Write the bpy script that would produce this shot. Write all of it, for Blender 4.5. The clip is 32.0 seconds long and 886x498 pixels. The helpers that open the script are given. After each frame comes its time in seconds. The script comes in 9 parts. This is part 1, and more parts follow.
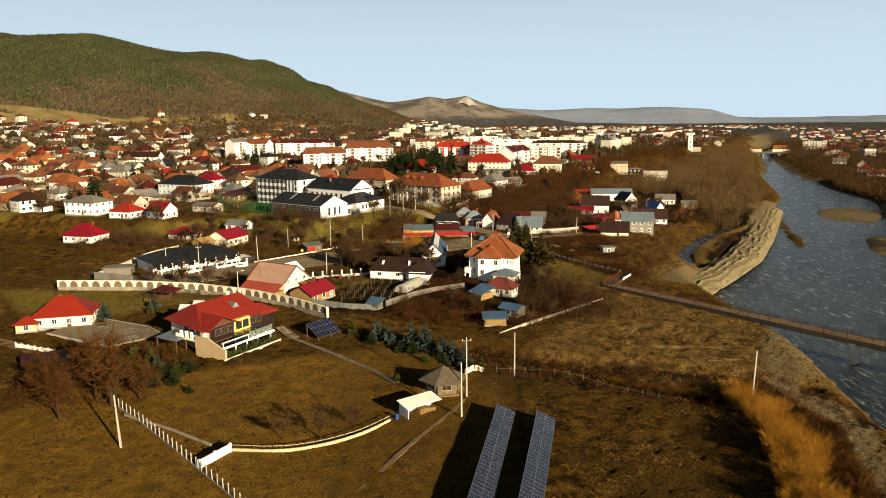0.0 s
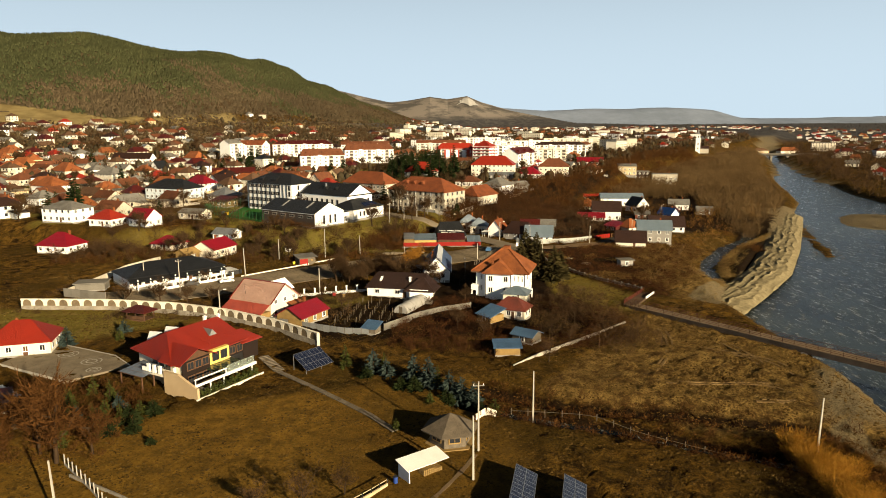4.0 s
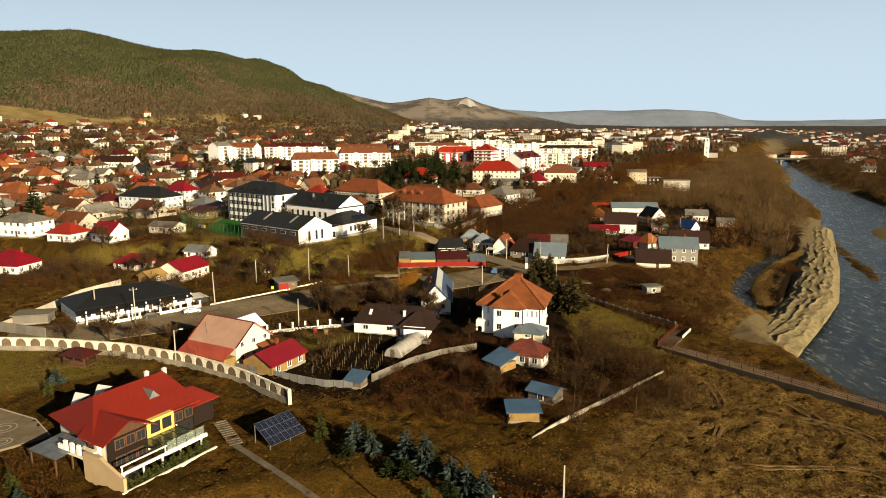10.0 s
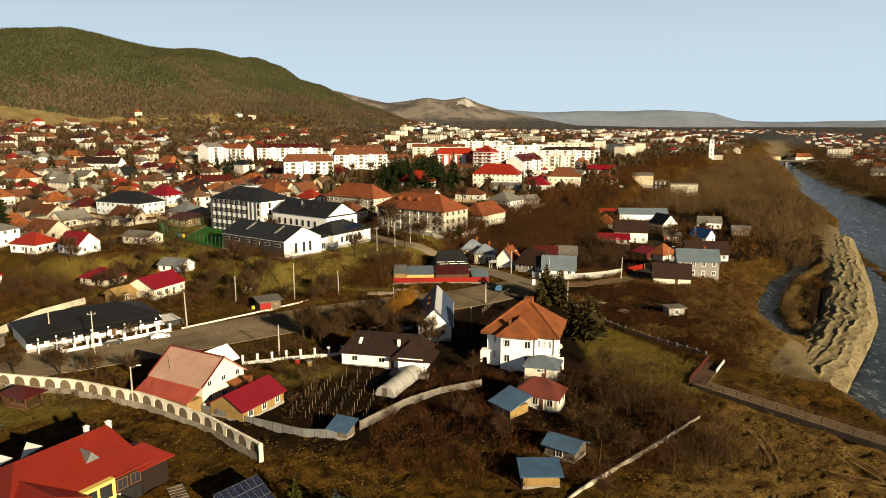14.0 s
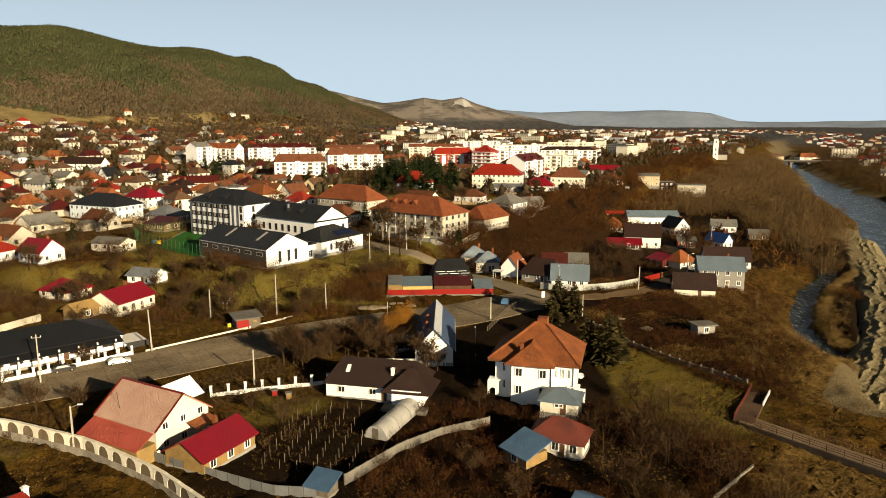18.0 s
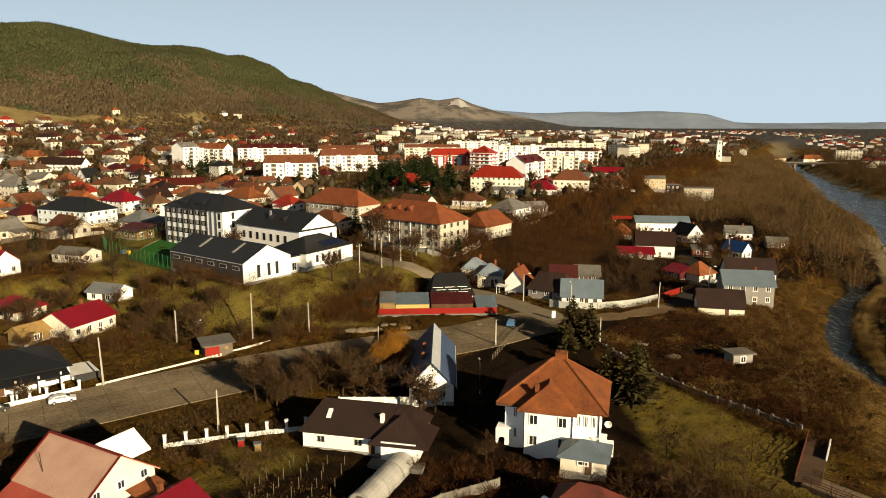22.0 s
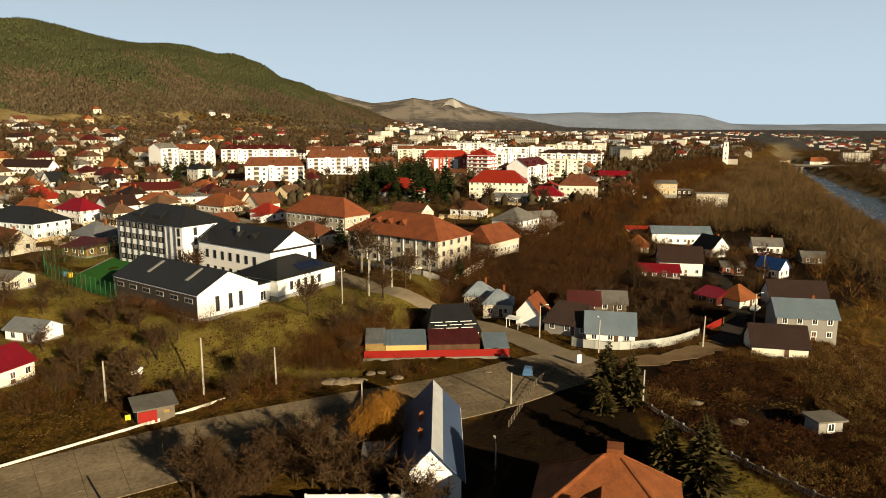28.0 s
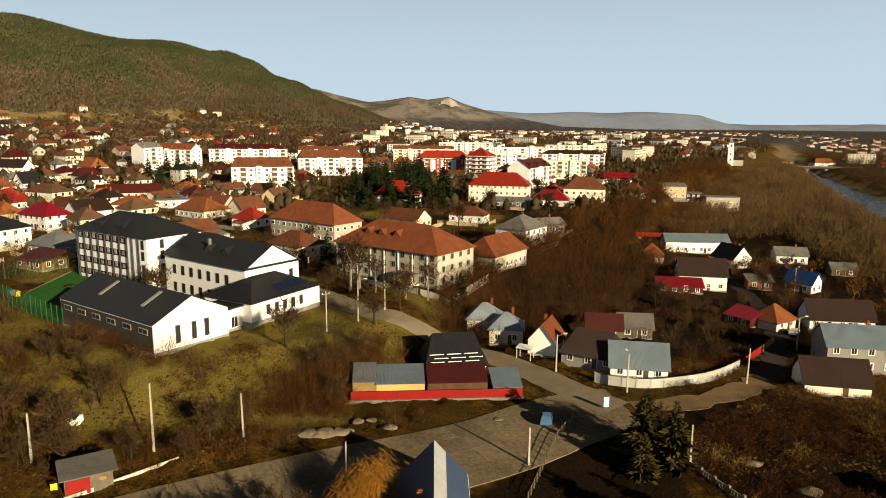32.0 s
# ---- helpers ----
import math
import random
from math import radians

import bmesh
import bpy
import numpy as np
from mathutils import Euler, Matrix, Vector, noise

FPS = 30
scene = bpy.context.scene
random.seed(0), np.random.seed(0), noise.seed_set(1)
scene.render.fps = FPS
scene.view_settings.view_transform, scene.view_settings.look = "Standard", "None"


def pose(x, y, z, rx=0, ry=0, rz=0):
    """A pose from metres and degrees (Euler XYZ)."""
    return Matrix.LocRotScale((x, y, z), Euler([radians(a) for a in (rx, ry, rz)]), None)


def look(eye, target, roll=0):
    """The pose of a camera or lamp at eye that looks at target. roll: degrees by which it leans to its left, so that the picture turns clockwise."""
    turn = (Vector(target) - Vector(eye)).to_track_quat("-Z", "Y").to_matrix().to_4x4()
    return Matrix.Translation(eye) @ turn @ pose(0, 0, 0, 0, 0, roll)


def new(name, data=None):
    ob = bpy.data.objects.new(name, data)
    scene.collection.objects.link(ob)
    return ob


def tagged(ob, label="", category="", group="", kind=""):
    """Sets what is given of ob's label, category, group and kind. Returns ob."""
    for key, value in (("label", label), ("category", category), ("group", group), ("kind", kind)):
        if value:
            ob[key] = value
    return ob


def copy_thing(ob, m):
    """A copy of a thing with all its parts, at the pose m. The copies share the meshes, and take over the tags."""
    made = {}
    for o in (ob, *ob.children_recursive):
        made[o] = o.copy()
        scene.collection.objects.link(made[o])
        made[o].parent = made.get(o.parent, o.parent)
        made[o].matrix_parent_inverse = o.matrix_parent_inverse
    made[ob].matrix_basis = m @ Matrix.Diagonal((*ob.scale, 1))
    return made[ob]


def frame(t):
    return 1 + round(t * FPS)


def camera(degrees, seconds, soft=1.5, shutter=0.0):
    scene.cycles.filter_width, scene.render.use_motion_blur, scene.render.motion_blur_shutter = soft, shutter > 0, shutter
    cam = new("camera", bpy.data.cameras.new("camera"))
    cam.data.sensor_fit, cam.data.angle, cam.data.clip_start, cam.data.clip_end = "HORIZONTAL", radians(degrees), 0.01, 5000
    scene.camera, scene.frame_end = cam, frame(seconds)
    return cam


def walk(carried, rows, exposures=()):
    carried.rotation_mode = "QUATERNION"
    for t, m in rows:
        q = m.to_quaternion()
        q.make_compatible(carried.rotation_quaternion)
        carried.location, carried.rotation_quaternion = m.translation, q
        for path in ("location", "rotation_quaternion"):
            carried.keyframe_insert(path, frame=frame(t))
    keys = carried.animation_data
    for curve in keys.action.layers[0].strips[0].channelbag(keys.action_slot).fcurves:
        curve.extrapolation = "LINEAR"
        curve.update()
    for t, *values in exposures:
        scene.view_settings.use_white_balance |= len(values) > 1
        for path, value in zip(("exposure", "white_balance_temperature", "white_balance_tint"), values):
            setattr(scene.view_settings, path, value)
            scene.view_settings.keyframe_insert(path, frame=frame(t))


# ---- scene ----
cam = camera(65.0, 32.0, soft=0.9)
PATH = [
    (0, (1.182, 0.903, 51.96), (1.211, 2.871, 51.601), -0.5),
    (1, (1.062, 5.912, 52.026), (1.09, 7.879, 51.668), -0.4),
    (2, (0.745, 11.061, 52.163), (0.774, 13.029, 51.806), -0.4),
    (3, (0.472, 16.021, 52.316), (0.5, 17.988, 51.958), -0.4),
    (3.5, (0.393, 18.499, 52.386), (0.421, 20.466, 52.028), -0.4),
    (5.5, (0.374, 28.231, 52.781), (0.403, 30.198, 52.422), -0.3),
    (6, (0.411, 30.584, 52.841), (0.44, 32.551, 52.482), -0.2),
    (6.5, (0.486, 33.035, 52.872), (0.514, 35.002, 52.513), -0.2),
    (7.5, (0.467, 38.092, 53.007), (0.496, 40.059, 52.649), -0.3),
    (8.5, (0.428, 43.235, 53.342), (0.46, 45.203, 52.984), -0.2),
    (9, (0.4, 45.732, 53.492), (0.432, 47.7, 53.134), -0.1),
    (9.5, (0.449, 48.199, 53.644), (0.48, 50.167, 53.287), -0.2),
    (10.5, (0.528, 53.237, 54.029), (0.56, 55.205, 53.673), -0.1),
    (11.5, (0.47, 58.307, 54.288), (0.504, 60.275, 53.932), -0.1),
    (12.5, (0.386, 63.497, 54.431), (0.422, 65.465, 54.074), -0.1),
    (13, (0.369, 66.106, 54.469), (0.405, 68.074, 54.113), -0.1),
    (13.5, (0.326, 68.683, 54.468), (0.364, 70.651, 54.112), -0.0),
    (14.5, (0.243, 73.777, 54.338), (0.282, 75.744, 53.982), -0.0),
    (16.5, (0.054, 83.971, 53.466), (0.098, 85.939, 53.11), 0.0),
    (17.5, (-0.015, 89.09, 53.179), (0.032, 91.058, 52.824), 0.0),
    (18.5, (-0.081, 94.192, 52.9), (-0.032, 96.16, 52.546), 0.0),
    (19, (-0.095, 96.745, 52.828), (-0.044, 98.712, 52.475), 0.1),
    (19.5, (-0.182, 99.324, 52.775), (-0.128, 101.292, 52.421), 0.1),
    (20.5, (-0.276, 104.503, 52.69), (-0.22, 106.47, 52.336), 0.2),
    (21.5, (-0.187, 109.683, 52.66), (-0.128, 111.651, 52.306), 0.2),
    (22.5, (-0.142, 114.887, 52.665), (-0.081, 116.855, 52.312), 0.1),
    (23, (-0.141, 117.552, 52.692), (-0.078, 119.52, 52.339), 0.1),
    (23.5, (-0.212, 120.247, 52.713), (-0.148, 122.214, 52.361), 0.2),
    (24.5, (-0.346, 125.574, 52.715), (-0.279, 127.542, 52.363), 0.1),
    (25.5, (-0.431, 130.678, 52.646), (-0.36, 132.646, 52.293), 0.2),
    (27.5, (-0.493, 141.445, 52.603), (-0.416, 143.413, 52.251), 0.2),
    (28, (-0.507, 144.094, 52.628), (-0.429, 146.061, 52.276), 0.3),
    (28.5, (-0.54, 146.732, 52.62), (-0.461, 148.699, 52.268), 0.3),
    (29.5, (-0.595, 152.09, 52.549), (-0.513, 154.057, 52.196), 0.3),
    (30.5, (-0.609, 157.562, 52.511), (-0.524, 159.529, 52.158), 0.3),
    (31, (-0.583, 160.299, 52.515), (-0.496, 162.266, 52.161), 0.4),
    (32, (-0.718, 165.911, 52.564), (-0.627, 167.877, 52.21), 0.5),
]
walk(cam, [(t, look(eye, target, roll)) for t, eye, target, roll in PATH], exposures=((0.0, 1.22), (9.0, 1.19), (17.0, 1.13), (24.0, 1.06), (32.0, 1.05)))

# ---- world, sun ----
SUN_EL, SUN_DIR = radians(16.5), Vector((0.602, -0.799, 0.0))
world = bpy.data.worlds.new("sky")
scene.world = world
world.use_nodes = True
wn = world.node_tree.nodes
sky = wn.new("ShaderNodeTexSky")
sky.sky_type = "NISHITA"
sky.sun_disc = False
sky.sun_elevation, sky.sun_rotation = SUN_EL, math.atan2(SUN_DIR.x, SUN_DIR.y)
sky.air_density, sky.dust_density, sky.ozone_density = 0.4, 0.0, 1.0
wn["Background"].inputs[1].default_value = 0.0031
haze = wn.new("ShaderNodeMix")
haze.data_type = "RGBA"
hv_co, hv_sep, hv_map = wn.new("ShaderNodeTexCoord"), wn.new("ShaderNodeSeparateXYZ"), wn.new("ShaderNodeMapRange")
hv_map.interpolation_type = "SMOOTHSTEP"
hv_map.inputs["From Min"].default_value, hv_map.inputs["From Max"].default_value = 0.02, 0.6
hv_map.inputs["To Min"].default_value, hv_map.inputs["To Max"].default_value = 0.86, 0.0
world.node_tree.links.new(hv_co.outputs["Generated"], hv_sep.inputs[0])
world.node_tree.links.new(hv_sep.outputs["Z"], hv_map.inputs["Value"])
world.node_tree.links.new(hv_map.outputs["Result"], haze.inputs["Factor"])
haze.inputs[7].default_value = (99.5, 123.0, 140.5, 1)  # winter haze, thinning upwards
world.node_tree.links.new(sky.outputs[0], haze.inputs[6])
world.node_tree.links.new(haze.outputs[2], wn["Background"].inputs[0])
sun = new("sun", bpy.data.lights.new("sun", "SUN"))
sun.data.energy, sun.data.angle, sun.data.color = 5.0, radians(0.5), (1.0, 0.80, 0.50)
sd = Vector((SUN_DIR.x * math.cos(SUN_EL), SUN_DIR.y * math.cos(SUN_EL), math.sin(SUN_EL)))
sun.matrix_world = look(sd * 400, (0, 0, 0))


# ---- materials ----
MATS = {}


def nodes_of(name):
    m = bpy.data.materials.new(name)
    m.use_nodes = True
    return m, m.node_tree.nodes, m.node_tree.links, m.node_tree.nodes["Principled BSDF"]


def noise_node(n, l, vec, scale, detail=3.0, rough=0.6):
    t = n.new("ShaderNodeTexNoise")
    t.inputs["Scale"].default_value, t.inputs["Detail"].default_value, t.inputs["Roughness"].default_value = scale, detail, rough
    l.new(vec, t.inputs["Vector"])
    return t.outputs["Fac"]


def ramp(n, l, fac, lo, hi):
    r = n.new("ShaderNodeMapRange")
    r.inputs["From Min"].default_value, r.inputs["From Max"].default_value = lo, hi
    l.new(fac, r.inputs["Value"])
    return r.outputs["Result"]


def mix(n, l, fac, a, b):
    m = n.new("ShaderNodeMix")
    m.data_type = "RGBA"
    if isinstance(fac, (int, float)):
        m.inputs["Factor"].default_value = fac
    else:
        l.new(fac, m.inputs["Factor"])
    for k, v in (("A", a), ("B", b)):
        sock = [s for s in m.inputs if s.name == k and s.type == "RGBA"][0]
        if isinstance(v, tuple):
            sock.default_value = (*v, 1)
        else:
            l.new(v, sock)
    return [s for s in m.outputs if s.type == "RGBA"][0]


def mat(name, c1, c2=None, rough=0.8, s1=0.35, s2=6.0, bump=0.3, bscale=12.0, metal=0.0, rnd=0.12, island=False, ribs=0.0, rib_axis=0):
    """A weathered surface: two colours mixed at two scales, fine relief, a little change from object to object."""
    if name in MATS:
        return MATS[name]
    m, n, l, b = nodes_of(name)
    c2 = c2 or tuple(v * 0.72 for v in c1)
    pos = n.new("ShaderNodeNewGeometry")
    a = noise_node(n, l, pos.outputs["Position"], s1, 2.0)
    c = noise_node(n, l, pos.outputs["Position"], s2, 4.0, 0.7)
    mul = n.new("ShaderNodeMath")
    mul.operation = "ADD"
    l.new(a, mul.inputs[0]), l.new(c, mul.inputs[1])
    col = mix(n, l, ramp(n, l, mul.outputs[0], 0.72, 1.28), c1, c2)
    if rnd:
        hsv = n.new("ShaderNodeHueSaturation")
        if island:
            r = pos.outputs["Random Per Island"]
        else:
            r = n.new("ShaderNodeObjectInfo").outputs["Random"]
        mr = n.new("ShaderNodeMapRange")
        mr.inputs["To Min"].default_value, mr.inputs["To Max"].default_value = 1 - rnd, 1 + rnd
        l.new(r, mr.inputs["Value"])
        l.new(mr.outputs["Result"], hsv.inputs["Value"])
        l.new(col, hsv.inputs["Color"])
        col = hsv.outputs["Color"]
    l.new(col, b.inputs["Base Color"])
    b.inputs["Roughness"].default_value, b.inputs["Metallic"].default_value = rough, metal
    b.inputs["Specular IOR Level"].default_value = 0.02 if rough >= 0.9 else 0.2 if rough >= 0.45 and not metal else 0.5
    if bump:
        bn = n.new("ShaderNodeBump")
        bn.inputs["Strength"].default_value, bn.inputs["Distance"].default_value = bump, 0.05
        l.new(noise_node(n, l, pos.outputs["Position"], bscale, 3.0), bn.inputs["Height"])
        last = bn
        if ribs:
            tc = n.new("ShaderNodeTexCoord")
            w = n.new("ShaderNodeTexWave")
            w.bands_direction = "XYZ"[rib_axis]
            w.inputs["Scale"].default_value = ribs
            l.new(tc.outputs["Object"], w.inputs["Vector"])
            b2 = n.new("ShaderNodeBump")
            b2.inputs["Strength"].default_value, b2.inputs["Distance"].default_value = 0.6, 0.06
            l.new(w.outputs["Fac"], b2.inputs["Height"])
            l.new(bn.outputs["Normal"], b2.inputs["Normal"])
            last = b2
        l.new(last.outputs["Normal"], b.inputs["Normal"])
    MATS[name] = m
    return m


def glass_mat(name, tint):
    m, n, l, b = nodes_of(name)
    b.inputs["Base Color"].default_value = (*tint, 1)
    b.inputs["Roughness"].default_value = 0.22
    b.inputs["Specular IOR Level"].default_value = 0.4
    MATS[name] = m
    return m


M_GLASS = glass_mat("window_glass", (0.02, 0.022, 0.026))
M_PV = glass_mat("solar_cells", (0.00888, 0.01332, 0.0333))
M_WHITE = mat("white_plaster", (0.80, 0.80, 0.80), (0.68, 0.68, 0.67), 0.85, 0.2, 3, 0.15)
M_CREAM = mat("cream_plaster", (0.68, 0.64, 0.54), (0.56, 0.52, 0.43), 0.85, 0.2, 3, 0.15)
M_BEIGE = mat("grey_beige_plaster", (0.44, 0.41, 0.34), (0.34, 0.31, 0.255), 0.9, 0.2, 3, 0.2)
M_PANEL = mat("pale_fence_panel", (0.36, 0.37, 0.35), (0.29, 0.30, 0.28), 0.8)
M_YELLOW = mat("yellow_plaster", (0.46, 0.35, 0.12), (0.36, 0.27, 0.10), 0.85)
M_OCHRE = mat("pale_ochre_plaster", (0.52, 0.42, 0.26), (0.40, 0.32, 0.20), 0.85, 0.2, 3, 0.15)
M_GREY = mat("grey_render", (0.2642, 0.2516, 0.2327), (0.1887, 0.1824, 0.1698), 0.9)
M_BLUE = mat("pale_blue_plaster", (0.3108, 0.4292, 0.5032), (0.2664, 0.37, 0.444), 0.85)
M_STONE = mat("rough_stone", (0.2893, 0.2642, 0.2201), (0.151, 0.1321, 0.1069), 0.95, 0.6, 5, 0.9, 4)
M_CONC = mat("weathered_concrete", (0.1812, 0.1711, 0.151), (0.1208, 0.1107, 0.09561), 0.95, 0.25, 4, 0.5, 8)
# dark blotches cover both stains and tree shadows on the slabs
M_SLAB = mat("road_slab_concrete", (0.225, 0.180, 0.122), (0.085, 0.066, 0.044), 0.95, 0.09, 1.6, 0.5, 6, rnd=0.13)
M_POLE = mat("pale_concrete_pole", (0.367, 0.3434, 0.296), (0.2842, 0.2664, 0.2309), 0.9)
M_WOOD = mat("brown_wood", (0.1069, 0.05346, 0.02831), (0.05661, 0.03145, 0.01887), 0.8, 1, 9, 0.5)
M_GREYWOOD = mat("weathered_wood", (0.1573, 0.1321, 0.1006), (0.08177, 0.06919, 0.05346), 0.9, 1, 9, 0.5)
M_OCHREWOOD = mat("ochre_wood", (0.2642, 0.1761, 0.0629), (0.1761, 0.1132, 0.04403), 0.8, 1, 9, 0.4)
M_RED = mat("bright_red_metal_roof", (0.254, 0.02198, 0.01074), (0.2051, 0.01954, 0.01074), 0.45, 0.3, 5, 0.1, ribs=9)
M_CRIM = mat("crimson_metal_roof", (0.1954, 0.005861, 0.01465), (0.1563, 0.005861, 0.01368), 0.45, 0.3, 5, 0.1, ribs=9)
M_PINK = mat("faded_pink_metal_roof", (0.46, 0.30, 0.235), (0.36, 0.21, 0.16), 0.6, 0.3, 5, 0.2, ribs=9)
M_DKRED = mat("dark_red_metal_roof", (0.06642, 0.01038, 0.008303), (0.04567, 0.008303, 0.007474), 0.5, 0.3, 5, 0.15, ribs=9)
M_BROWN = mat("dark_brown_tile_roof", (0.030, 0.014, 0.010), (0.019, 0.010, 0.008), 0.6, 0.3, 5, 0.3, ribs=9)
M_BLACK = mat("anthracite_metal_roof", (0.0151, 0.0161, 0.01812), (0.01107, 0.01157, 0.01308), 0.5, 0.3, 5, 0.2, ribs=6)
M_TERRA = mat("orange_clay_tile_roof", (0.255, 0.082, 0.024), (0.135, 0.043, 0.017), 0.85, 0.4, 3, 0.5, 8, ribs=11)
M_OLDTILE = mat("old_rust_tile_roof", (0.145, 0.055, 0.028), (0.088, 0.037, 0.022), 0.9, 0.4, 3, 0.6, 8, ribs=11)
M_HOSPTILE = mat("rust_red_tile_roof", (0.20, 0.062, 0.026), (0.12, 0.042, 0.022), 0.9, 0.4, 3, 0.6, 8, ribs=11)
M_PALETIN = mat("pale_blue_tin_roof", (0.24, 0.29, 0.34), (0.15, 0.185, 0.23), 0.5, 0.4, 4, 0.2, metal=0.1, ribs=5)
M_BRTILE = mat("brownish_tile_roof", (0.108, 0.06227, 0.03736), (0.07057, 0.04151, 0.02698), 0.9, 0.4, 3, 0.6, 8)
M_TIN = mat("grey_tin_roof", (0.2264, 0.239, 0.2516), (0.1573, 0.1635, 0.1698), 0.4, 0.4, 4, 0.2, metal=0.35, ribs=5)
M_BLUETIN = mat("blue_grey_tin_roof", (0.14, 0.185, 0.23), (0.10, 0.135, 0.17), 0.5, 0.4, 4, 0.2, metal=0.1, ribs=5)
M_ASB = mat("asbestos_sheet_roof", (0.1761, 0.1698, 0.1573), (0.1132, 0.1069, 0.09753), 0.95, 0.4, 3, 0.4, 8, ribs=7)
M_REDPAINT = mat("bright_red_paint", (0.22, 0.009, 0.006), (0.17, 0.009, 0.006), 0.5)
M_WPAINT = mat("white_paint", (0.74, 0.74, 0.73), (0.62, 0.62, 0.60), 0.6)
M_DARK = mat("dark_metal", (0.02201, 0.02139, 0.02139), None, 0.5, metal=0.3)
M_BARK = mat("bare_bark", (0.046, 0.030, 0.018), (0.028, 0.018, 0.011), 0.95, 1, 8, 0.6)
M_BIRCH = mat("pale_birch_bark", (0.2038, 0.1857, 0.154), (0.1268, 0.1087, 0.08606), 0.9, 1, 8, 0.4)
M_TWIG = mat("bare_twigs", (0.068, 0.040, 0.020), (0.030, 0.018, 0.009), 0.95, 0.15, 2, 0, rnd=0.3, island=True)
M_RUST = mat("rusty_shrub_twigs", (0.074, 0.033, 0.010), (0.034, 0.015, 0.005), 0.95, 0.08, 1, 0, rnd=0.3, island=True)
# shrub twigs again, darkened for the shade inside the scrub
M_SHADESCRUB = mat("shade_dark_scrub_twigs", (0.062, 0.026, 0.010), (0.022, 0.010, 0.005), 0.95, 0.15, 1, 0, rnd=0.4, island=True)
M_REED = mat("straw_reeds", (0.23, 0.155, 0.055), (0.11, 0.068, 0.024), 0.95, 0.3, 1.5, 0, rnd=0.3, island=True)
M_THICKET = mat("dark_thicket_twigs", (0.060, 0.028, 0.011), (0.024, 0.012, 0.006), 0.95, 0.06, 1, 0, rnd=0.45, island=True)
M_GOLDSCRUB = mat("orange_brown_willow_twigs", (0.155, 0.080, 0.021), (0.080, 0.040, 0.012), 0.95, 0.1, 1, 0, rnd=0.35, island=True)
M_WILLOW = mat("yellow_willow_twigs", (0.31, 0.150, 0.020), (0.165, 0.078, 0.011), 0.9, 0.3, 2, 0, rnd=0.3, island=True)
M_FIR = mat("dark_fir_needles", (0.017, 0.026, 0.008), (0.008, 0.013, 0.005), 0.9, 0.4, 3, 0, rnd=0.3, island=True)
M_SPRUCE = mat("blue_spruce_needles", (0.040, 0.055, 0.050), (0.017, 0.026, 0.024), 0.9, 0.5, 3, 0, rnd=0.25, island=True)
M_THUJA = mat("yellow_green_needles", (0.04987, 0.05403, 0.01247), (0.02494, 0.03117, 0.00831), 0.9, 0.5, 3, 0, rnd=0.25, island=True)
M_DRYGRASS = mat("dry_grass_blades", (0.165, 0.105, 0.032), (0.080, 0.048, 0.016), 0.95, 0.12, 1.5, 0, rnd=0.35, island=True)
M_HFIR = mat("hill_conifers", (0.060, 0.064, 0.029), (0.041, 0.046, 0.022), 0.95, 0.012, 0.05, 0, rnd=0.12, island=True)
M_HDEC = mat("hill_bare_trees", (0.094, 0.071, 0.043), (0.064, 0.049, 0.030), 0.95, 0.01, 0.05, 0, rnd=0.14, island=True)
M_OLIVE = mat("olive_brown_twigs", (0.128, 0.084, 0.038), (0.060, 0.036, 0.015), 0.95, 0.03, 1, 0, rnd=0.4, island=True)
# trees of the plain, colour greyed for distance haze
M_PLAINTREE = mat("grey_brown_winter_trees", (0.046, 0.042, 0.038), (0.028, 0.026, 0.025), 0.95, 0.01, 0.1, 0, rnd=0.3, island=True)
M_BLUESHED = mat("blue_tin_roof", (0.060, 0.125, 0.225), (0.036, 0.078, 0.150), 0.5, 0.4, 4, 0.2, metal=0.1, ribs=5)
M_CAR = mat("white_car_paint", (0.75, 0.75, 0.74), None, 0.3, rnd=0.0)
M_CARBLUE = mat("blue_car_paint", (0.074, 0.1628, 0.3108), None, 0.3, rnd=0.0)
M_RUBBER = mat("black_rubber", (0.01258, 0.01258, 0.01258), None, 0.8)
M_PLASTIC = mat("milky_plastic_sheet", (0.36, 0.355, 0.34), (0.26, 0.255, 0.245), 0.45, 1, 5, 0.3)


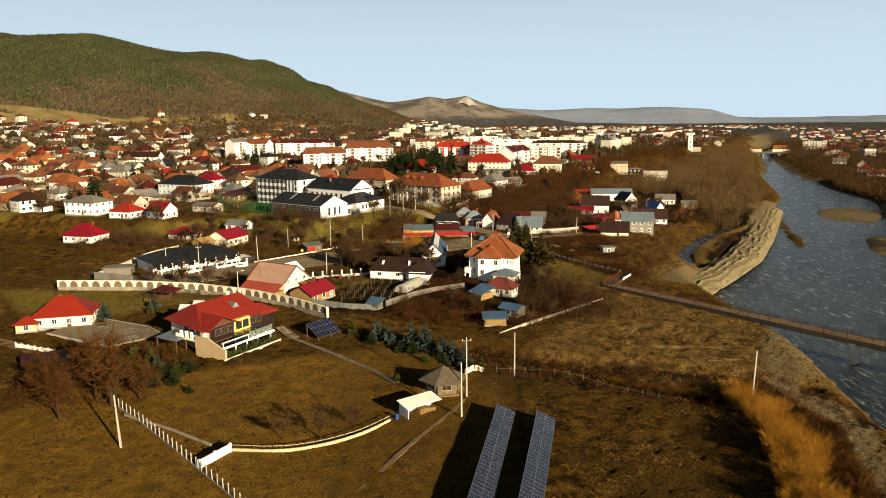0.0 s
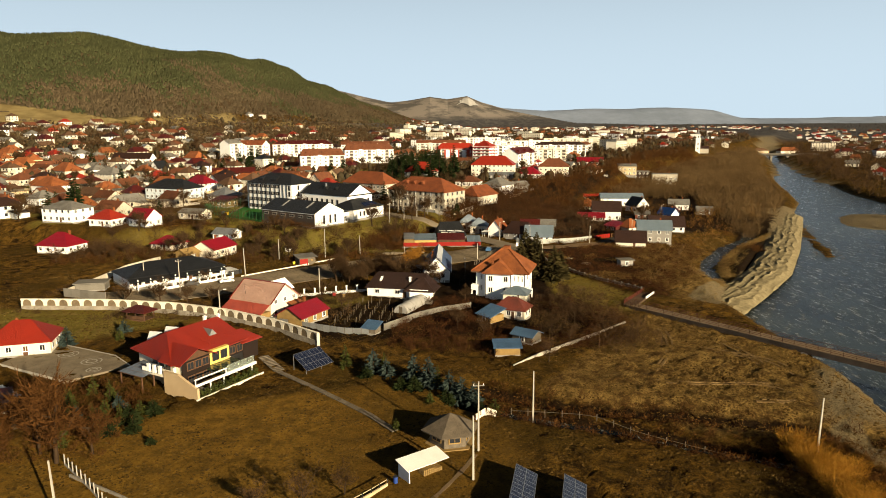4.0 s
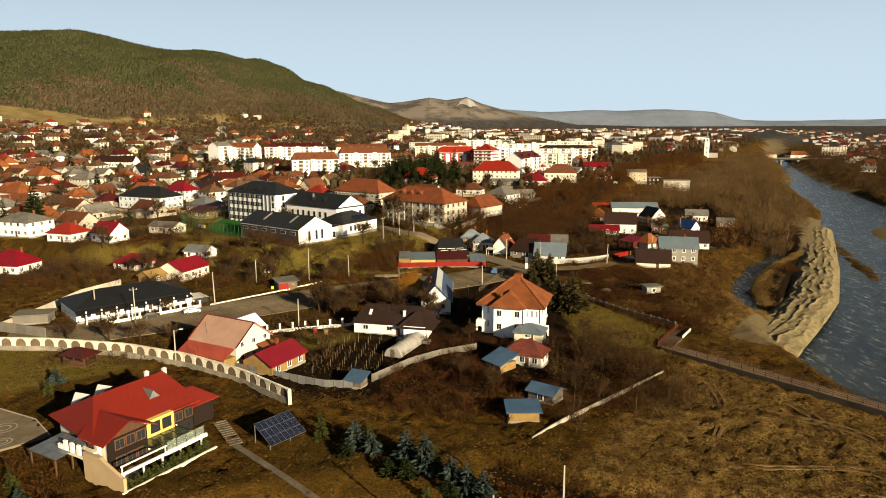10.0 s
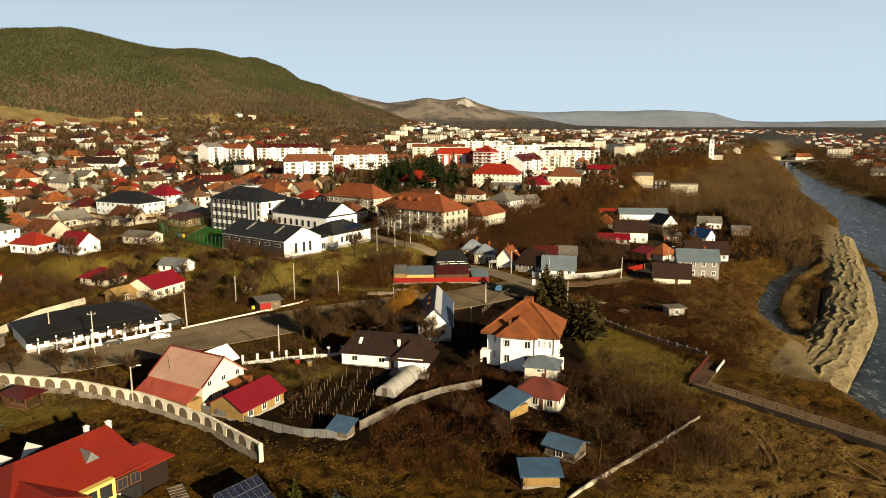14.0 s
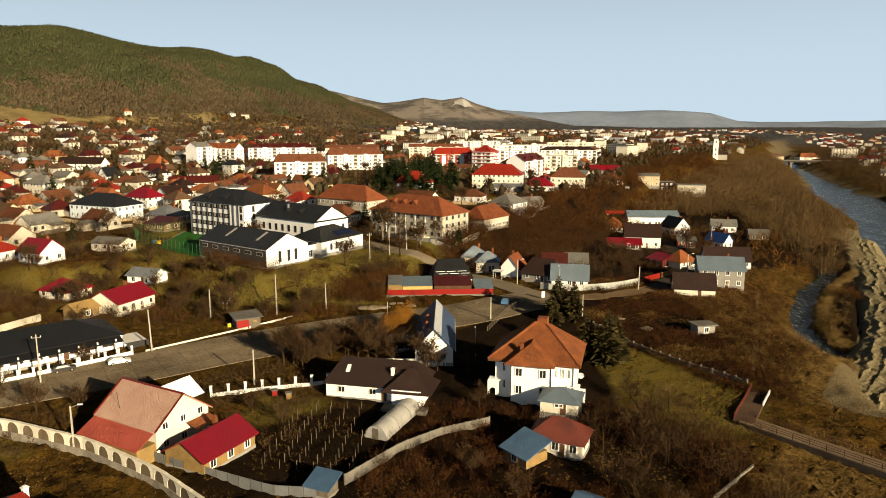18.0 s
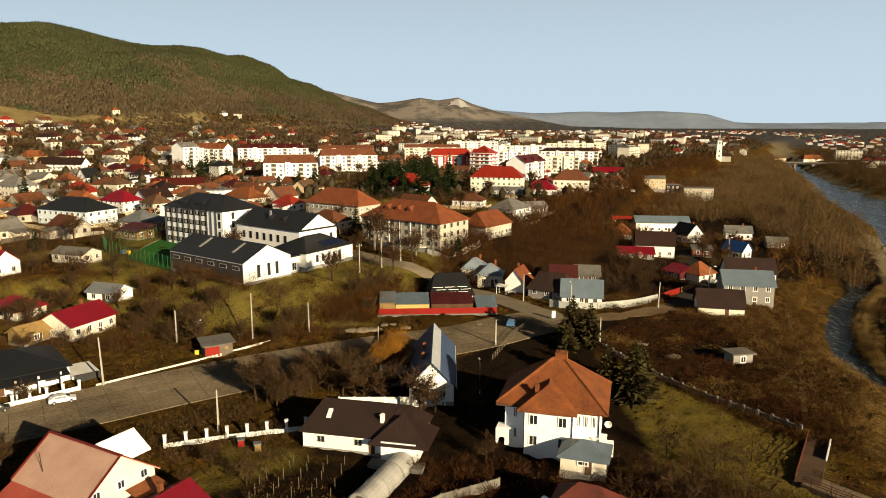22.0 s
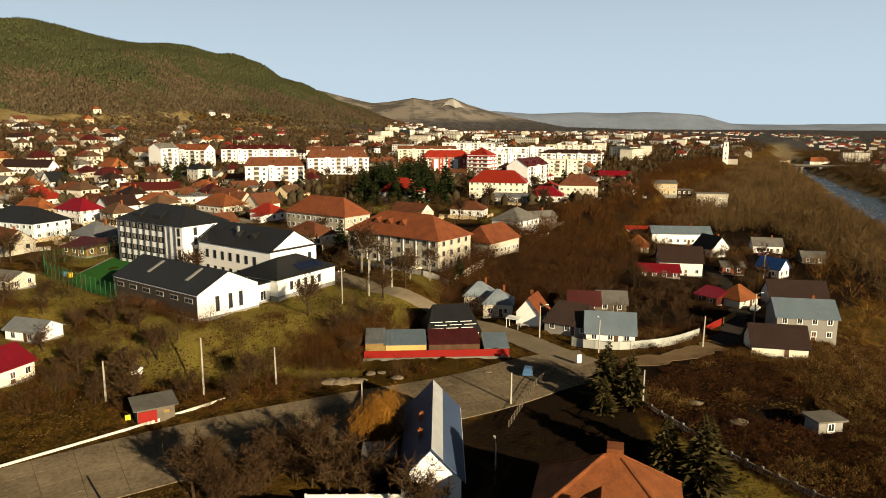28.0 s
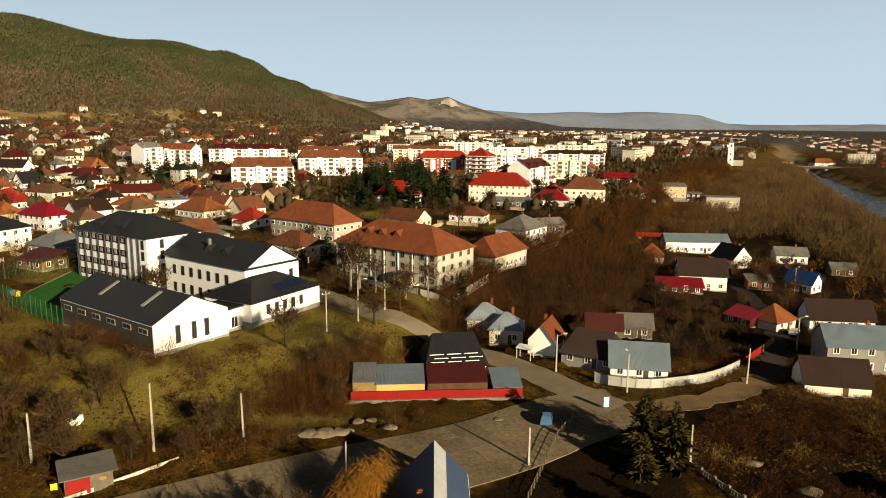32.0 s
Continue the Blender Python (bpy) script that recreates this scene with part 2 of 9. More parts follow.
# ---- mesh helpers ----
class Shape:
    """Collects faces for one mesh."""

    def __init__(self):
        self.v, self.f, self.m = [], [], []

    def add(self, verts, faces, m=0):
        o = len(self.v)
        self.v += [tuple(p) for p in verts]
        self.f += [tuple(i + o for i in f) for f in faces]
        self.m += [m] * len(faces)
        return self

    def box(self, x, y, z, sx, sy, sz, m=0, rz=0.0, taper=1.0):
        """A box whose base centre is x, y, z."""
        c, s = math.cos(rz), math.sin(rz)
        pts = []
        for k, q in ((0, 1.0), (sz, taper)):
            for a, b in ((-1, -1), (1, -1), (1, 1), (-1, 1)):
                px, py = a * sx / 2 * q, b * sy / 2 * q
                pts.append((x + c * px - s * py, y + s * px + c * py, z + k))
        return self.add(pts, [(3, 2, 1, 0), (4, 5, 6, 7), (0, 1, 5, 4), (1, 2, 6, 5), (2, 3, 7, 6), (3, 0, 4, 7)], m)

    def prism(self, poly, z0, z1, m=0):
        n = len(poly)
        pts = [(x, y, z0) for x, y in poly] + [(x, y, z1) for x, y in poly]
        fs = [tuple(range(n - 1, -1, -1)), tuple(range(n, 2 * n))]
        fs += [(i, (i + 1) % n, n + (i + 1) % n, n + i) for i in range(n)]
        return self.add(pts, fs, m)

    def tube(self, a, b, r0, r1, n=6, m=0):
        a, b = Vector(a), Vector(b)
        d = (b - a).normalized()
        u = d.orthogonal().normalized()
        w = d.cross(u)
        pts = []
        for p, r in ((a, r0), (b, r1)):
            pts += [p + r * (math.cos(t * 2 * math.pi / n) * u + math.sin(t * 2 * math.pi / n) * w) for t in range(n)]
        fs = [(i, (i + 1) % n, n + (i + 1) % n, n + i) for i in range(n)]
        fs += [tuple(range(n - 1, -1, -1)), tuple(range(n, 2 * n))]
        return self.add(pts, fs, m)

    def slab(self, top, th, m=0):
        """A sheet given by its corner points, thickened downwards."""
        n = len(top)
        pts = list(top) + [(x, y, z - th) for x, y, z in top]
        fs = [tuple(range(n)), tuple(range(2 * n - 1, n - 1, -1))]
        fs += [(i, n + i, n + (i + 1) % n, (i + 1) % n) for i in range(n)]
        return self.add(pts, fs, m)

    def weld(self):
        """Joins points that lie on one another."""
        seen, back = {}, []
        for p in self.v:
            back.append(seen.setdefault((round(p[0], 3), round(p[1], 3), round(p[2], 3)), len(seen)))
        fs = [tuple(back[i] for i in f) for f in self.f]
        self.v = list(seen)
        keep = [i for i, f in enumerate(fs) if len(set(f)) == len(f)]
        self.f, self.m = [fs[i] for i in keep], [self.m[i] for i in keep]
        return self

    def mesh(self, name, *mats):
        if "roof" in name:
            self.weld()
        me = bpy.data.meshes.new(name)
        me.from_pydata(self.v, [], self.f)
        for mt in mats:
            me.materials.append(mt)
        if len(mats) > 1:
            me.polygons.foreach_set("material_index", self.m)
        me.update()
        return me


def tri_mesh(name, verts, faces, material):
    """A mesh from number arrays."""
    me = bpy.data.meshes.new(name)
    me.from_pydata(np.asarray(verts).reshape(-1, 3).tolist(), [], np.asarray(faces).tolist())
    me.materials.append(material)
    me.update()
    return me


def part(name, me, parent, label="", x=0.0, y=0.0, z=0.0, rz=0.0):
    ob = new(name, me)
    ob.parent = parent
    ob.location = (x, y, z)
    ob.rotation_euler = (0, 0, rz)
    if label:
        ob["label"] = label
    return ob


def thing(name, x, y, z, rz=0.0, label="", category="", group="", kind=""):
    ob = new(name)
    ob.location, ob.rotation_euler = (x, y, z), (0, 0, radians(rz))
    return tagged(ob, label, category, group, kind)


# ---- lie of the land ----
EDGE = [(-400, 325), (-140, 297), (-80, 284), (-46, 270), (-24, 277), (-13, 285), (0, 297), (8, 318), (34, 350), (62, 400), (110, 480), (190, 640), (420, 1000)]
RIVER = [(108, -300, 36), (112, 60, 34), (116, 110, 36), (121, 150, 34), (124, 205, 38), (140, 240, 34), (172, 300, 30), (205, 350, 28), (240, 415, 26), (262, 455, 25), (284, 525, 19), (323, 630, 18), (356, 710, 15), (390, 790, 13), (431, 885, 13), (500, 1050, 14), (660, 1400, 16), (880, 1950, 26), (1000, 3600, 30)]
SIDE = [(97, 243, 1.6), (98, 253, 2), (98, 263, 2.2), (101, 271, 2.2), (112, 290, 2.5), (125, 310, 2.5), (143, 329, 2.2), (151, 345, 2)]
BAR = [(78, 207), (88, 220), (104, 240), (119, 260), (132, 282), (145.5, 305), (164, 339), (183, 374), (198, 402)]
ISLE = [(100.5, 249), (102, 256), (105, 266), (114, 283), (124, 298), (137, 315), (153, 332)]
REEDS = [(94, 264), (92, 254), (89, 243), (88, 235), (89, 230)]
RIFFLE = [(158, 290), (163, 303), (177, 342), (189, 374)]
SHORE = [(58, 68), (60.5, 78), (64, 89), (68, 101), (70.5, 112), (67, 119), (69, 128)]
DITCH = [(10, 147), (13.4, 145), (26, 138.4), (42.7, 134.7), (57.8, 129.8), (72, 124)]
STREAM = [(6, 140), (18, 134.4), (34.4, 127.2), (42, 121.8), (53.4, 116.9), (74, 108)]
RIDGE = [(-1900, 950, 167), (-1150, 1130, 192), (-834, 1250, 174), (-760, 1300, 205), (-680, 1360, 210), (-613, 1450, 197), (-545, 1600, 198), (-483, 1750, 202), (-437, 1900, 166), (-396, 2200, 140), (-260, 2600, 57)]


def seg_dist(P, x, y):
    """Distance to a line of points, its side (left is positive) and the value carried along it."""
    best = np.full(np.shape(x), 1e9)
    side, val = np.ones(np.shape(x)), np.zeros(np.shape(x))
    for p, q in zip(P, P[1:]):
        ux, uy = q[0] - p[0], q[1] - p[1]
        t = np.clip(((x - p[0]) * ux + (y - p[1]) * uy) / (ux * ux + uy * uy), 0, 1)
        dx, dy = x - p[0] - t * ux, y - p[1] - t * uy
        d = np.hypot(dx, dy)
        near = d < best
        best = np.where(near, d, best)
        side = np.where(near, np.where(ux * dy - uy * dx > 0, 1.0, -1.0), side)
        if len(p) > 2:
            val = np.where(near, p[2] + t * (q[2] - p[2]), val)
    return best, side, val


def smooth(a, b, v):
    t = np.clip((v - a) / (b - a), 0, 1)
    return t * t * (3 - 2 * t)


def far_ridge(x, y, P, width):
    d, _, h = seg_dist(P, x, y)
    return h * (1 - smooth(0, width, d))


def hill_h(x, y):
    """Height of the wooded hill; its end over the town is steeper."""
    return far_ridge(x, y, RIDGE, 620 - 130 * smooth(-430, -290, x))


def treeline(x, y):
    """The lower rim of the hill's forest, as a slope seen from over the valley houses."""
    return np.interp(x / np.maximum(y - 97, 1), [-0.75, -0.64, -0.56, -0.49, -0.39, -0.31, -0.18, -0.11, 0.0], [0.03, 0.026, 0.018, 0.008, 0.011, 0.015, 0.010, -0.005, -0.012])


def steep(x, y):
    return (land(x, y) - 53) / np.hypot(x, np.asarray(y) - 97)


ROADS = [(-100, 209), (-85, 211), (-62, 223), (-40, 238), (-15, 250), (10, 259), (26, 271), (38, 273)]
ROAD2 = [(33, 272.5), (28, 279), (22, 289), (15, 298.5), (5, 303.5), (-5, 304.5), (-13.4, 311.5), (-24, 326), (-60, 352)]
ROAD3 = [(36, 273), (50, 275), (66, 287), (84, 316), (96, 345), (105, 390)]
WATER = -1.0


# levelled plots under houses on the slope: x, y, radius
PADS = [(-150, 308, 11), (-130, 300, 8), (-114, 297, 7.5), (-136, 275, 9), (-97, 279, 9), (-77.8, 282, 7), (-77.5, 265.5, 8.5), (-99, 311, 7.5)]


def land(x, y):
    z = raw_land(x, y)
    for (a, b_, r), h in zip(PADS, PAD_Z):
        k = 1 - smooth(r, r + 5, np.hypot(np.asarray(x) - a, np.asarray(y) - b_))
        z = z * (1 - k) + h * k
    return z


def raw_land(x, y):
    x, y = np.asarray(x, float), np.asarray(y, float)
    low = np.interp(y, [0, 130, 190, 230, 260, 300, 420, 700, 1500, 3000, 5200], [2.5, 3, 4, 5, 6.5, 7, 5, 6, 14, 26, 42])
    low = low - 3.0 * smooth(45, 95, x) * smooth(230, 300, y) * (1 - smooth(500, 900, y))
    hi = np.interp(y, [250, 300, 400, 600, 1000, 3000, 5200], [13.5, 13.5, 14.5, 16, 20, 28, 42])
    d, s, _ = seg_dist(EDGE, x, y)
    z = low + (hi - low) * smooth(-9, 9, d * s)
    z = z + 30 * smooth(120, 560, -x + 0.25 * (y - 420)) * smooth(330, 760, y - 0.12 * x) * (1 - smooth(1200, 2500, y))
    dr, _, w = seg_dist(RIVER, x, y)
    bank = (1 - smooth(w - 3, w + 9, dr)) * (1 - smooth(1080, 1250, y))
    z = z * (1 - bank) + (WATER - 1.6) * bank
    db, sb, _ = seg_dist(BAR, x, y)
    along = (y > 212) & (y < 392)
    z = np.where((sb > 0) & (db < 24) & along, np.maximum(z, WATER + 0.45), z)  # muddy hollow
    di, _, _ = seg_dist(ISLE, x, y)
    z = np.where(along, np.maximum(z, WATER + 2.3 - 0.35 * np.maximum(di - 1.0, 0) ** 1.6), z)
    z = np.maximum(z, WATER + 2.0 - 0.16 * np.maximum(db - 1.8, 0) ** 1.9)  # shingle bank
    z = np.maximum(z, WATER + 0.35 - 0.3 * np.maximum(seg_dist(RIFFLE, x, y)[0] - 1.0, 0))
    z = np.maximum(z, WATER + 1.0 - 1.6 * np.hypot((0.87 * (x - 236) - 0.5 * (y - 384)) / 20, (0.5 * (x - 236) + 0.87 * (y - 384)) / 40) ** 3)  # gravel island
    z = np.maximum(z, WATER + 0.8 - 1.6 * np.hypot((0.87 * (x - 192) - 0.5 * (y - 288)) / 8, (0.5 * (x - 192) + 0.87 * (y - 288)) / 36) ** 3)  # gravel bar by the far bank
    ds, _, ws = seg_dist(SIDE, x, y)
    z = np.where(ds < 17, np.minimum(z, WATER - 0.5 + 0.3 * np.maximum(ds - ws + 1.2, 0)), z)
    dd, sd2, _ = seg_dist(DITCH, x, y)
    z = np.where(dd < 14, np.minimum(z, 0.6 + np.maximum(dd - 0.9, 0) * np.where(sd2 > 0, 0.55, 0.5)), z)
    dt, _, _ = seg_dist(STREAM, x, y)
    z = np.where(dt < 8, np.minimum(z, 0.9 + np.maximum(dt - 0.8, 0) * 0.55), z)
    hill = hill_h(x, y)
    z = z + hill * (1 - z / 220)
    z = z + smooth(25, 70, hill) * (4.5 * np.sin(x / 31 + y / 88 + 1.5 * np.sin(y / 140)) + 2.5 * np.sin(x / 13 - y / 47))
    z = z + far_ridge(x, y, [(-1000, 3700, 200), (-450, 3500, 178), (-341, 3500, 150), (-203, 3500, 119), (-120, 3500, 127), (-9, 3500, 145), (74, 3500, 133), (171, 3500, 147), (240, 3500, 118), (380, 3500, 77), (492, 3500, 54), (700, 3520, 12)], 560)
    return z


PAD_Z = [float(raw_land(a, b_)) for a, b_, r in PADS]


def gz(x, y):
    return float(land(x, y))


def axis(stops):
    """Rows of grid lines: (from, to, step)."""
    out = []
    for a, b, s in stops:
        out += list(np.arange(a, b - 1e-6, s))
    return np.array(out + [stops[-1][1]])


def inside(poly, x, y, soft=4.0):
    """1 inside a convex outline given anticlockwise, fading at its rim."""
    v = np.ones(np.shape(x))
    for (a, b), (c, d) in zip(poly, poly[1:] + poly[:1]):
        L = math.hypot(c - a, d - b)
        v = np.minimum(v, smooth(-soft, soft, ((c - a) * (y - b) - (d - b) * (x - a)) / L))
    return v


GX = axis([(-4200, -1200, 75), (-1200, -300, 22), (-300, -120, 6), (-120, -60, 1.8), (-60, 110, 1.2), (110, 170, 1.8), (170, 330, 5), (330, 900, 20), (900, 4500, 90)])
GY = axis([(-700, 40, 40), (40, 80, 6), (80, 300, 1.2), (300, 345, 1.8), (345, 560, 5), (560, 1000, 12), (1000, 2700, 28), (2700, 4990, 55)])
gx, gy = np.meshgrid(GX, GY)
gzv = land(gx, gy)
lump = np.array([noise.noise((a * 0.09, b * 0.09, 0.0)) + 0.5 * noise.noise((a * 0.31, b * 0.31, 5.0)) for a, b in zip(gx.ravel(), gy.ravel())]).reshape(gx.shape)
calm = np.minimum(smooth(9, 13, seg_dist(ROADS, gx, gy)[0]), np.minimum(smooth(4, 7, seg_dist(ROAD2, gx, gy)[0]), smooth(3, 6, seg_dist(ROAD3, gx, gy)[0])))
rough = np.random.default_rng(3).normal(size=gx.shape) * 0.15 * (gy < 345) * (np.abs(gx) < 170) * (gy > 75)
field = smooth(30, 44, gx) * (1 - smooth(78, 90, gx)) * smooth(136, 146, gy) * (1 - smooth(185, 200, gy))
garden = inside([(-110, 60), (12, 60), (16, 118), (8, 140), (-30, 168), (-64, 128), (-110, 110)], gx, gy, 4)
gzv = gzv + (0.42 * lump * (1 - 0.4 * garden) + rough * (1 - 0.85 * garden)) * calm * (1 + 0.45 * field)
nx, ny = len(GX), len(GY)
idx = np.arange(nx * ny).reshape(ny, nx)


def lie(x, y):
    """Height of the ground sheet itself, with its lumps."""
    i, j = np.clip(np.searchsorted(GX, x) - 1, 0, nx - 2), np.clip(np.searchsorted(GY, y) - 1, 0, ny - 2)
    u, v = (x - GX[i]) / (GX[i + 1] - GX[i]), (y - GY[j]) / (GY[j + 1] - GY[j])
    return (gzv[j, i] * (1 - u) + gzv[j, i + 1] * u) * (1 - v) + (gzv[j + 1, i] * (1 - u) + gzv[j + 1, i + 1] * u) * v


quads = np.stack([idx[:-1, :-1], idx[:-1, 1:], idx[1:, 1:], idx[1:, :-1]], -1).reshape(-1, 4)
ground_me = bpy.data.meshes.new("ground")
ground_me.from_pydata(np.stack([gx, gy, gzv], -1).reshape(-1, 3).tolist(), [], quads.tolist())
ground_me.polygons.foreach_set("use_smooth", np.ones(len(quads), bool))


def attr(name, values):
    a = ground_me.attributes.new(name, "FLOAT", "POINT")
    a.data.foreach_set("value", np.asarray(values, np.float32).ravel())


dr, srv, w = seg_dist(RIVER, gx, gy)
db, sbar, _ = seg_dist(BAR, gx, gy)
attr("shingle", np.maximum(np.maximum(1 - smooth(1.8, 3.2, seg_dist(SHORE, gx, gy)[0]), 0.85 * inside([(66, 131), (76, 127), (92, 148), (91, 166), (75, 151)], gx, gy, 3)), np.maximum(np.maximum((1 - smooth(w - 1, w + 5, dr)) * ((srv < 0) | (gy < 196) | (gy > 398)), 1 - smooth(5.8, 7.4, db)), (gx - 236) ** 2 + (gy - 384) ** 2 < 55 ** 2)))
lawn = inside([(-95, 165), (-58, 190), (-70, 202), (-130, 204)], gx, gy) * 0.7
lawn = np.maximum(lawn, inside([(-36, 112), (0, 128), (-5, 158), (-30, 165)], gx, gy) * 0.25)
lawn = np.maximum(lawn, inside([(26, 186), (56, 196), (60, 206), (40, 248), (32, 240)], gx, gy, 3) * 0.62)
lawn = np.maximum(lawn, inside([(-110, 255), (-50, 262), (-45, 274), (-70, 300), (-130, 290)], gx, gy, 8) * 0.6)
lawn = np.maximum(lawn, inside([(-70, 262), (-12, 268), (0, 300), (-20, 325), (-66, 290)], gx, gy, 4) * 0.88)
lawn = np.maximum(lawn, inside([(-34, 196), (-14, 196), (-18, 210), (-30, 214)], gx, gy, 2) * 0.6)
lawn = np.maximum(lawn, inside([(-62, 284), (-64, 294), (-100, 328), (-112, 322), (-92, 300)], gx, gy, 3) * 0.85)
town_lawn = np.array([noise.noise((a * 0.045, b_ * 0.045, 13.0)) if 285 < b_ < 640 and -420 < a < 60 else -1.0 for a, b_ in zip(gx.ravel(), gy.ravel())]).reshape(gx.shape)
lawn = np.maximum(lawn, 0.75 * smooth(0.0, 0.25, town_lawn) * (seg_dist(EDGE, gx, gy)[1] > 0))
attr("lawn", lawn)
attr("golden", 0.95 * garden * (1 - 0.5 * smooth(-32, -8, gx)))
attr("straw", np.maximum(inside([(16, 150), (44, 126), (86, 120), (84, 165), (60, 200), (50, 186), (22, 163)], gx, gy, 5), 0.8 * inside([(66, 206), (76, 200), (86, 215), (90, 236), (80, 232)], gx, gy, 4)) + (1 - smooth(2.5, 4.5, seg_dist(ISLE, gx, gy)[0])))
# bare soil and mud; also darkens yards and gardens that lie in shade
soil_shade = inside([(-16, 208), (12, 200), (34, 206), (36, 256), (26, 266), (14, 254), (-22, 226)], gx, gy, 3)
for poly, k_ in (([(-36, 168), (-10, 172), (40, 168), (48, 190), (30, 204), (-14, 208), (-34, 196)], 0.8), ([(20, 330), (60, 385), (105, 470), (170, 610), (110, 600), (40, 470)], 0.85), ([(2, 84), (50, 84), (54, 112), (32, 130), (6, 124)], 0.2), ([(30, 266), (46, 232), (60, 216), (84, 236), (92, 275), (66, 288), (42, 276)], 0.95), ([(20, 296), (60, 296), (125, 330), (130, 400), (100, 440), (60, 385)], 0.9), ([(110, 330), (150, 345), (210, 430), (300, 640), (330, 760), (200, 640), (90, 440)], 0.9)):
    soil_shade = np.maximum(soil_shade, inside(poly, gx, gy, 4) * k_)
hollow = (sbar > 0) * (1 - smooth(17, 21, db)) * (gy > 234) * (gy < 392) * smooth(2.0, 4.0, seg_dist(ISLE, gx, gy)[0])
soil_shade = np.maximum(soil_shade, hollow)
# dark bands along ditch and stream, painted for the shadow in them
soil_shade = np.maximum(soil_shade, 0.95 * (1 - smooth(1.8, 3.6, np.minimum(seg_dist(DITCH, gx, gy)[0], seg_dist(STREAM, gx, gy)[0]))))
soil_shade = np.maximum(soil_shade, 0.9 * (1 - smooth(1.6, 3.0, np.minimum(seg_dist(DITCH, gx, gy)[0], seg_dist(STREAM, gx, gy)[0]))))
attr("soil_shade", soil_shade)
hill = hill_h(gx, gy)
attr("forest", smooth(-0.002, 0.002, steep(gx, gy) - treeline(gx, gy)) * (hill > 15) * (gy < 3000))
# far hills, greyed in the ground colour for haze
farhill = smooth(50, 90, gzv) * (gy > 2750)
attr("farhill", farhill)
patch = np.array([noise.noise((a * 0.012, b_ * 0.012, 7.0)) + 0.5 * noise.noise((a * 0.04, b_ * 0.04, 1.0)) if (c > -900 and 500 < d_ < 1500) else 0.0 for a, b_, c, d_ in zip(gx.ravel(), gy.ravel(), gx.ravel(), gy.ravel())]).reshape(gx.shape)
foot = smooth(22, 30, gzv) * (1 - smooth(24, 62, hill)) * (gx < -30) * (gy > 480) * (gy < 1500)
spur = smooth(0.45, 0.50, -gx / (gy - 96.5)) * smooth(-0.001, 0.004, steep(gx, gy)) * (1 - smooth(-0.001, 0.002, steep(gx, gy) - treeline(gx, gy))) * (gy > 400)
attr("meadow", np.maximum(1.2 * spur, 0.95 * foot * smooth(-0.25, 0.2, patch)))
# the plain fades to a grey that stands for haze
attr("plain", smooth(1050, 1700, gy) * (hill < 15))

gm, n, l, b = nodes_of("winter_ground")
pos = n.new("ShaderNodeNewGeometry").outputs["Position"]
big, mid_, fine = noise_node(n, l, pos, 0.045, 3), noise_node(n, l, pos, 0.35, 4, 0.7), noise_node(n, l, pos, 2.6, 4, 0.75)
col = mix(n, l, ramp(n, l, mid_, 0.36, 0.62), (0.185, 0.100, 0.017), (0.022, 0.012, 0.004))
col = mix(n, l, ramp(n, l, big, 0.42, 0.66), col, (0.074, 0.045, 0.009))
col = mix(n, l, ramp(n, l, fine, 0.48, 0.72), col, (0.014, 0.009, 0.004))

# dark specks in the colour stand in for small shadows in the grass
speck = noise_node(n, l, pos, 7.0, 3, 0.8)
col = mix(n, l, ramp(n, l, speck, 0.55, 0.75), col, (0.012, 0.008, 0.004))


def zone(name, colour, hard=0.35):
    global col
    a = n.new("ShaderNodeAttribute")
    a.attribute_name = name
    k = n.new("ShaderNodeMath")
    k.operation = "MULTIPLY_ADD"
    l.new(mid_, k.inputs[0])
    k.inputs[1].default_value = hard
    l.new(a.outputs["Fac"], k.inputs[2])
    col = mix(n, l, ramp(n, l, k.outputs[0], 0.25 + hard * 0.5, 0.95), col, colour)


grassy = mix(n, l, ramp(n, l, fine, 0.3, 0.7), mix(n, l, ramp(n, l, mid_, 0.45, 0.66), (0.205, 0.178, 0.030), (0.270, 0.200, 0.066)), (0.125, 0.094, 0.022))
zone("lawn", grassy)
gold = mix(n, l, ramp(n, l, mid_, 0.36, 0.64), (0.255, 0.142, 0.024), (0.120, 0.070, 0.014))
zone("golden", mix(n, l, ramp(n, l, fine, 0.5, 0.75), gold, (0.045, 0.026, 0.006)), 0.5)
stony = mix(n, l, ramp(n, l, fine, 0.35, 0.7), (0.25, 0.20, 0.115), (0.09, 0.068, 0.04))
straw = mix(n, l, ramp(n, l, mid_, 0.40, 0.62), (0.285, 0.185, 0.056), (0.085, 0.047, 0.015))
straw = mix(n, l, ramp(n, l, fine, 0.45, 0.68), straw, (0.045, 0.026, 0.009))
zone("straw", straw, 0.6)
# near-black, for soil as well as for painted shade
zone("soil_shade", mix(n, l, ramp(n, l, fine, 0.3, 0.7), (0.02376, 0.01452, 0.00726), (0.01056, 0.0066, 0.00396)), 0.5)
zone("shingle", stony, 0.25)
zone("meadow", mix(n, l, ramp(n, l, big, 0.3, 0.7), (0.30, 0.235, 0.105), (0.17, 0.125, 0.055)))
# cool grey fields, haze mixed into the colour
zone("plain", mix(n, l, ramp(n, l, big, 0.42, 0.58), (0.075, 0.070, 0.068), (0.046, 0.045, 0.048)))
zone("forest", (0.07, 0.056, 0.03))
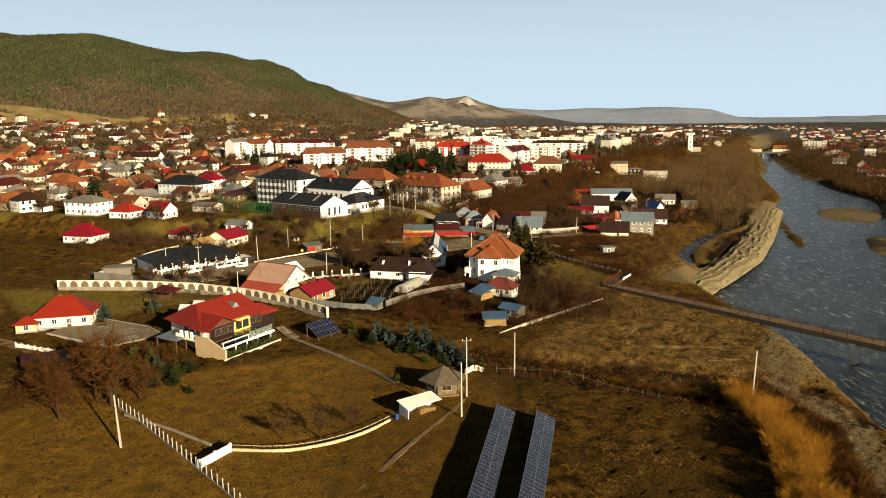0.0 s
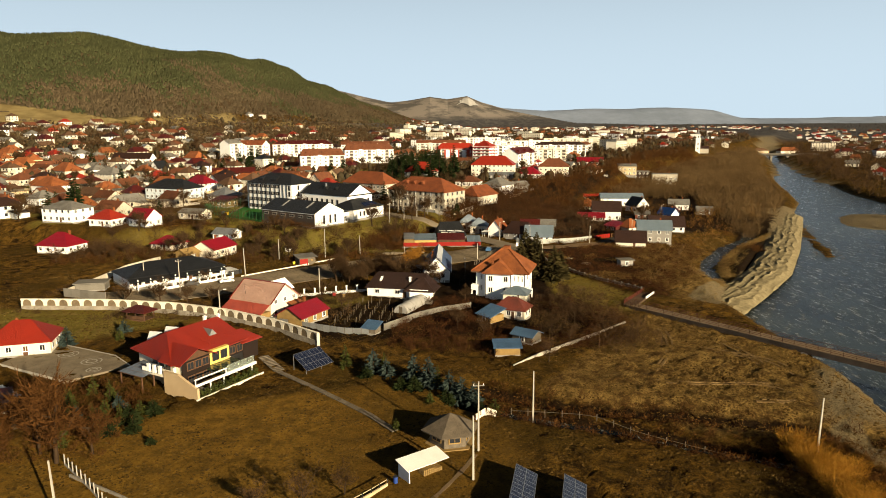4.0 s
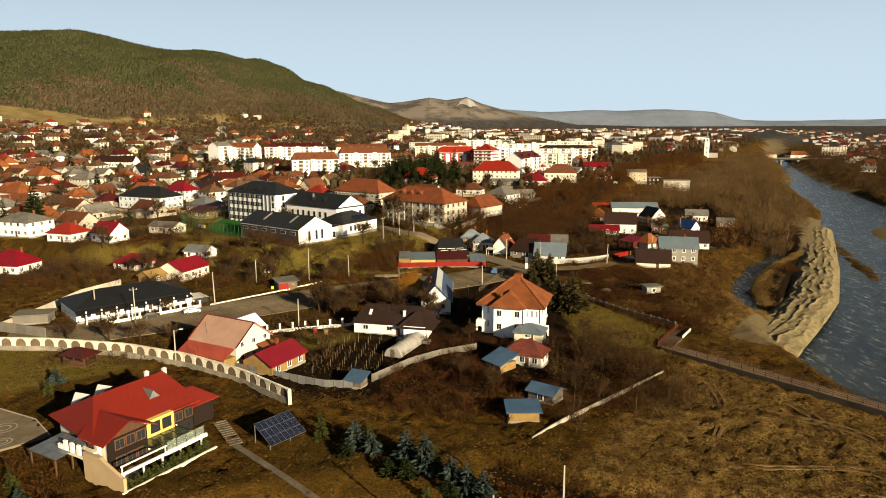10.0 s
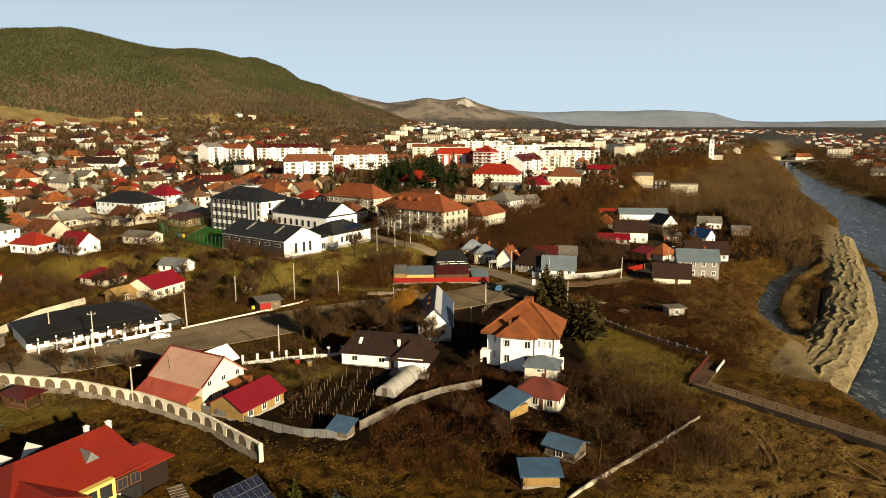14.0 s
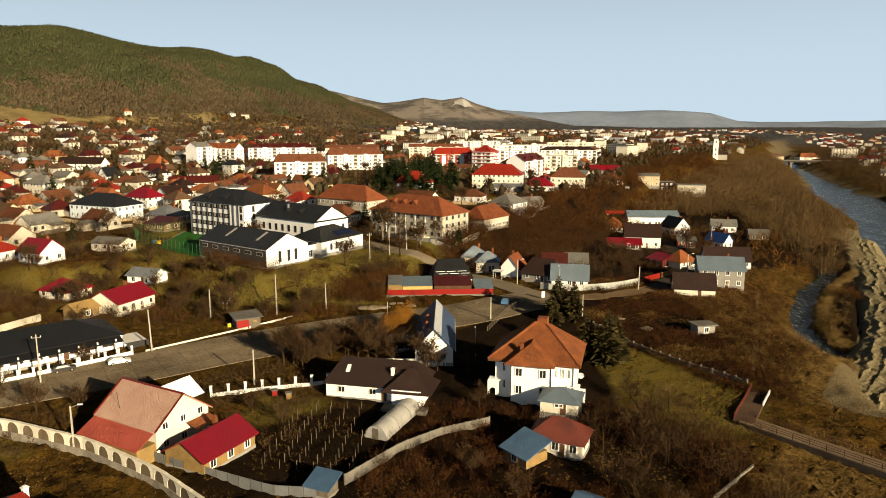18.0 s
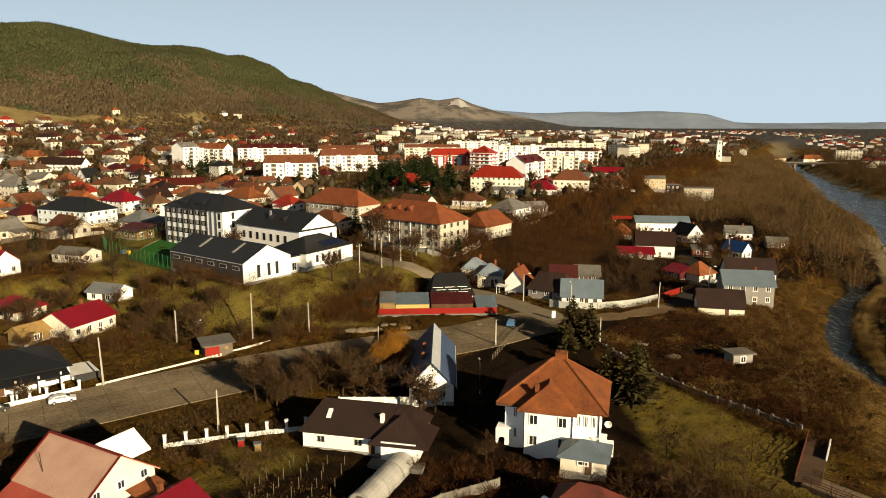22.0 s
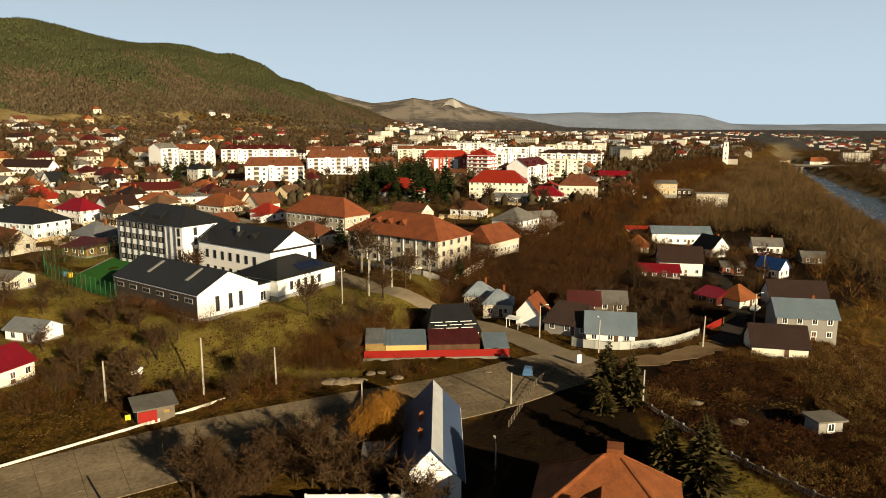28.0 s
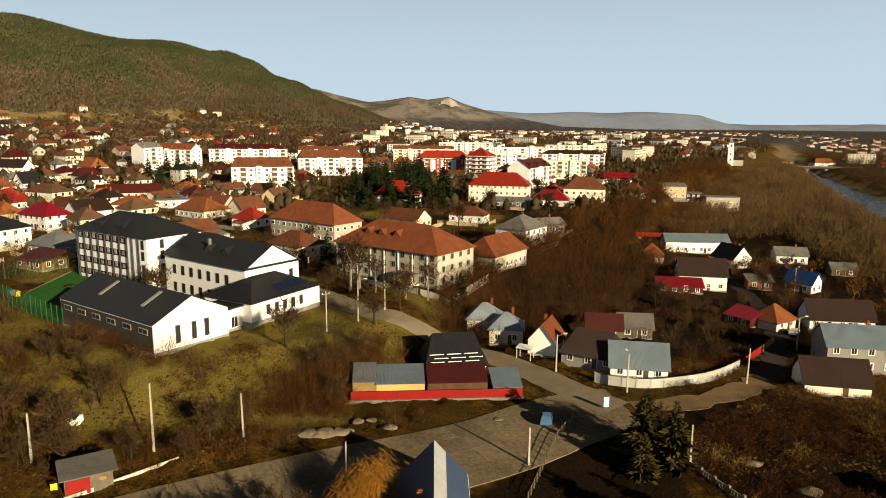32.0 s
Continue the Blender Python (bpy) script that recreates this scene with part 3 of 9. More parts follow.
# pale haze tint of the far hills, with darker forest patches
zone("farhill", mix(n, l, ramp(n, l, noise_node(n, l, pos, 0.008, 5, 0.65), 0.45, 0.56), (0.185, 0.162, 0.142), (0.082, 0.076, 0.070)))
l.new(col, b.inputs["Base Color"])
b.inputs["Roughness"].default_value = 0.97
b.inputs["Specular IOR Level"].default_value = 0.02
bn = n.new("ShaderNodeBump")
bn.inputs["Strength"].default_value, bn.inputs["Distance"].default_value = 1.0, 1.5
l.new(mix(n, l, 0.35, fine, mid_), bn.inputs["Height"])
l.new(bn.outputs["Normal"], b.inputs["Normal"])
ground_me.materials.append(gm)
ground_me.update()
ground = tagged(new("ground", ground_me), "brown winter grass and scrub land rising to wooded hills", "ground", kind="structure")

# distant ridges that close the view; their pale blue colour holds the haze
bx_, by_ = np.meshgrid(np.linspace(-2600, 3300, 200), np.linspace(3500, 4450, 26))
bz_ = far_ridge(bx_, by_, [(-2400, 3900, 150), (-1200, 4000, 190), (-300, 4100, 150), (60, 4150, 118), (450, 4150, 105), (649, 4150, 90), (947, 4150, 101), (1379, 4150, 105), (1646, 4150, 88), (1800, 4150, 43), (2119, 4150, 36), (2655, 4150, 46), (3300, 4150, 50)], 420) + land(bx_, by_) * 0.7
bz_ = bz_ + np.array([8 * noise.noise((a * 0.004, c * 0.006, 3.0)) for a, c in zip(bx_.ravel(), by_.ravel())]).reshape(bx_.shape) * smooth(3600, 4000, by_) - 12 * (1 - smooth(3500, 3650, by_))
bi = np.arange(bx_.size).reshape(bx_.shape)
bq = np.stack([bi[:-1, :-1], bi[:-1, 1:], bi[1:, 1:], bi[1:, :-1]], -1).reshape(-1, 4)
tagged(new("backdrop", tri_mesh("backdrop", np.stack([bx_, by_, bz_], -1), bq, mat("hazy_ridge", (0.185, 0.222, 0.30), (0.138, 0.168, 0.225), 1.0, 0.004, 0.02, 0, rnd=0))), "distant ridges beyond the plain, coloured pale blue for haze", "hills", kind="structure")

# water
wm, n, l, b = nodes_of("river_water")
pos = n.new("ShaderNodeNewGeometry").outputs["Position"]
flow = n.new("ShaderNodeMapping")
flow.inputs["Rotation"].default_value, flow.inputs["Scale"].default_value = (0, 0, radians(28)), (1.0, 0.3, 1.0)
l.new(pos, flow.inputs["Vector"])
foam = noise_node(n, l, flow.outputs["Vector"], 0.7, 8, 0.85)
l.new(mix(n, l, ramp(n, l, foam, 0.535, 0.68), mix(n, l, ramp(n, l, noise_node(n, l, flow.outputs["Vector"], 0.05, 3, 0.6), 0.4, 0.6), (0.008, 0.013, 0.017), (0.022, 0.031, 0.032)), (0.32, 0.33, 0.31)), b.inputs["Base Color"])
l.new(ramp(n, l, foam, 0.1, 1.9), b.inputs["Roughness"])
bn = n.new("ShaderNodeBump")
b.inputs["IOR"].default_value = 1.15
bn.inputs["Strength"].default_value, bn.inputs["Distance"].default_value = 1.0, 0.5
l.new(noise_node(n, l, pos, 0.7, 7, 0.8), bn.inputs["Height"])
l.new(bn.outputs["Normal"], b.inputs["Normal"])
ws = Shape()
rim = [(p[0] - p[2] - 9, p[1], WATER) for p in RIVER] + [(p[0] + p[2] + 9, p[1], WATER) for p in RIVER]
k = len(RIVER)
ws.add(rim, [(i, k + i, k + i + 1, i + 1) for i in range(k - 1)])
sp = [(p[0] - 4, p[1], WATER + 0.05) for p in SIDE] + [(p[0] + 4, p[1], WATER + 0.05) for p in SIDE]
ks = len(SIDE)
ws.add(sp, [(i, ks + i, ks + 1 + i, i + 1) for i in range(ks - 1)])
st = [(p[0] - 0.6, p[1] - 0.7, 1.25) for p in STREAM] + [(p[0] + 0.6, p[1] + 0.7, 1.25) for p in STREAM]
kt = len(STREAM)
ws.add(st, [(i, i + 1, kt + i + 1, kt + i) for i in range(kt - 1)])
tagged(new("water", ws.mesh("water", wm)), "dark blue-grey shallow river with ripples and foam", "river", kind="structure")

# long heap of river shingle, terraced by the flood
gb_m = mat("river_shingle", (0.235, 0.198, 0.118), (0.12, 0.098, 0.056), 0.97, 0.5, 2.2, 1.0, 2.5, rnd=0)
seg = [(a[0], a[1], b_[0], b_[1]) for a, b_ in zip(BAR, BAR[1:])]
U = np.linspace(-7.6, 7.6, 44)
gv, gs_ = [], 0.0
for q, (x0, y0, x1, y1) in enumerate(seg):
    L_ = math.hypot(x1 - x0, y1 - y0)
    for i in range(int(L_ / 0.6)):
        f_ = i / int(L_ / 0.6)
        k0 = np.array([seg[q - 1][2] - seg[q - 1][0], seg[q - 1][3] - seg[q - 1][1]]) if q else np.array([x1 - x0, y1 - y0])
        k1 = np.array([x1 - x0, y1 - y0])
        k2 = np.array([seg[q + 1][2] - seg[q + 1][0], seg[q + 1][3] - seg[q + 1][1]]) if q + 1 < len(seg) else k1
        dirv = (k0 + k1) * (1 - f_) + (k1 + k2) * f_
        dirv = dirv / np.hypot(*dirv)
        cx, cy, s_ = x0 + (x1 - x0) * f_, y0 + (y1 - y0) * f_, gs_ + L_ * f_
        for u in U:
            px, py = cx + dirv[1] * u, cy - dirv[0] * u
            wob = 2.4 * noise.noise((s_ * 0.045, u * 0.08, 3.0)) + 1.2 * noise.noise((s_ * 0.2, u * 0.3, 8.0)) + 0.2 * noise.noise((s_ * 0.8, u * 0.8, 4.0))
            amp = max(0.05, 0.26 + 0.5 * noise.noise((s_ * 0.08, u * 0.35, 2.0)))
            zz = WATER + 2.25 - 0.05 * max(abs(u) - 2.0, 0) ** 2.1 + amp * (1 - abs(math.sin((u + wob) * 1.15))) ** 1.6 + 0.12 * noise.noise((s_ * 0.2, u * 0.8, 5.0))
            zz += 0.14 * noise.noise((px * 0.9, py * 0.9, 1.0)) + 0.07 * noise.noise((px * 2.3, py * 2.3, 6.0))
            gv.append((px, py, zz))
    gs_ += L_
gi = np.arange(len(gv)).reshape(-1, len(U))
gq = np.stack([gi[:-1, :-1], gi[:-1, 1:], gi[1:, 1:], gi[1:, :-1]], -1).reshape(-1, 4)
tagged(new("gravel_bank", tri_mesh("gravel_bank", gv, gq, gb_m)), "pale tan river shingle bank with stepped ridges", "gravel bank", kind="structure")

# bare white rock face under the far summit
cu, cv = np.meshgrid(np.linspace(-1, 1, 15), np.linspace(0, 1, 9))
cx_ = 168 + cu * (52 * (0.35 + 0.65 * cv)) + 6 * np.sin(cv * 9 + cu * 5)
cy_ = 3405 - cv * (105 + 25 * np.sin(cu * 4 + 1)) - 10 * np.abs(cu)
ci = np.arange(cu.size).reshape(cu.shape)
cq = np.stack([ci[:-1, :-1], ci[1:, :-1], ci[1:, 1:], ci[:-1, 1:]], -1).reshape(-1, 4)[:, ::-1]
tagged(new("rock_face", tri_mesh("rock_face", np.stack([cx_, cy_, land(cx_, cy_) + 3 + 1.2 * np.sin(cu * 21) * np.cos(cv * 9)], -1), cq, mat("pale_rock", (0.42, 0.41, 0.39), (0.28, 0.27, 0.26), 0.95, 0.03, 0.2, 0.3, 0.3, rnd=0))), "pale bare rock face on the far hill", "cliff", kind="structure")


# ---- houses ----
FOOT = []  # taken plots: x, y, radius


def wall_mesh(L, W, h, rise, gable, m, plinth=0.0, mp=None, sink=2.0):
    s = Shape()
    a, b = L / 2, W / 2
    s.prism([(-a, -b), (a, -b), (a, b), (-a, b)], -sink, h)
    if gable:
        for sx in (-a, a - 0.25):
            s.add([(sx, -b, h), (sx, b, h), (sx, 0, h + rise), (sx + 0.25, -b, h), (sx + 0.25, b, h), (sx + 0.25, 0, h + rise)],
                  [(0, 2, 1), (3, 4, 5), (0, 3, 5, 2), (2, 5, 4, 1), (1, 4, 3, 0)])
    if plinth:
        s.prism([(-a - 0.06, -b - 0.06), (a + 0.06, -b - 0.06), (a + 0.06, b + 0.06), (-a - 0.06, b + 0.06)], -sink, plinth, 1)
        return s.mesh("wall", m, mp or M_GREY)
    return s.mesh("wall", m)


def roof_mesh(L, W, h, rise, kind, m, ov=0.5, th=0.16):
    s = Shape()
    a, b = L / 2 + ov, W / 2 + ov
    z0, z1 = h - ov * rise / (W / 2) + th, h + rise + th
    if kind == "gable":
        for k in (-1, 1):
            p = [(-a, k * b, z0), (a, k * b, z0), (a, 0, z1), (-a, 0, z1)]
            s.slab(p if k < 0 else p[::-1], th)
    elif kind == "shed":
        s.slab([(-a, -b, z0), (a, -b, z0), (a, b, z1), (-a, b, z1)], th)
    elif kind == "flat":
        s.prism([(-a, -b), (a, -b), (a, b), (-a, b)], h, h + 0.3)
    else:
        r = max(0.0, L / 2 - W / 2) if kind == "hip" else max(0.0, L / 2 - W / 5)
        if kind == "half":
            r = L / 2 - W / 5
        A, B, C, D, E, F = (-a, -b, z0), (a, -b, z0), (a, b, z0), (-a, b, z0), (-r, 0, z1), (r, 0, z1)
        if r > 0.05:
            for f in ((A, B, F, E), (B, C, F), (C, D, E, F), (D, A, E)):
                s.slab(f, th)
        else:
            for f in ((A, B, E), (B, C, E), (C, D, E), (D, A, E)):
                s.slab(f, th)
    return s.mesh("roof", m)


WIN = {}


def window_mesh(w, h, frame_m=None):
    """A window frame with two openings, and its pane; the wall lies at y = 0 and the street at -y."""
    frame_m = frame_m or M_WPAINT
    key = (round(w, 2), round(h, 2), frame_m.name)
    if key not in WIN:
        t = 0.09
        xs, zs = [-w / 2 - t, -w / 2 + t, -0.04, 0.04, w / 2 - t, w / 2 + t], [-h / 2 - t, -h / 2 + t, h / 2 - t, h / 2 + t]
        verts = [(x, y, z) for y in (-0.09, 0.04) for z in zs for x in xs]
        at = lambda y, j, i: y * 24 + j * 6 + i  # noqa: E731
        faces = []
        for j in range(3):
            for i in range(5):
                if j == 1 and i in (1, 3):
                    continue
                faces += [(at(0, j, i), at(0, j, i + 1), at(0, j + 1, i + 1), at(0, j + 1, i))]
        for j in (0, 3):
            faces += [(at(0, j, i), at(1, j, i), at(1, j, i + 1), at(0, j, i + 1)) for i in range(5)]
        for i in (0, 5):
            faces += [(at(0, j, i), at(0, j + 1, i), at(1, j + 1, i), at(1, j, i)) for j in range(3)]
        fr = Shape().add(verts, faces)
        pn = Shape().box(0, -0.02, -h / 2, w, 0.05, h)
        WIN[key] = (fr.mesh("window", frame_m), pn.mesh("pane", M_GLASS))
    return WIN[key]


def put_window(parent, me, x, y, z, rz):
    part("pane", me[1], part("window", me[0], parent, "", x, y, z, rz))


def windows_on(parent, L, W, sides, rows, w=1.1, h=1.3, gap=3.0, frame_m=None, inset=1.0):
    """Rows of windows on the sides given: f, b (long), l, r (short)."""
    me = window_mesh(w, h, frame_m)
    for side in sides:
        span = L if side in "fb" else W
        k = max(1, int((span - 2 * inset) / gap + 0.5))
        for i in range(k):
            u = -span / 2 + span * (i + 0.5) / k
            for z in rows:
                if side == "f":
                    put_window(parent, me, u, -W / 2 - 0.01, z, 0)
                elif side == "b":
                    put_window(parent, me, u, W / 2 + 0.01, z, math.pi)
                elif side == "r":
                    put_window(parent, me, L / 2 + 0.01, u, z, math.pi / 2)
                else:
                    put_window(parent, me, -L / 2 - 0.01, u, z, -math.pi / 2)


def chimney_mesh(h=1.4, m=None):
    s = Shape()
    s.box(0, 0, -0.8, 0.55, 0.55, h + 0.8)
    s.box(0, 0, h, 0.7, 0.7, 0.12)
    s.box(0, 0, h + 0.12, 0.3, 0.3, 0.15)
    return s.mesh("chimney", m or M_TERRA)


def house(x, y, rz, L, W, h, rise, roof="gable", wall=None, roofm=None, label="", sides="fblr", rows=None, base=None, chim=(), gap=3.0,
          w=1.1, wh=1.3, plinth=0.3, ov=0.5, door="f", name="house", cat="house", group="", frame_m=None):
    z = gz(x, y) if base is None else base
    FOOT.append((x, y, math.hypot(L, W) / 2))
    t = thing(name, x, y, z, rz, label, cat, group)
    part("wall", wall_mesh(L, W, h, rise, roof == "gable", wall or M_WHITE, plinth), t)
    part("roof", roof_mesh(L, W, h, rise, roof, roofm or M_TERRA, ov), t)
    if rows is None:
        rows = [1.7 + 2.9 * i for i in range(int((h + 0.4) // 2.9))] or [h * 0.55]
    windows_on(t, L, W, sides, rows, w, wh, gap, frame_m)
    for cx, cy in chim:
        part("chimney", chimney_mesh(), t, "", cx, cy, h + rise * (1 - abs(cy) / (W / 2)))
    if door:
        d = Shape()
        d.box(0, 0, 0, 0.95, 0.1, 2.05, 0)
        d.box(0, 0, 0, 1.15, 0.06, 2.15, 1)
        u = {"f": (L * 0.12, -W / 2 - 0.03, 0), "r": (L / 2 + 0.03, W * 0.15, math.pi / 2), "l": (-L / 2 - 0.03, 0, -math.pi / 2), "b": (0, W / 2 + 0.03, math.pi)}[door]
        part("door", d.mesh("door", M_WOOD, M_WPAINT), t, "", u[0], u[1], 0.15, u[2])
    return t



# ---- the school on its terrace ----
sh = house(-51.3, 295.2, -38.3, 31, 15, 5.6, 3.6, "gable", M_WHITE, M_BLACK, "white school sports hall with a dark grey metal gable roof", "", base=13.5, door="", ov=0.2, name="sports_hall", cat="school building", plinth=0.6)
grey_win = mat("grey_window_frame", (0.0444, 0.0444, 0.0481), None, 0.5)
pale_win = mat("pale_window_frame", (0.222, 0.2146, 0.1998), None, 0.5)
tall = window_mesh(0.75, 3.0, grey_win)
for v in (-2.9, 0.3, 2.9):
    put_window(sh, tall, 15.51, v, 3.0, math.pi / 2)
band = window_mesh(2.6, 0.9, pale_win)
for i in range(6):
    put_window(sh, band, -12.6 + 5.05 * i, -7.56, 4.1, 0)
part("side_cladding", Shape().box(0, -7.52, 0, 30.6, 0.05, 5.2).mesh("side_cladding", mat("grey_wall_cladding", (0.0481, 0.03848, 0.0333), None, 0.7)), sh, "dark grey wall cladding")
for u in (-6, 8):
    sk = Shape().slab([(u - 0.45, -4.8, 7.22), (u + 0.45, -4.8, 7.22), (u + 0.45, -0.9, 9.1), (u - 0.45, -0.9, 9.1)], 0.12)
    part("skylight", sk.mesh("skylight", mat("skylight_frame", (0.259, 0.259, 0.2516), None, 0.4)), sh, "long pale ridge skylight")
sa = house(-31.3, 308, 56.6, 19.6, 13, 5.0, 3.2, "hip", M_WHITE, M_BLACK, "white single-storey school annexe with a dark hipped roof", "", base=13.5, door="", ov=0.4, name="school_annexe", cat="school building", plinth=1.1)
aw = window_mesh(0.8, 1.8, grey_win)
for i in range(5):
    put_window(sa, aw, -5.4 + 2.35 * i, -6.51, 2.9, 0)
for i in range(4):
    put_window(sa, aw, 9.81, -4.5 + 3 * i, 2.9, math.pi / 2)
for i in range(4):
    x0 = -1.4 + 2.05 * i
    pv = Shape().slab([(x0, -5.7, 5.72), (x0 + 1.85, -5.7, 5.72), (x0 + 1.85, -3.4, 6.86), (x0, -3.4, 6.86)], 0.08)
    part("solar_panel", pv.mesh("solar_panel", M_PV), sa, "blue-black roof solar panel")
link = house(-37.0, 297.5, 56.6, 4.5, 6, 4.2, 0.5, "flat", M_WHITE, M_BLACK, "low white glazed link between hall and annexe", "f", base=13.5, door="", name="school_link", cat="school building", w=1.6, wh=2.2, rows=[1.5], gap=2.2)
sw = house(-41.1, 320.7, -38.5, 28, 14.5, 9.3, 4.2, "gable", M_WHITE, M_BLACK, "white two-storey school wing with a dark gable roof", "", base=13.6, door="", ov=0.35, name="school_wing", cat="school building")
ww = window_mesh(0.85, 1.9, grey_win)
for zz in (2.4, 6.4):
    for i in range(7):
        put_window(sw, ww, -10.5 + 3.1 * i, -7.26, zz, 0)
for v in (-5, 5):
    put_window(sw, ww, 14.01, v, 6.6, math.pi / 2)
part("cornice", Shape().box(14.2, 0, 9.2, 0.8, 15.2, 0.35).mesh("cornice", M_BLACK), sw, "dark eaves cornice across the gable")
for u in (-2, 4):
    d = Shape().add([(u - 1.3, -4.6, 11.0), (u + 1.3, -4.6, 11.0), (u, -4.6, 12.2), (u, -1.6, 12.6), (u - 1.3, -2.6, 12.0), (u + 1.3, -2.6, 12.0)], [(0, 1, 2), (0, 2, 3, 4), (1, 5, 3, 2)])
    part("dormer", d.mesh("dormer", M_BLACK), sw)
part("chimney", chimney_mesh(1.8, M_TIN), sw, "", -2.5, -3.5, 11.6)
sb = house(-68.7, 339.9, -35.5, 29, 15, 12.4, 4.0, "hip", M_WHITE, M_BLACK, "white four-storey school block with a dark hipped roof", "", base=13.8, door="", ov=0.4, name="school_block", cat="school building")
panel = Shape().box(0, 0, 0, 2.3, 0.16, 1.45).mesh("parapet", M_WHITE)
dkw = Shape().box(0, 0, 0, 20.4, 0.14, 1.5).mesh("window_strip", M_GLASS)
pil = Shape().box(0, 0, 0, 0.22, 0.5, 12.0).mesh("pilaster", grey_win)
for r in range(4):
    part("window_strip", dkw, sb, "dark glazed window strip", -3.2, -7.53, 1.2 + 3.05 * r)
    for i in range(7):
        part("blind", Shape().box(0, 0, 0, 0.9, 0.08, 0.9 + 0.4 * ((i * 7 + r * 3) % 3) / 2).mesh("blind", M_GREY), sb, "half-lowered grey blind", -12.3 + 2.95 * i, -7.62, 1.5 + 3.05 * r)
for i in range(8):
    part("pilaster", pil, sb, "", -13.35 + 2.92 * i, -7.6, 0.3)
for u in (9.2, 11.6):
    part("pilaster", pil, sb, "", u, -7.6, 0.3)
for zz in (2.2, 5.3, 8.4, 11.0):
    put_window(sb, ww, 13.0, -7.51, zz - 0.3, 0)
    put_window(sb, ww, 14.51, -3.5, zz - 0.3, math.pi / 2)
for u in (-7, 2):
    d = Shape().add([(u - 1.6, -6.1, 13.2), (u + 1.6, -6.1, 13.2), (u + 1.6, -6.1, 14.2), (u - 1.6, -6.1, 14.2), (u, -2.2, 15.4)], [(0, 1, 2, 3), (3, 2, 4), (0, 3, 4), (1, 4, 2)])
    part("dormer", d.mesh("dormer", M_BLACK), sb)

# hospital
hs = house(-2.7, 343.8, -38, 33, 15.6, 8.6, 5.2, "hip", M_BEIGE, M_HOSPTILE, "cream three-storey hospital with a rust-red tiled hipped roof", "", base=13.7, name="hospital", cat="hospital", rows=[1.6, 4.4, 7.2], gap=2.6, ov=0.7, door="")
hw = window_mesh(1.1, 1.35, pale_win)
for zz in (1.7, 4.5, 7.2):
    for i in range(11):
        put_window(hs, hw, -15 + 3.0 * i, -7.81, zz, 0)
    for i in range(4):
        put_window(hs, hw, 16.51, -5.4 + 3.6 * i, zz, math.pi / 2)
for i in range(7):
    part("drainpipe", Shape().box(0, 0, 0, 0.3, 0.18, 8.4).mesh("drainpipe", M_WPAINT), hs, "", -13.5 + 4.5 * i, -7.9, 0.1)
for u in (-8, -3.5, 1.5):
    d = Shape().add([(u - 1.5, -4.8, 10.6), (u + 1.5, -4.8, 10.6), (u, -4.8, 12.3), (u, -1.8, 12.6), (u - 1.6, -3.1, 11.8), (u + 1.6, -3.1, 11.8)], [(0, 1, 2), (0, 2, 3, 4), (1, 5, 3, 2)])
    part("dormer", d.mesh("dormer", M_HOSPTILE), hs)
part("porch", Shape().box(8, -9.4, 0, 6, 3.2, 0.5).box(8, -9.4, 2.9, 6.4, 3.6, 0.3, 1).box(5.4, -10.6, 0.5, 0.3, 0.3, 2.5).box(10.6, -10.6, 0.5, 0.3, 0.3, 2.5).mesh("porch", M_CREAM, M_ASB), hs, "flat-roofed entrance porch")
house(22.7, 354.6, 52, 17, 10, 4.6, 4.2, "half", M_BEIGE, M_HOSPTILE, "low cream hospital wing with a rusty tiled roof and dormers", "f", base=13.9, name="hospital_wing", cat="hospital", gap=2.2)
house(-33, 400, -38, 30, 13, 6.5, 5.5, "hip", M_BEIGE, M_HOSPTILE, "long two-storey building with a brown-red tiled roof", "fr", base=14.5, gap=2.6, name="long_building", cat="building")
house(-35, 372, -38, 14, 10, 3.4, 3.4, "hip", M_CREAM, M_OLDTILE, "cream pavilion with an old tiled roof", "fr")
house(-60, 373, -38, 16, 10, 3.2, 2.6, "hip", M_WHITE, M_DKRED, "white low building with a dark red roof", "fr")

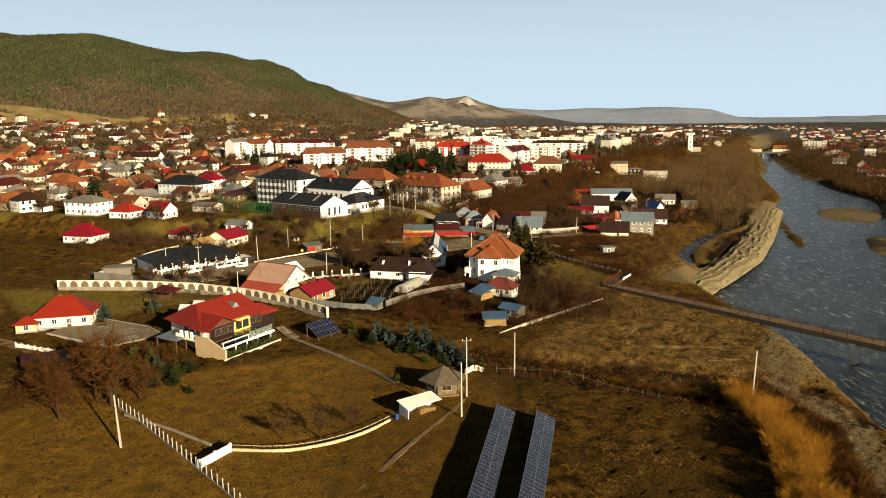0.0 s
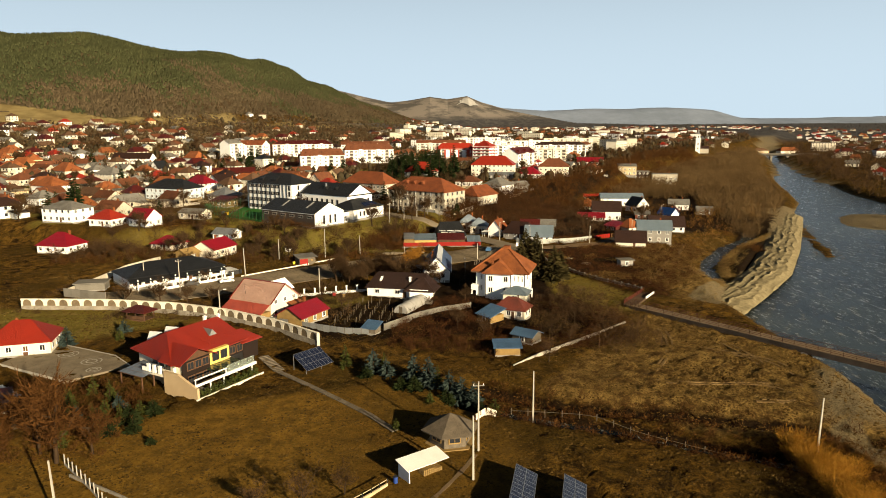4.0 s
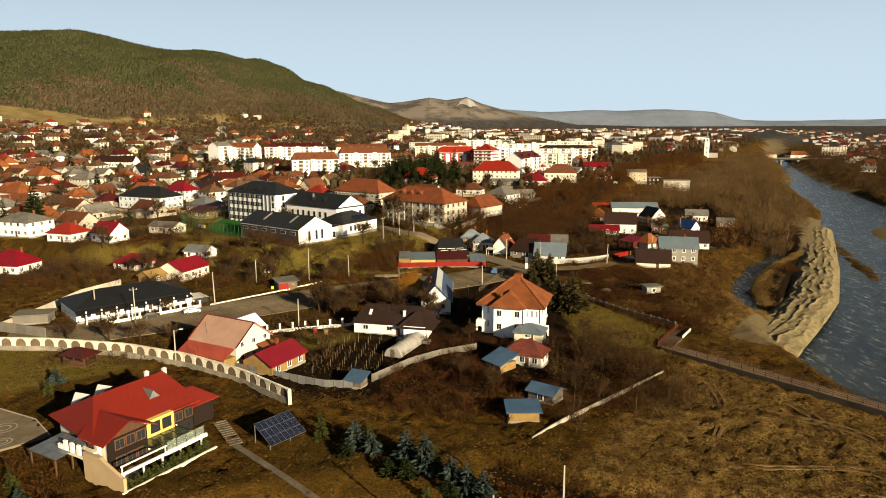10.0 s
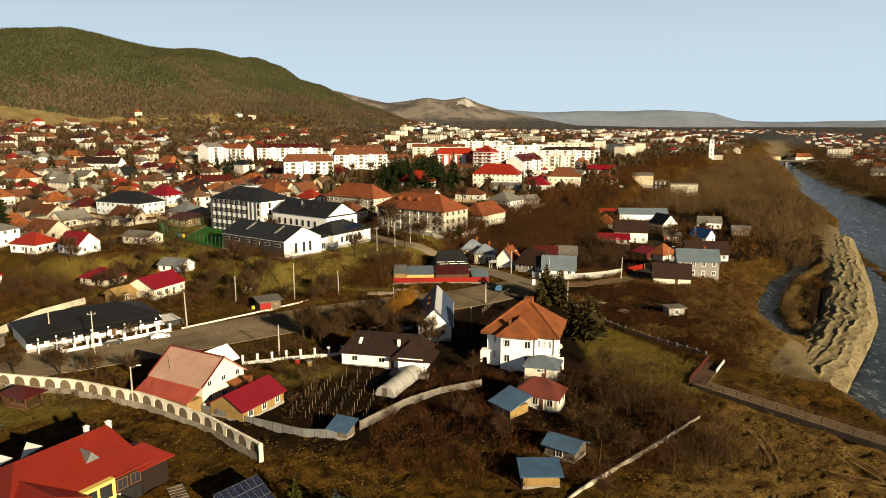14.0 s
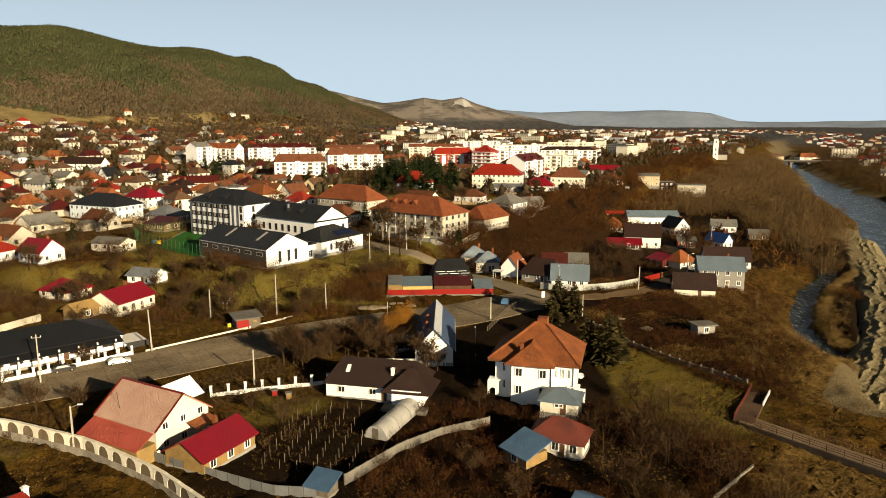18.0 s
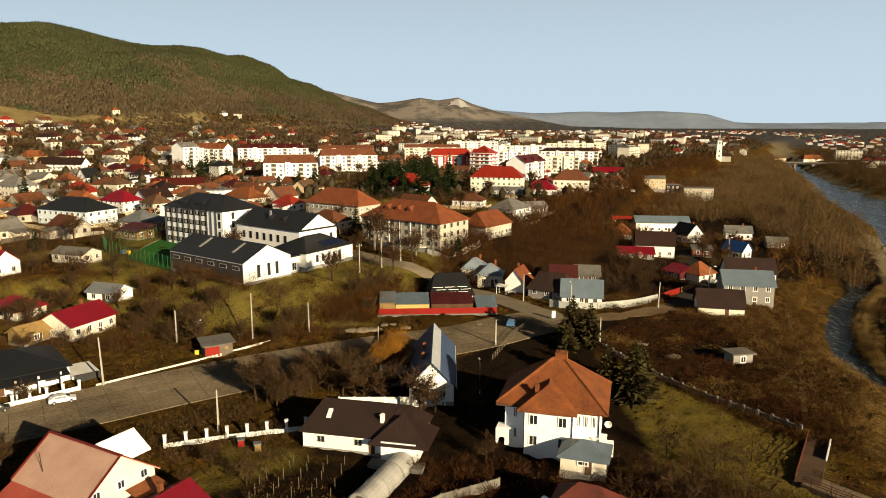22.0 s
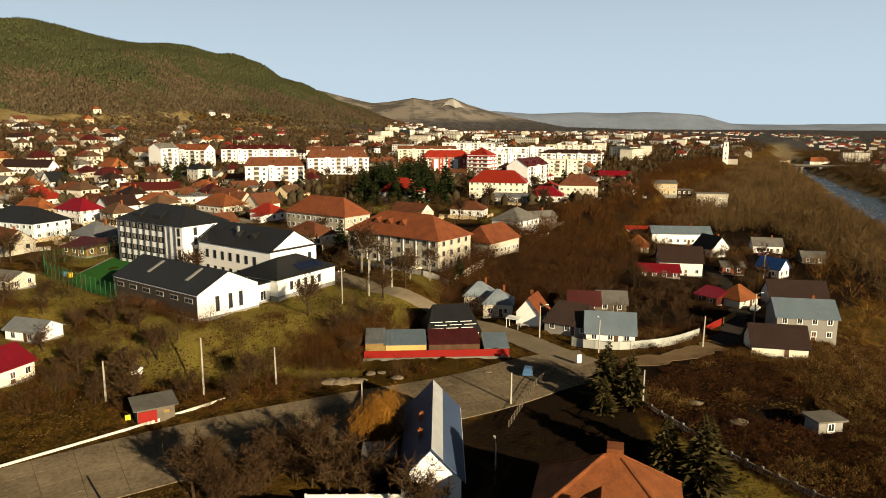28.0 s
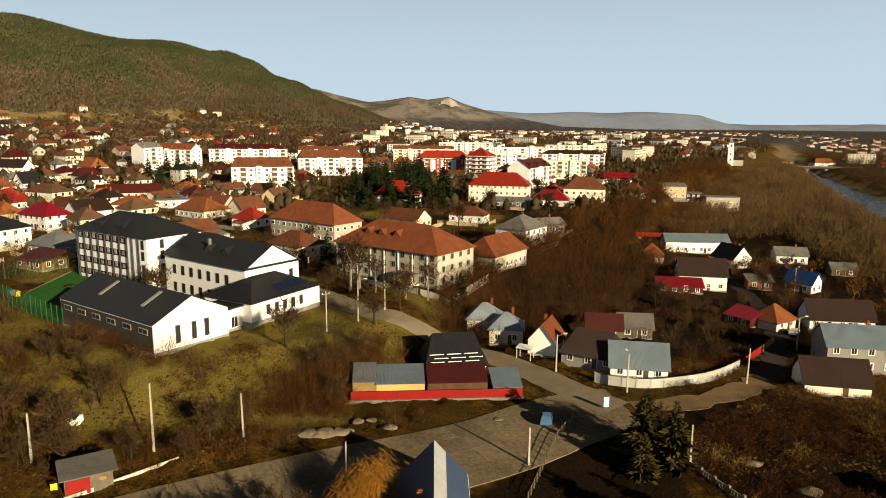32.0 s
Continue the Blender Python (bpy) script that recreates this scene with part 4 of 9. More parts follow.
# ---- houses whose place is known one by one ----
T, R_, C_, B_, G_, O_, K_, A_ = M_TERRA, M_RED, M_CRIM, M_BROWN, M_TIN, M_OLDTILE, M_BLACK, M_ASB
for x, y, rz, L, W, h, rise, kind, wm, rm, lab in (
    (-150, 308, -20, 16, 11, 5.6, 2.6, "hip", M_WHITE, A_, "white two-storey house with a weathered grey roof"),
    (-134, 385, -24, 26, 14, 6.0, 4.2, "hip", mat("pale_blue_white_plaster", (0.60, 0.69, 0.76), (0.52, 0.60, 0.66), 0.85), K_, "large white and pale blue house with a black hipped roof"),
    (-130, 300, -20, 11, 9, 3.4, 3.0, "hip", M_WHITE, R_, "white bungalow with a bright red hipped roof"),
    (-114, 297, -25, 9.5, 8, 3.6, 3.2, "gable", M_WHITE, C_, "white bungalow with a crimson gable roof"),
    (-211, 410, -30, 18, 12, 5, 4.5, "hip", M_WHITE, T, "white house with an ochre-orange tiled roof"),
    (-206, 472, -30, 18, 12, 5.5, 4, "hip", M_CREAM, A_, "cream house with a grey hipped roof"),
    (-243, 490, -38, 20, 12, 5, 5, "hip", M_CREAM, T, "cream house with an orange tiled roof"),
    (-236, 580, -12, 33, 9, 4.4, 4, "gable", M_WHITE, B_, "long white building with a dark brown roof"),
    (-199, 534, 60, 9, 9, 3.4, 5, "gable", M_WHITE, K_, "white house with a steep black gable roof"),
    (-196, 604, -38, 16, 11, 5, 5, "half", M_WHITE, T, "white house with a broad orange mansard roof"),
    (-174, 506, -25, 19, 10, 3.2, 3.4, "hip", M_CREAM, O_, "low house with a long red tiled roof"),
    (-131, 418, -30, 15, 10, 5.5, 3.8, "hip", M_WHITE, C_, "white two-storey house with a crimson roof"),
    (-124, 436, 50, 13, 11, 4.6, 3.8, "gable", M_WHITE, B_, "white house with a brown gable roof"),
    (-104, 372, -30, 12, 12, 3.4, 3.6, "hip", M_GREY, G_, "squat house with a pale grey tin roof"),
    (-99, 352, -30, 11, 7, 2.6, 1.8, "shed", M_OCHREWOOD, M_DKRED, "low shed with a brown-red roof"),
    (-99, 311, -20, 11, 7, 2.8, 1.4, "gable", M_CREAM, A_, "small ochre house with a grey sheet roof"),
    (-85, 449, -38, 19, 12, 3.6, 4.2, "hip", M_CREAM, T, "house with a wide orange tiled roof"),
    (-68, 452, 52, 12, 9, 3.6, 4.2, "gable", M_CREAM, O_, "house with an orange-brown tiled roof"),
    (-116, 460, -20, 16, 10, 4, 3, "hip", M_WHITE, T, "white house with an orange roof"),
    (-139, 513, 20, 28, 9, 3, 3.6, "gable", M_CREAM, M_DKRED, "long low building with a dark red roof"),
    (-104, 478, 18, 20, 6, 3.6, 0.4, "flat", M_WHITE, G_, "white hall with a flat roof"),
    (-133, 578, -38, 11, 10, 9, 3, "hip", M_CREAM, K_, "cream tower-like house with a black pyramid roof"),
    (35, 388, 52, 14, 11, 5.8, 3.6, "hip", M_WHITE, A_, "white two-storey house with a pale grey roof"),
    (42.8, 506, -14, 29, 13, 8.6, 5.5, "hip", M_CREAM, R_, "cream two-storey building with a bright orange-red roof"),
    (-7, 490, -14, 20, 14, 5.4, 6, "hip", M_WHITE, R_, "white house with an orange-red hipped roof"),
    (85, 507, -14, 20, 12, 7, 5, "hip", M_CREAM, O_, "cream two-storey house with a broken tiled roof"),
    (64.7, 490, -14, 17, 11, 3.4, 4, "hip", M_WHITE, C_, "low building with a crimson roof"),
    (47, 484, -10, 18, 8, 3, 1.6, "gable", M_GREY, G_, "grey hall with a tin roof"),
    (132, 612, -20, 25, 10, 3, 3.4, "gable", M_WHITE, C_, "long low building with a red metal roof"),
    (47, 411, 20, 12, 8, 3.2, 2.0, "gable", M_GREY, A_, "small grey house with a sheet roof"),
    (-2, 424, -38, 15, 9, 3.4, 3.4, "gable", M_CREAM, O_, "cream house with a rusty tiled roof"),
    (22, 436, -20, 14, 9, 3.4, 2.8, "hip", M_WHITE, O_, "white bungalow with an old tiled roof"),
    (-136, 275, -15, 13, 10, 3.2, 4, "hip", M_WHITE, C_, "white bungalow with a crimson hipped roof"),
    (-98, 278, -22, 10, 8, 2.6, 2.4, "hip", M_CREAM, C_, "cream bungalow with a crimson hipped roof"),
    (-84.5, 258.5, 62, 6, 5, 2.4, 1.4, "gable", M_OCHREWOOD, M_OCHREWOOD, "small ochre timber lean-to shed"),
    (-77.8, 283, -20, 8.5, 6, 2.4, 1.6, "gable", M_WHITE, G_, "white cottage with a pale grey tin roof"),
    (-77.5, 265.5, 68, 12, 9.8, 3.2, 2.6, "gable", M_CREAM, C_, "cream bungalow with a crimson metal gable roof"),
    (41.8, 289.2, -12.5, 10.2, 7, 2.2, 3.6, "gable", M_WHITE, M_BLUETIN, "white cottage with a blue-grey tin roof"),
    (35, 294.4, -32.8, 10.6, 8, 2.7, 3.8, "half", M_GREY, B_, "dark house with a brown tiled roof"),
    (26.8, 301.2, 64, 7.2, 5.6, 3.2, 3.4, "gable", M_WHITE, M_HOSPTILE, "white house with a steep red gable roof"),
    (19.6, 309.0, -8, 7.0, 6.4, 3.6, 2.6, "hip", M_CREAM, M_PALETIN, "cream house with a pointed blue-grey tin roof"),
    (15.6, 314.6, -8, 7.4, 6.4, 4.2, 2.7, "hip", M_CREAM, M_PALETIN, "small house with a pale blue tin roof"),
    (48.6, 312.5, -10, 7, 6, 2.6, 2.4, "gable", M_GREYWOOD, M_ASB, "outbuilding with a patched sheet roof"),
    (41.4, 311.5, -10, 7.4, 6, 2.6, 2.6, "gable", M_GREYWOOD, M_DKRED, "outbuilding with a rusty red roof"),
    (89.3, 374, -12, 14, 9, 5.0, 4.4, "gable", M_WHITE, B_, "white house with a dark brown roof"),
    (114.8, 441, -6, 25, 9, 4.8, 2.6, "gable", M_WHITE, M_BLUETIN, "long white building with a blue-grey metal roof"),
    (116, 410, -70, 10, 9, 3.8, 4.4, "gable", M_WHITE, K_, "white house with a dark grey gable roof"),
    (90, 421, -20, 9, 9, 2.8, 4, "hip", M_CREAM, T, "small house with an orange pyramid roof"),
    (80, 367, -12, 13, 5, 2.0, 1.6, "shed", M_DKRED, M_CRIM, "low shed with a crimson roof"),
    (88.5, 328, 30, 8, 7, 2.8, 3.2, "hip", M_CREAM, T, "small house with an orange tiled roof"),
    (82, 330, -60, 7, 5, 2.4, 1.5, "shed", M_DKRED, M_CRIM, "maroon lean-to shed with tin roof"),
    (119.5, 369, -55, 8, 6.5, 3.4, 3.0, "gable", M_WHITE, mat("bright_blue_roof", (0.0111, 0.0444, 0.1628), None, 0.6), "white house with a bright blue roof"),
    (142, 418, -15, 11, 8, 3.4, 2.6, "gable", M_WHITE, A_, "white cottage with a grey roof"),
    (105, 329, -10, 15, 8, 3.0, 4.0, "gable", M_WHITE, M_BROWN, "white house with a dark brown roof"),
    (90, 299, -12, 13, 9, 5.6, 3.2, "gable", M_GREY, M_BLUETIN, "unpainted grey two-storey house with a blue-grey tin roof"),
    (76.5, 284.5, -14, 11, 8, 2.4, 3.6, "gable", M_CREAM, M_BROWN, "low cream-gabled barn with a dark brown roof"),
    (108, 374, -15, 7, 6, 2.8, 0.8, "shed", mat("red_brick", (0.2442, 0.0814, 0.0518), (0.1628, 0.0592, 0.0407), 0.9), A_, "small red brick flat garage"),
    (96, 398, -10, 10, 7, 2.6, 2.4, "gable", M_GREY, G_, "grey cottage with a tin roof"),
    (128, 392, 30, 8, 6, 2.4, 1.8, "gable", M_GREYWOOD, M_DKRED, "small outbuilding with a red roof"),
    (148, 395, -15, 8, 6, 2.4, 1.8, "gable", M_GREYWOOD, A_, "small outbuilding with a sheet roof"),
    (98, 452, -5, 16, 5, 2.4, 1.2, "gable", M_DKRED, M_RED, "long low shed with red roof"),
    (169, 583, -10, 12, 9, 9, 0.4, "flat", M_BROWN, A_, "tall dark derelict hall beside the wood"),
    (154, 571, -10, 14, 8, 7, 1.4, "shed", M_OCHRE, A_, "ochre hall with a broken roof"),
    (185, 574, -10, 19, 9, 8.2, 0.4, "flat", M_BEIGE, A_, "abandoned beige concrete hall without windows"),
):
    house(x, y, rz, L, W, h, rise, kind, wm, rm, lab, "" if "barn" in lab else "fr" if h > 2.5 else "f", gap=2.8, chim=((L * 0.2, W * 0.12),) if h > 3 else ())


# ---- apartment blocks ----
M_BALC = mat("balcony_cladding", (0.50, 0.47, 0.42), (0.36, 0.33, 0.29), 0.8, 0.3, 2)
# loggia shade given as a dark colour on the flat wall
M_LOGGIA = mat("shaded_loggia", (0.10, 0.085, 0.07), (0.06, 0.05, 0.045), 0.9)


def block(x, y, rz, L, W, floors, rise, kind, wm, rm, lab, name="apartment_block"):
    """A block of flats: projecting stair bays, stacked loggias (dark panels for their shade) with parapets, a cornice,
    roof dormers, chimneys.
    """
    h = floors * 2.85 + 0.8
    t = house(x, y, rz, L, W, h, rise, kind, wm, rm, lab, "", door="", name=name, cat="apartment block", group="blocks of flats", ov=0.45)
    me = window_mesh(1.5, 1.4)
    bal = Shape().box(0, -0.55, 0, 3.0, 1.1, 0.95).mesh("balcony", M_BALC)
    log = Shape().box(0, -0.04, 0, 2.9, 0.1, 1.8).mesh("loggia", M_LOGGIA)
    k = max(3, int(L / 4.0))
    for i in range(k):
        u = -L / 2 + L * (i + 0.5) / k
        if i % 4 == 3 and i < k - 1:
            part("stair_bay", Shape().box(u, -W / 2 - 0.5, -2, 3.0, 1.2, h + 2.6).mesh("stair_bay", wm), t)
            for f in range(floors):
                put_window(t, window_mesh(0.9, 1.2), u, -W / 2 - 1.11, 3.2 + 2.85 * f if f < floors - 1 else h - 1.4, 0)
            continue
        for f in range(floors):
            if i % 2 and f:
                part("loggia", log, t, "dark panel for the shade behind the balcony", u, -W / 2 - 0.02, 1.35 + 2.85 * f)
                part("balcony", bal, t, "", u, -W / 2 - 0.02, 0.55 + 2.85 * f)
            else:
                put_window(t, me, u, -W / 2 - 0.01, 1.9 + 2.85 * f, 0)
    for f in range(floors):
        for v in (-W / 4, W / 4):
            put_window(t, me, L / 2 + 0.01, v, 1.9 + 2.85 * f, math.pi / 2)
        part("side_balcony", Shape().box(0, -0.5, 0, 2.2, 1.0, 0.95).mesh("side_balcony", M_BALC), t, "", L / 2 + 0.02, 0, 0.55 + 2.85 * f, math.pi / 2)
    if kind == "flat":
        part("parapet", Shape().box(0, -W / 2 - 0.2, h, L + 0.6, 0.3, 0.9).box(L / 2 + 0.2, 0, h, 0.3, W, 0.9).mesh("parapet", wm), t)
        for u in (-L / 4, L / 5):
            part("roof_hut", Shape().box(u, 0.5, h + 0.2, 4, 4, 2.2).mesh("roof_hut", M_CREAM), t)
    else:
        part("cornice", Shape().box(0, -W / 2 - 0.3, h - 0.45, L + 0.4, 0.5, 0.4).mesh("cornice", M_WPAINT), t)
        for i in range(max(2, int(L / 11))):
            u = -L * 0.36 + L * 0.72 * i / max(1, int(L / 11) - 1)
            z = h + rise * 0.28
            part("dormer", Shape().add([(u - 1.5, -W * 0.40, z), (u + 1.5, -W * 0.40, z), (u, -W * 0.40, z + 1.7), (u, -W * 0.1, z + 1.8), (u - 1.6, -W * 0.2, z + 0.2), (u + 1.6, -W * 0.2, z + 0.2)], [(0, 1, 2), (0, 2, 3, 4), (1, 5, 3, 2)]).mesh("dormer", rm), t)
            part("chimney", chimney_mesh(1.6, M_BEIGE), t, "", u + 3.5, W * 0.12, h + rise * 0.7)
    return t


block(-168, 672, -18, 34, 13, 4, 4, "gable", M_WHITE, M_HOSPTILE, "white four-storey flats with a red-brown roof")
block(-176, 640, 60, 15, 12, 5, 3.4, "gable", M_WHITE, A_, "tall white flats with a grey gable roof")
block(-128, 722, 4, 58, 13, 4, 3.5, "hip", M_WHITE, M_DKRED, "long white four-storey flats with a red roof")
block(-85.5, 568, 14, 34, 13, 4, 5, "half", M_WHITE, O_, "white four-storey flats with an orange-brown tiled roof")
block(-57.7, 658, 14, 44, 13, 4, 5, "half", M_WHITE, O_, "white four-storey flats with a long tiled roof")
block(-70, 760, 6, 50, 13, 4, 3, "gable", M_CREAM, O_, "cream flats with a brown roof")
rb = block(22, 664, 2, 38, 13, 4, 5, "hip", mat("brick_red_plaster", (0.3108, 0.0444, 0.0259), (0.2516, 0.037, 0.0222), 0.8), M_RED, "red and white flats with a bright red roof")
for i in range(5):
    part("bay", Shape().box(-15 + 7.2 * i, -6.8, 2.5, 3.4, 0.7, 8.5).mesh("bay", M_WHITE), rb, "white window bay")
rb2 = block(47, 645, -30, 16, 15, 5, 5, "hip", M_WHITE, M_RED, "white corner tower with red bands and a red roof")
for f in range(5):
    part("band", Shape().box(0, 0, 2.95 + 2.7 * f, 16.4, 15.4, 0.7).mesh("band", M_REDPAINT), rb2, "red painted band")
block(70, 580, 58, 34, 14, 4, 4.5, "gable", M_WHITE, M_DKRED, "white flats with a dark red gable roof")
block(98, 640, -5, 40, 12, 4, 0.4, "flat", M_CREAM, A_, "pale block of flat-roofed flats")
block(60, 720, 0, 60, 12, 4, 0.4, "flat", M_WHITE, A_, "long white flat-roofed flats")
block(130, 730, -6, 50, 12, 4, 3, "hip", M_WHITE, M_BROWN, "white flats with a dark roof")
block(100, 830, 0, 70, 12, 4, 0.4, "flat", M_WHITE, A_, "long white flat-roofed flats")
block(10, 800, 3, 54, 12, 4, 3, "gable", M_CREAM, O_, "cream flats with a brown roof")
block(170, 900, -4, 60, 12, 4, 0.4, "flat", M_CREAM, A_, "pale block of flat-roofed flats")
block(60, 950, 0, 60, 12, 4, 0.4, "flat", M_WHITE, A_, "long white flat-roofed flats")

# church by the river
ch = thing("church", 311, 838, gz(311, 838), -20, "white church with a tall tower and a dark spire", "church")
part("nave", wall_mesh(11, 6, 4, 2.4, True, M_BEIGE), ch, "", 6.5, 3)
part("roof", roof_mesh(11, 6, 4, 2.4, "gable", M_BROWN), ch, "", 6.5, 3)
part("tower", Shape().box(0, 0, -2, 5.2, 5.2, 17).box(0, 0, 15, 5.8, 5.8, 0.5).box(0, 0, 15.5, 4.2, 4.2, 4).box(0, 0, 19.5, 4.8, 4.8, 0.4).mesh("tower", M_WHITE), ch)
part("spire", Shape().box(0, 0, 19.9, 4.4, 4.4, 2.2, taper=0.5).box(0, 0, 22.1, 1.8, 1.8, 5.5, taper=0.06).mesh("spire", M_TIN), ch, "grey metal spire")
for k_ in range(4):
    a_ = k_ * math.pi / 2
    for zz, off_, hh_ in ((16.1, 2.1, 2.4), (8.0, 2.6, 2.2), (3.0, 2.6, 1.8)):
        part("window", Shape().box(0, 0, 0, 1.1, 0.1, hh_).mesh("window", M_GLASS), ch, "", math.sin(a_) * off_, -math.cos(a_) * off_, zz, a_)

# road bridge upstream
rb_ = thing("road_bridge", 458, 940, 0, -12, "dark concrete road bridge on broad piers over the river", "bridge")
M_DKCONC = mat("dark_concrete", (0.060, 0.054, 0.047), (0.035, 0.031, 0.028), 0.95, 0.2, 2)
part("deck", Shape().box(0, 0, 6.4, 96, 9, 1.5).mesh("deck", M_DKCONC), rb_)
for k_ in (-4.3, 4.3):
    part("parapet", Shape().box(0, k_, 7.9, 96, 0.3, 1.0).mesh("parapet", M_CONC), rb_)
for k_ in (-30, -10, 10, 30):
    part("pier", Shape().box(k_, 0, -4, 2.2, 8, 9.2).box(k_, 0, 5.2, 3.6, 8.6, 1.2).mesh("pier", M_STONE), rb_, "broad stone pier")
for k_ in (-48, 48):
    part("abutment", Shape().box(k_, 0, -4, 9, 11, 11.2).mesh("abutment", M_DKCONC), rb_)
house(494, 988, 12, 30, 10, 5.5, 4.5, "hip", M_CREAM, T, "long cream building with an orange tiled roof beside the bridge", "f", gap=4, door="")
house(512, 1110, 10, 24, 11, 6, 3.5, "hip", M_OCHRE, M_BRTILE, "ochre-yellow building with a tiled roof beyond the bridge", "f", gap=4, door="")
FOOT.append((311, 838, 16))

# ---- the rest of the town, repeats of a few house types ----
rng = np.random.default_rng(7)
KINDS = []


def plain_house(L, W, h, rise, kind, wm, rm, lab):
    """A far house: walls, roof and its windows as one joined part."""
    t = thing("house", 0, 0, 0, 0, lab, "house", "houses of the town")
    part("wall", wall_mesh(L, W, h, rise, kind == "gable", wm), t)
    part("roof", roof_mesh(L, W, h, rise, kind, rm), t)
    s = Shape()
    for f in range(max(1, int(h // 2.8))):
        for i in range(int(L // 3)):
            s.box(-L / 2 + L * (i + 0.5) / int(L // 3), -W / 2, 1.0 + 2.8 * f, 1.1, 0.12, 1.3)
        for v in (-W / 4, W / 4):
            s.box(L / 2, v, 1.0 + 2.8 * f, 0.12, 1.1, 1.3)
    tagged(part("window", s.mesh("window", M_GLASS), t), kind="stuff")
    part("chimney", chimney_mesh(), t, "", L * 0.2, 0.4, h + rise * 0.8)
    aL, aW = L * 0.5, W * 0.55
    part("annexe_wall", wall_mesh(aL, aW, 2.5, 0, False, wm), t, "", L * 0.22, -W / 2 - aW / 2, 0)
    part("annexe_roof", Shape().slab([(-aL / 2 - 0.3, -aW / 2 - 0.4, 2.4), (aL / 2 + 0.3, -aW / 2 - 0.4, 2.4), (aL / 2 + 0.3, aW / 2, 3.3), (-aL / 2 - 0.3, aW / 2, 3.3)], 0.14).mesh("annexe_roof", M_ASB if "tiled" in lab else rm), t, "", L * 0.22, -W / 2 - aW / 2, 0)
    return t


for row in ((12, 9, 3.4, 3.6, "hip", M_CREAM, T, "cream house with an orange tiled roof"), (13, 9, 3.2, 3.4, "gable", M_BEIGE, O_, "grey-beige house with a brown-red tiled roof"),
            (11, 9, 5.8, 3.2, "hip", M_CREAM, M_BRTILE, "cream two-storey house with a brown roof"), (11, 9, 3.4, 3.2, "hip", M_BEIGE, M_DKRED, "grey-beige house with a maroon roof"), (14, 8, 3.2, 3.2, "gable", M_OCHRE, M_BRTILE, "ochre house with a brown roof"),
            (11, 10, 3.6, 3.2, "hip", M_WHITE, A_, "white house with a grey roof"), (12, 10, 5.6, 3.6, "half", M_CREAM, M_DKRED, "cream house with a dark red roof"),
            (10, 8, 3.0, 2.6, "gable", M_BEIGE, G_, "small house with a tin roof"), (13, 10, 3.4, 3.6, "hip", M_CREAM, O_, "house with an old tiled roof"),
            (12, 9, 5.6, 3.0, "hip", M_WHITE, B_, "white house with a dark brown roof"), (16, 8, 2.8, 3.0, "gable", M_BEIGE, O_, "long low house with a rusty tiled roof"),
            (12, 9, 3.2, 3.0, "gable", M_CREAM, A_, "cream house with a weathered sheet roof"), (13, 10, 3.6, 3.8, "half", M_OCHRE, T, "ochre house with a broad tiled roof"),
            (11, 9, 3.4, 3.2, "hip", M_WHITE, R_, "white house with a bright red roof"), (9, 6, 2.6, 2.0, "gable", M_GREYWOOD, M_BRTILE, "weathered timber outbuilding with a brown roof")):
    KINDS.append(row)
BIG = [(26, 12, 8.5, 0.4, "flat", M_WHITE, A_, "white block with a flat roof"), (34, 12, 11.5, 0.4, "flat", M_CREAM, A_, "pale block with a flat roof"),
       (24, 12, 8.5, 3.0, "hip", M_WHITE, O_, "white block with a brown roof"), (20, 14, 5, 0.8, "flat", M_WHITE, G_, "white hall with a grey roof")]
PROTO = {}
placed = [(x, y, r) for x, y, r in FOOT]


def free(x, y, r):
    return all((x - a) ** 2 + (y - b) ** 2 > (r + c) ** 2 for a, b, c in placed)


FAR = Shape()
FARM = [M_WHITE, M_CREAM, T, O_, R_, M_BRTILE, A_, M_DKRED, G_, B_, M_BEIGE, M_OCHRE, M_GREYWOOD, M_GLASS]


def far_house(x, y, rz, L, W, h, rise, kind, wm, rm, lab):
    """Adds a distant house, with roof and window openings, to the joined far town."""
    me = (wall_mesh(L, W, h, rise, kind == "gable", wm), roof_mesh(L, W, h, rise, kind, rm))
    m = pose(x, y, gz(x, y) - 0.1, 0, 0, rz)
    for d, mt in zip(me, (wm, rm)):
        FAR.add([m @ v.co for v in d.vertices], [tuple(p.vertices) for p in d.polygons], FARM.index(mt))
        bpy.data.meshes.remove(d)
    s = Shape()
    for f in range(max(1, int(h // 2.8))):
        for i in range(int(L // 3.4)):
            s.box(-L / 2 + L * (i + 0.5) / int(L // 3.4), -W / 2, 1.0 + 2.8 * f, 1.2, 0.16, 1.4)
        for v in (-W / 4, W / 4):
            s.box(L / 2, v, 1.0 + 2.8 * f, 0.16, 1.2, 1.4)
    FAR.add([m @ Vector(v) for v in s.v], s.f, FARM.index(M_GLASS))


